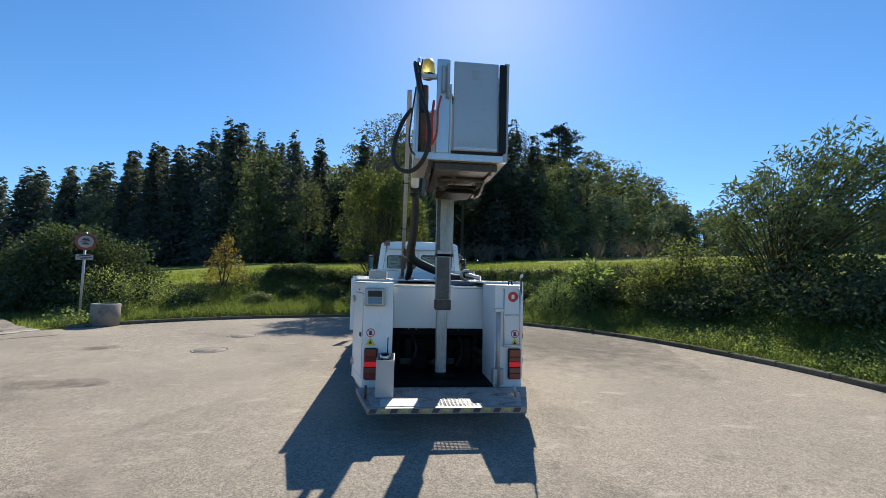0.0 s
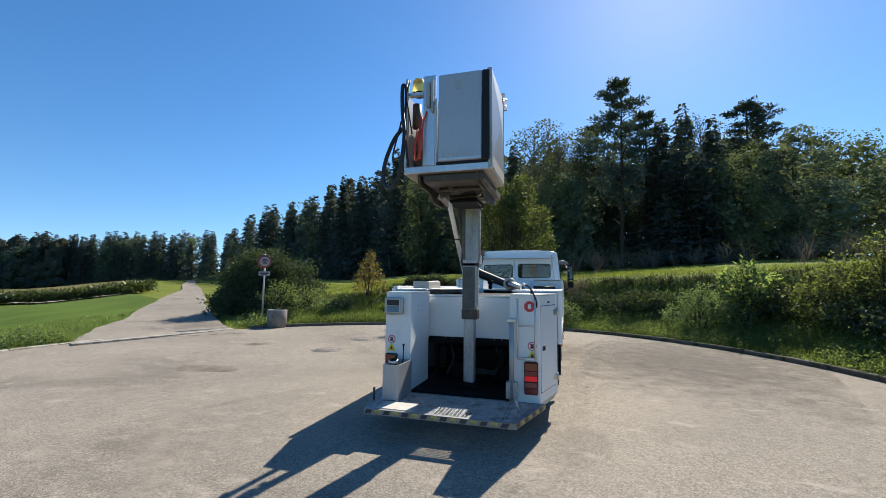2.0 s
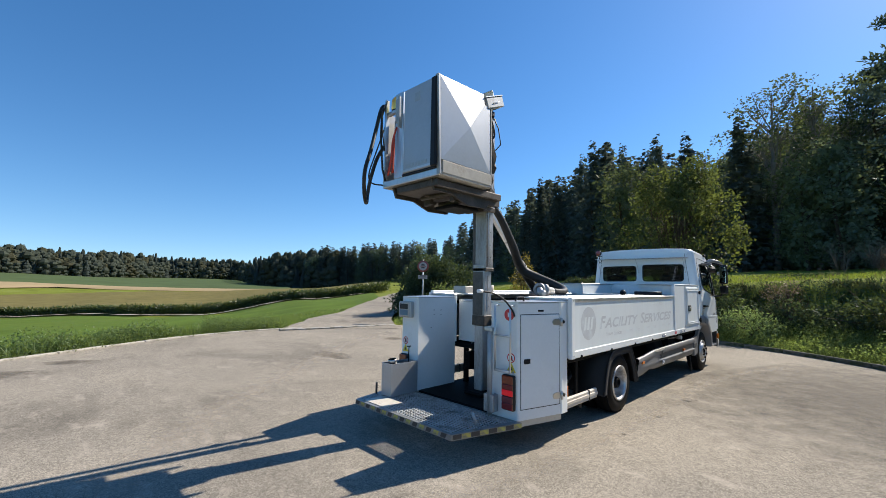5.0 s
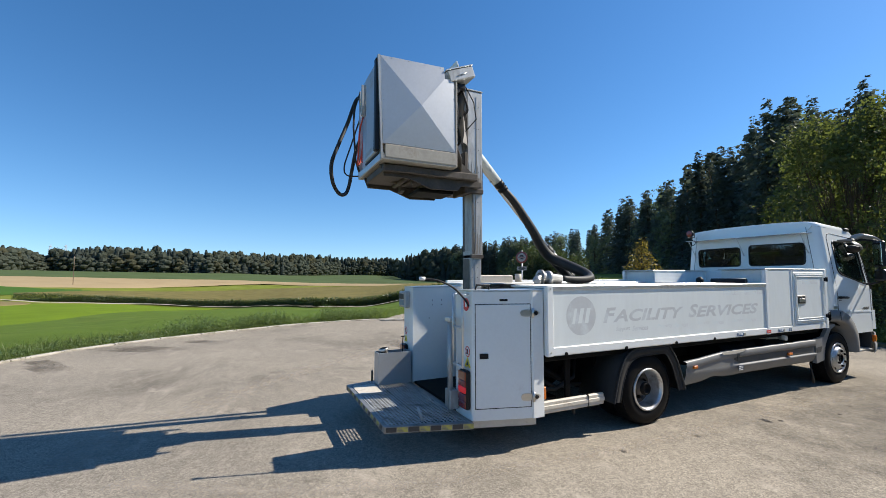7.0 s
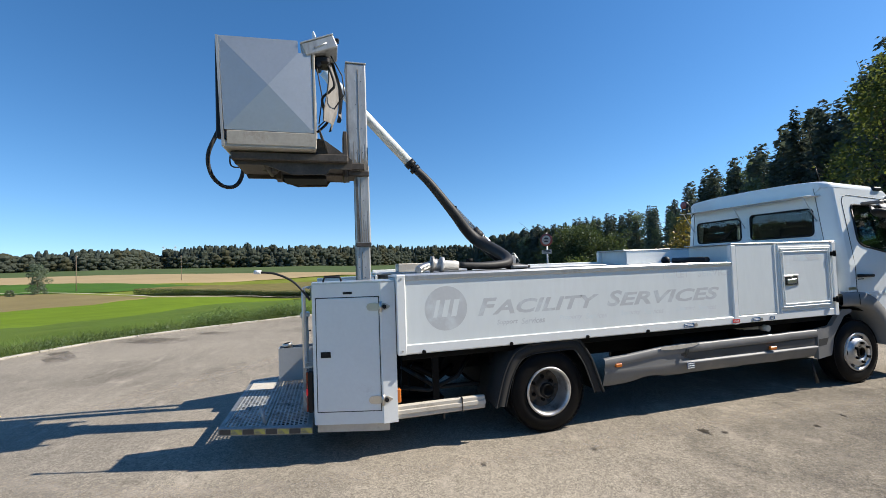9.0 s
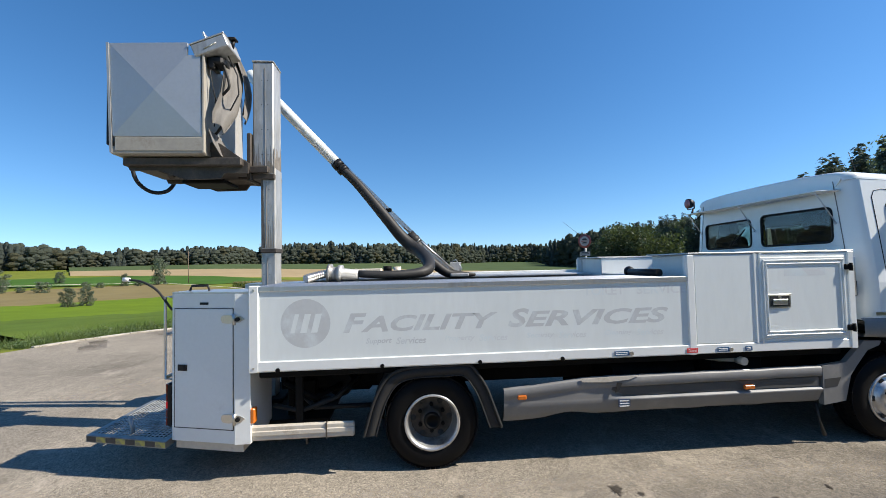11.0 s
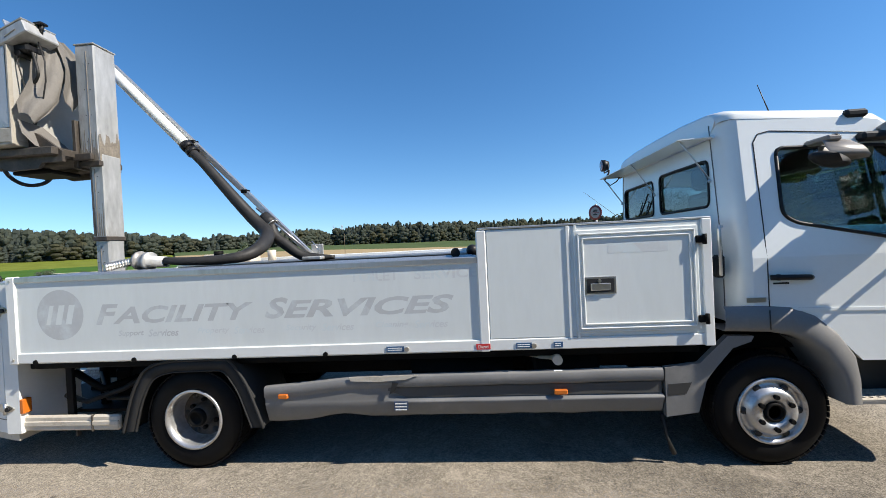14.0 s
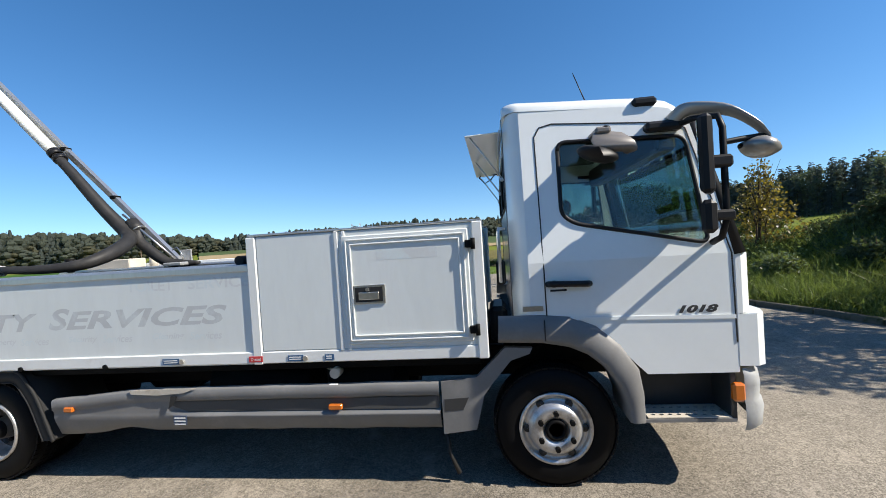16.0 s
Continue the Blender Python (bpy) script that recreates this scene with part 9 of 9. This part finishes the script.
# roof and rear wall
SEC = [(1.716, 2.40), (1.708, 2.432), (1.685, 2.458), (1.64, 2.478), (1.55, 2.492), (1.2, 2.512), (TX, 2.518)]
SEC = SEC + [(mirror_x(x), z) for x, z in SEC[-2::-1]]
STA = [(11.020, 0.012, 0.935), (11.026, 0.026, 0.94), (11.05, 0.032, 0.965), (11.09, 0.034, 0.99), (11.125, 0.032, 1.0), (11.4, 0.014, 1.0), (11.75, -0.006, 1.0), (11.9, -0.018, 1.0), (12.04, -0.048, 0.999), (12.12, -0.10, 0.997), (12.185, -0.19, 0.99)]
rows = [[(TX + (x - TX) * w, y, z + dz * (1.0 if z > 2.41 else 0.92)) for x, z in SEC] for y, dz, w in STA]
part("roof", Shape().sheet(rows), CABWHITE, truck, "white cab roof with rounded edges")
wl = rounded([(-0.185, 1.825), (0.57, 1.83), (0.57, 2.165), (-0.185, 2.155)], 0.06)
wr = rounded([(0.72, 1.83), (1.535, 1.835), (1.535, 2.18), (0.72, 2.185)], 0.06)
rear = [(mirror_x(1.68), 1.0), (1.68, 1.0), (1.675, 1.45), (1.572, 2.36)] + [(TX + (x - TX) * 0.934, z + 0.0125) for x, z in SEC[1:-1]] + [(mirror_x(1.572), 2.36), (mirror_x(1.675), 1.45)]
cr = part("cab_rear_wall", Shape().plate(rear, back(11.02), (0, 0.03, 0), [wl, wr]), CABWHITE, truck, "white rear wall of the cab with two windows")
for w in (wl, wr):
    gl = part("rear_window", Shape().plate(w, back(11.032), (0, 0.004, 0)), GLASSDARK, truck, "dark rear cab window")
    gl.visible_shadow = False
    part("window_rubber", Shape().tube([(u, 11.019, v) for u, v in w + w[:1]], 0.012, 6), BLACK, cr)
part("wiper", Shape().tube([(0.50, 11.0, 2.05), (0.30, 11.0, 1.86)], 0.008, 6).tube([(0.36, 11.0, 1.98), (0.25, 11.0, 1.84)], 0.006, 6), BLACK, truck)
# folded-out flap above the rear windows
fm = Matrix.Translation((0.0, 11.0, 2.335)) @ Matrix.Rotation(radians(2), 4, "X")
fp = part("rear_flap", Shape().box(-0.28, 1.62, -0.235, 0.0, -0.004, 0.004, 0.002, fm), CABWHITE, truck, "thin white flap propped over the rear windows")
part("flap_rail", Shape().cyl((-0.3, 11.005, 2.335), (1.64, 11.005, 2.335), 0.012, 10), ALU, fp)
for x in (1.58, 0.64, -0.24):
    part("flap_stay", Shape().tube([(x, 10.80, 2.325), (x, 11.01, 2.02)], 0.006, 6).ball((x, 11.0, 2.02), 0.014, 8, 6), ALU, fp)
lp = part("work_lamp", Shape().lathe([(-0.05, 0.02), (-0.045, 0.05), (0.0, 0.068), (0.03, 0.068), (0.035, 0.058)], (-0.2, 10.80, 2.475), (0, -1, 0), 20), BLACK, truck, "round black work lamp")
part("lamp_glass", Shape().lathe([(0.033, 0.06), (0.038, 0.001)], (-0.2, 10.80, 2.475), (0, -1, 0), 20), CLEAR, lp)
part("lamp_bracket", Shape().tube([(-0.2, 10.85, 2.40), (-0.2, 10.84, 2.34), (-0.2, 11.0, 2.335)], 0.012, 8).tube([(-0.27, 10.82, 2.475), (-0.27, 10.82, 2.40), (-0.13, 10.82, 2.40), (-0.13, 10.82, 2.475)], 0.008, 8), BLACK, lp)
part("lamp_lead", Shape().tube([(-0.2, 10.86, 2.42), (-0.2, 10.80, 2.30), (-0.2, 10.86, 2.24), (-0.2, 10.93, 2.28), (-0.2, 10.98, 2.34)], 0.007, 6), BLACK, lp)
part("roof_lamp", Shape().box(1.61, 1.74, 11.83, 11.975, 2.385, 2.44, 0.018), BLACK, truck, "flat black roof marker lamp")
part("aerial", Shape().tube([(1.25, 11.69, 2.50), (1.25, 11.577, 2.81)], [0.006, 0.003], 6).ball((1.25, 11.69, 2.505), 0.018, 10, 6), BLACK, truck, "thin black roof aerial")
gh = part("grab_handle", Shape().tube([(1.72, 10.99, 1.68), (1.76, 10.955, 1.68), (1.765, 10.95, 1.65), (1.765, 10.95, 1.34), (1.72, 10.99, 1.32)], 0.013, 8), ALU, truck, "grab handle behind the cab")
part("handle_bellows", Shape().box(1.70, 1.77, 10.925, 10.985, 1.32, 1.48, 0.015), BLACK, truck)
part("air_intake", Shape().box(1.2, 1.6, 10.86, 10.98, 0.9, 1.15, 0.03), BLACK, truck, "black air intake behind the cab")

# windscreen, nose and bumper
rows = []
for f in np.linspace(0, 1, 5):
    z = 1.45 + 0.85 * f
    y = 12.36 - 0.18 * f
    x = xs(z) - 0.05
    rows.append([(TX + (x - TX) * u, y + 0.10 * (1 - u * u), z) for u in np.linspace(-1, 1, 9)])
inner = [[(p[0], p[1] - 0.006, p[2]) for p in r] for r in rows]
pane = Shape().sheet(rows).sheet(inner).sheet([rows[0], inner[0]]).sheet([rows[-1], inner[-1]])
gl = part("windscreen", pane.sheet([[r[0] for r in rows], [r[0] for r in inner]]).sheet([[r[-1] for r in rows], [r[-1] for r in inner]]), GLASS, truck, "large curved windscreen")
gl.visible_shadow = False
for right in (True, False):
    U = lambda x: x if right else mirror_x(x)
    part("pillar", Shape().tube([(U(xs(2.3) - 0.03), 12.16, 2.30), (U(xs(1.9) - 0.03), 12.255, 1.9), (U(xs(1.45) - 0.03), 12.35, 1.44)], [0.035, 0.036, 0.045], 8), BLACK, truck)


def nose(y_side, y_front, z0, z1, name, material, label, inset=0.0):
    h = [(1.83 - inset, 12.32), (1.83 - inset, y_side - 0.05), (1.80, y_side), (1.68, y_side + 0.05), (1.3, y_front - 0.02), (TX, y_front)]
    o = h + [(mirror_x(x), y) for x, y in h[-2::-1]]
    return part(name, Shape().plate(o, level(z0), (0, 0, z1 - z0)), material, truck, label)


nose(12.40, 12.52, 1.09, 1.445, "nose_panel", CABWHITE, "white front panel of the cab")
nose(12.475, 12.56, 0.775, 1.085, "grille_panel", CABWHITE, "white lower front panel")
rows = []
for z, dy, dx in ((0.385, -0.03, -0.02), (0.42, 0.0, 0.0), (0.54, 0.012, 0.006), (0.565, -0.008, -0.006), (0.66, 0.0, 0.0), (0.715, -0.005, 0.0), (0.755, -0.05, -0.02)):
    h = [(1.835 + dx, 12.335), (1.838 + dx, 12.385 + dy), (1.81 + dx, 12.435 + dy), (1.68, 12.50 + dy), (1.3, 12.56 + dy), (TX, 12.58 + dy)]
    rows.append([(x, y, z) for x, y in h] + [(mirror_x(x), y, z) for x, y in h[-2::-1]])
part("bumper", Shape().sheet(rows), BUMPER, truck, "grey plastic bumper with rounded corner")
part("cab_floor", Shape().box(mirror_x(1.78), 1.78, 11.04, 12.35, 1.0, 1.06, 0.01), DARKSTEEL, truck)
part("wheelhouse", Shape().box(mirror_x(1.55), 1.55, 10.95, 12.3, 0.76, 1.0, 0.01), DARKSTEEL, truck)
part("radiator_pack", Shape().box(mirror_x(1.5), 1.5, 12.2, 12.4, 0.45, 1.05, 0.01), DARKSTEEL, truck)
# inside the cab
part("dashboard", Shape().plate([(12.0, 1.1), (12.34, 1.1), (12.36, 1.45), (12.25, 1.53), (12.08, 1.50), (12.0, 1.35)], side(1.74), (-2.13, 0, 0)), GREYDARK, truck, "dark grey dashboard")
for x in (0.08, 1.27):
    se = part("seat", Shape().box(x - 0.24, x + 0.24, 11.25, 11.75, 1.12, 1.40, 0.05), SEAT, truck, "dark fabric cab seat")
    part("seat_back", Shape().box(x - 0.23, x + 0.23, -0.07, 0.07, 0.0, 0.62, 0.04, Matrix.Translation((0, 11.26, 1.36)) @ Matrix.Rotation(radians(10), 4, "X")), SEAT, se)
    part("headrest", Shape().box(x - 0.13, x + 0.13, 11.08, 11.19, 1.99, 2.17, 0.035), SEAT, se)
rw = []
for k in range(25):
    a = 2 * math.pi * k / 24
    rw.append((0.08 + 0.22 * math.cos(a), 11.93 - 0.10 * math.sin(a), 1.52 + 0.19 * math.sin(a)))
part("steering_wheel", Shape().tube(rw, 0.014, 8).cyl((0.08, 11.93, 1.52), (0.08, 12.1, 1.42), 0.03, 10).box(-0.1, 0.26, 11.92, 11.94, 1.49, 1.54, 0.008), BLACK, truck, "black steering wheel")
part("sun_blind", Shape().box(-0.3, 1.6, 12.0, 12.13, 2.12, 2.30, 0.02), GREYDARK, truck)
part("headliner", Shape().box(mirror_x(1.62), 1.62, 11.06, 12.05, 2.36, 2.39, 0.01), GREYDARK, truck)
part("type_number", moved(lettering("1018", 0.225, 0.047, 0.3, 0.05), lambda x, y, z: (xs(1.1) + 0.006, 11.99 + x, 1.103 + y)), GREYDARK, truck, "dark slanted type number on the door")
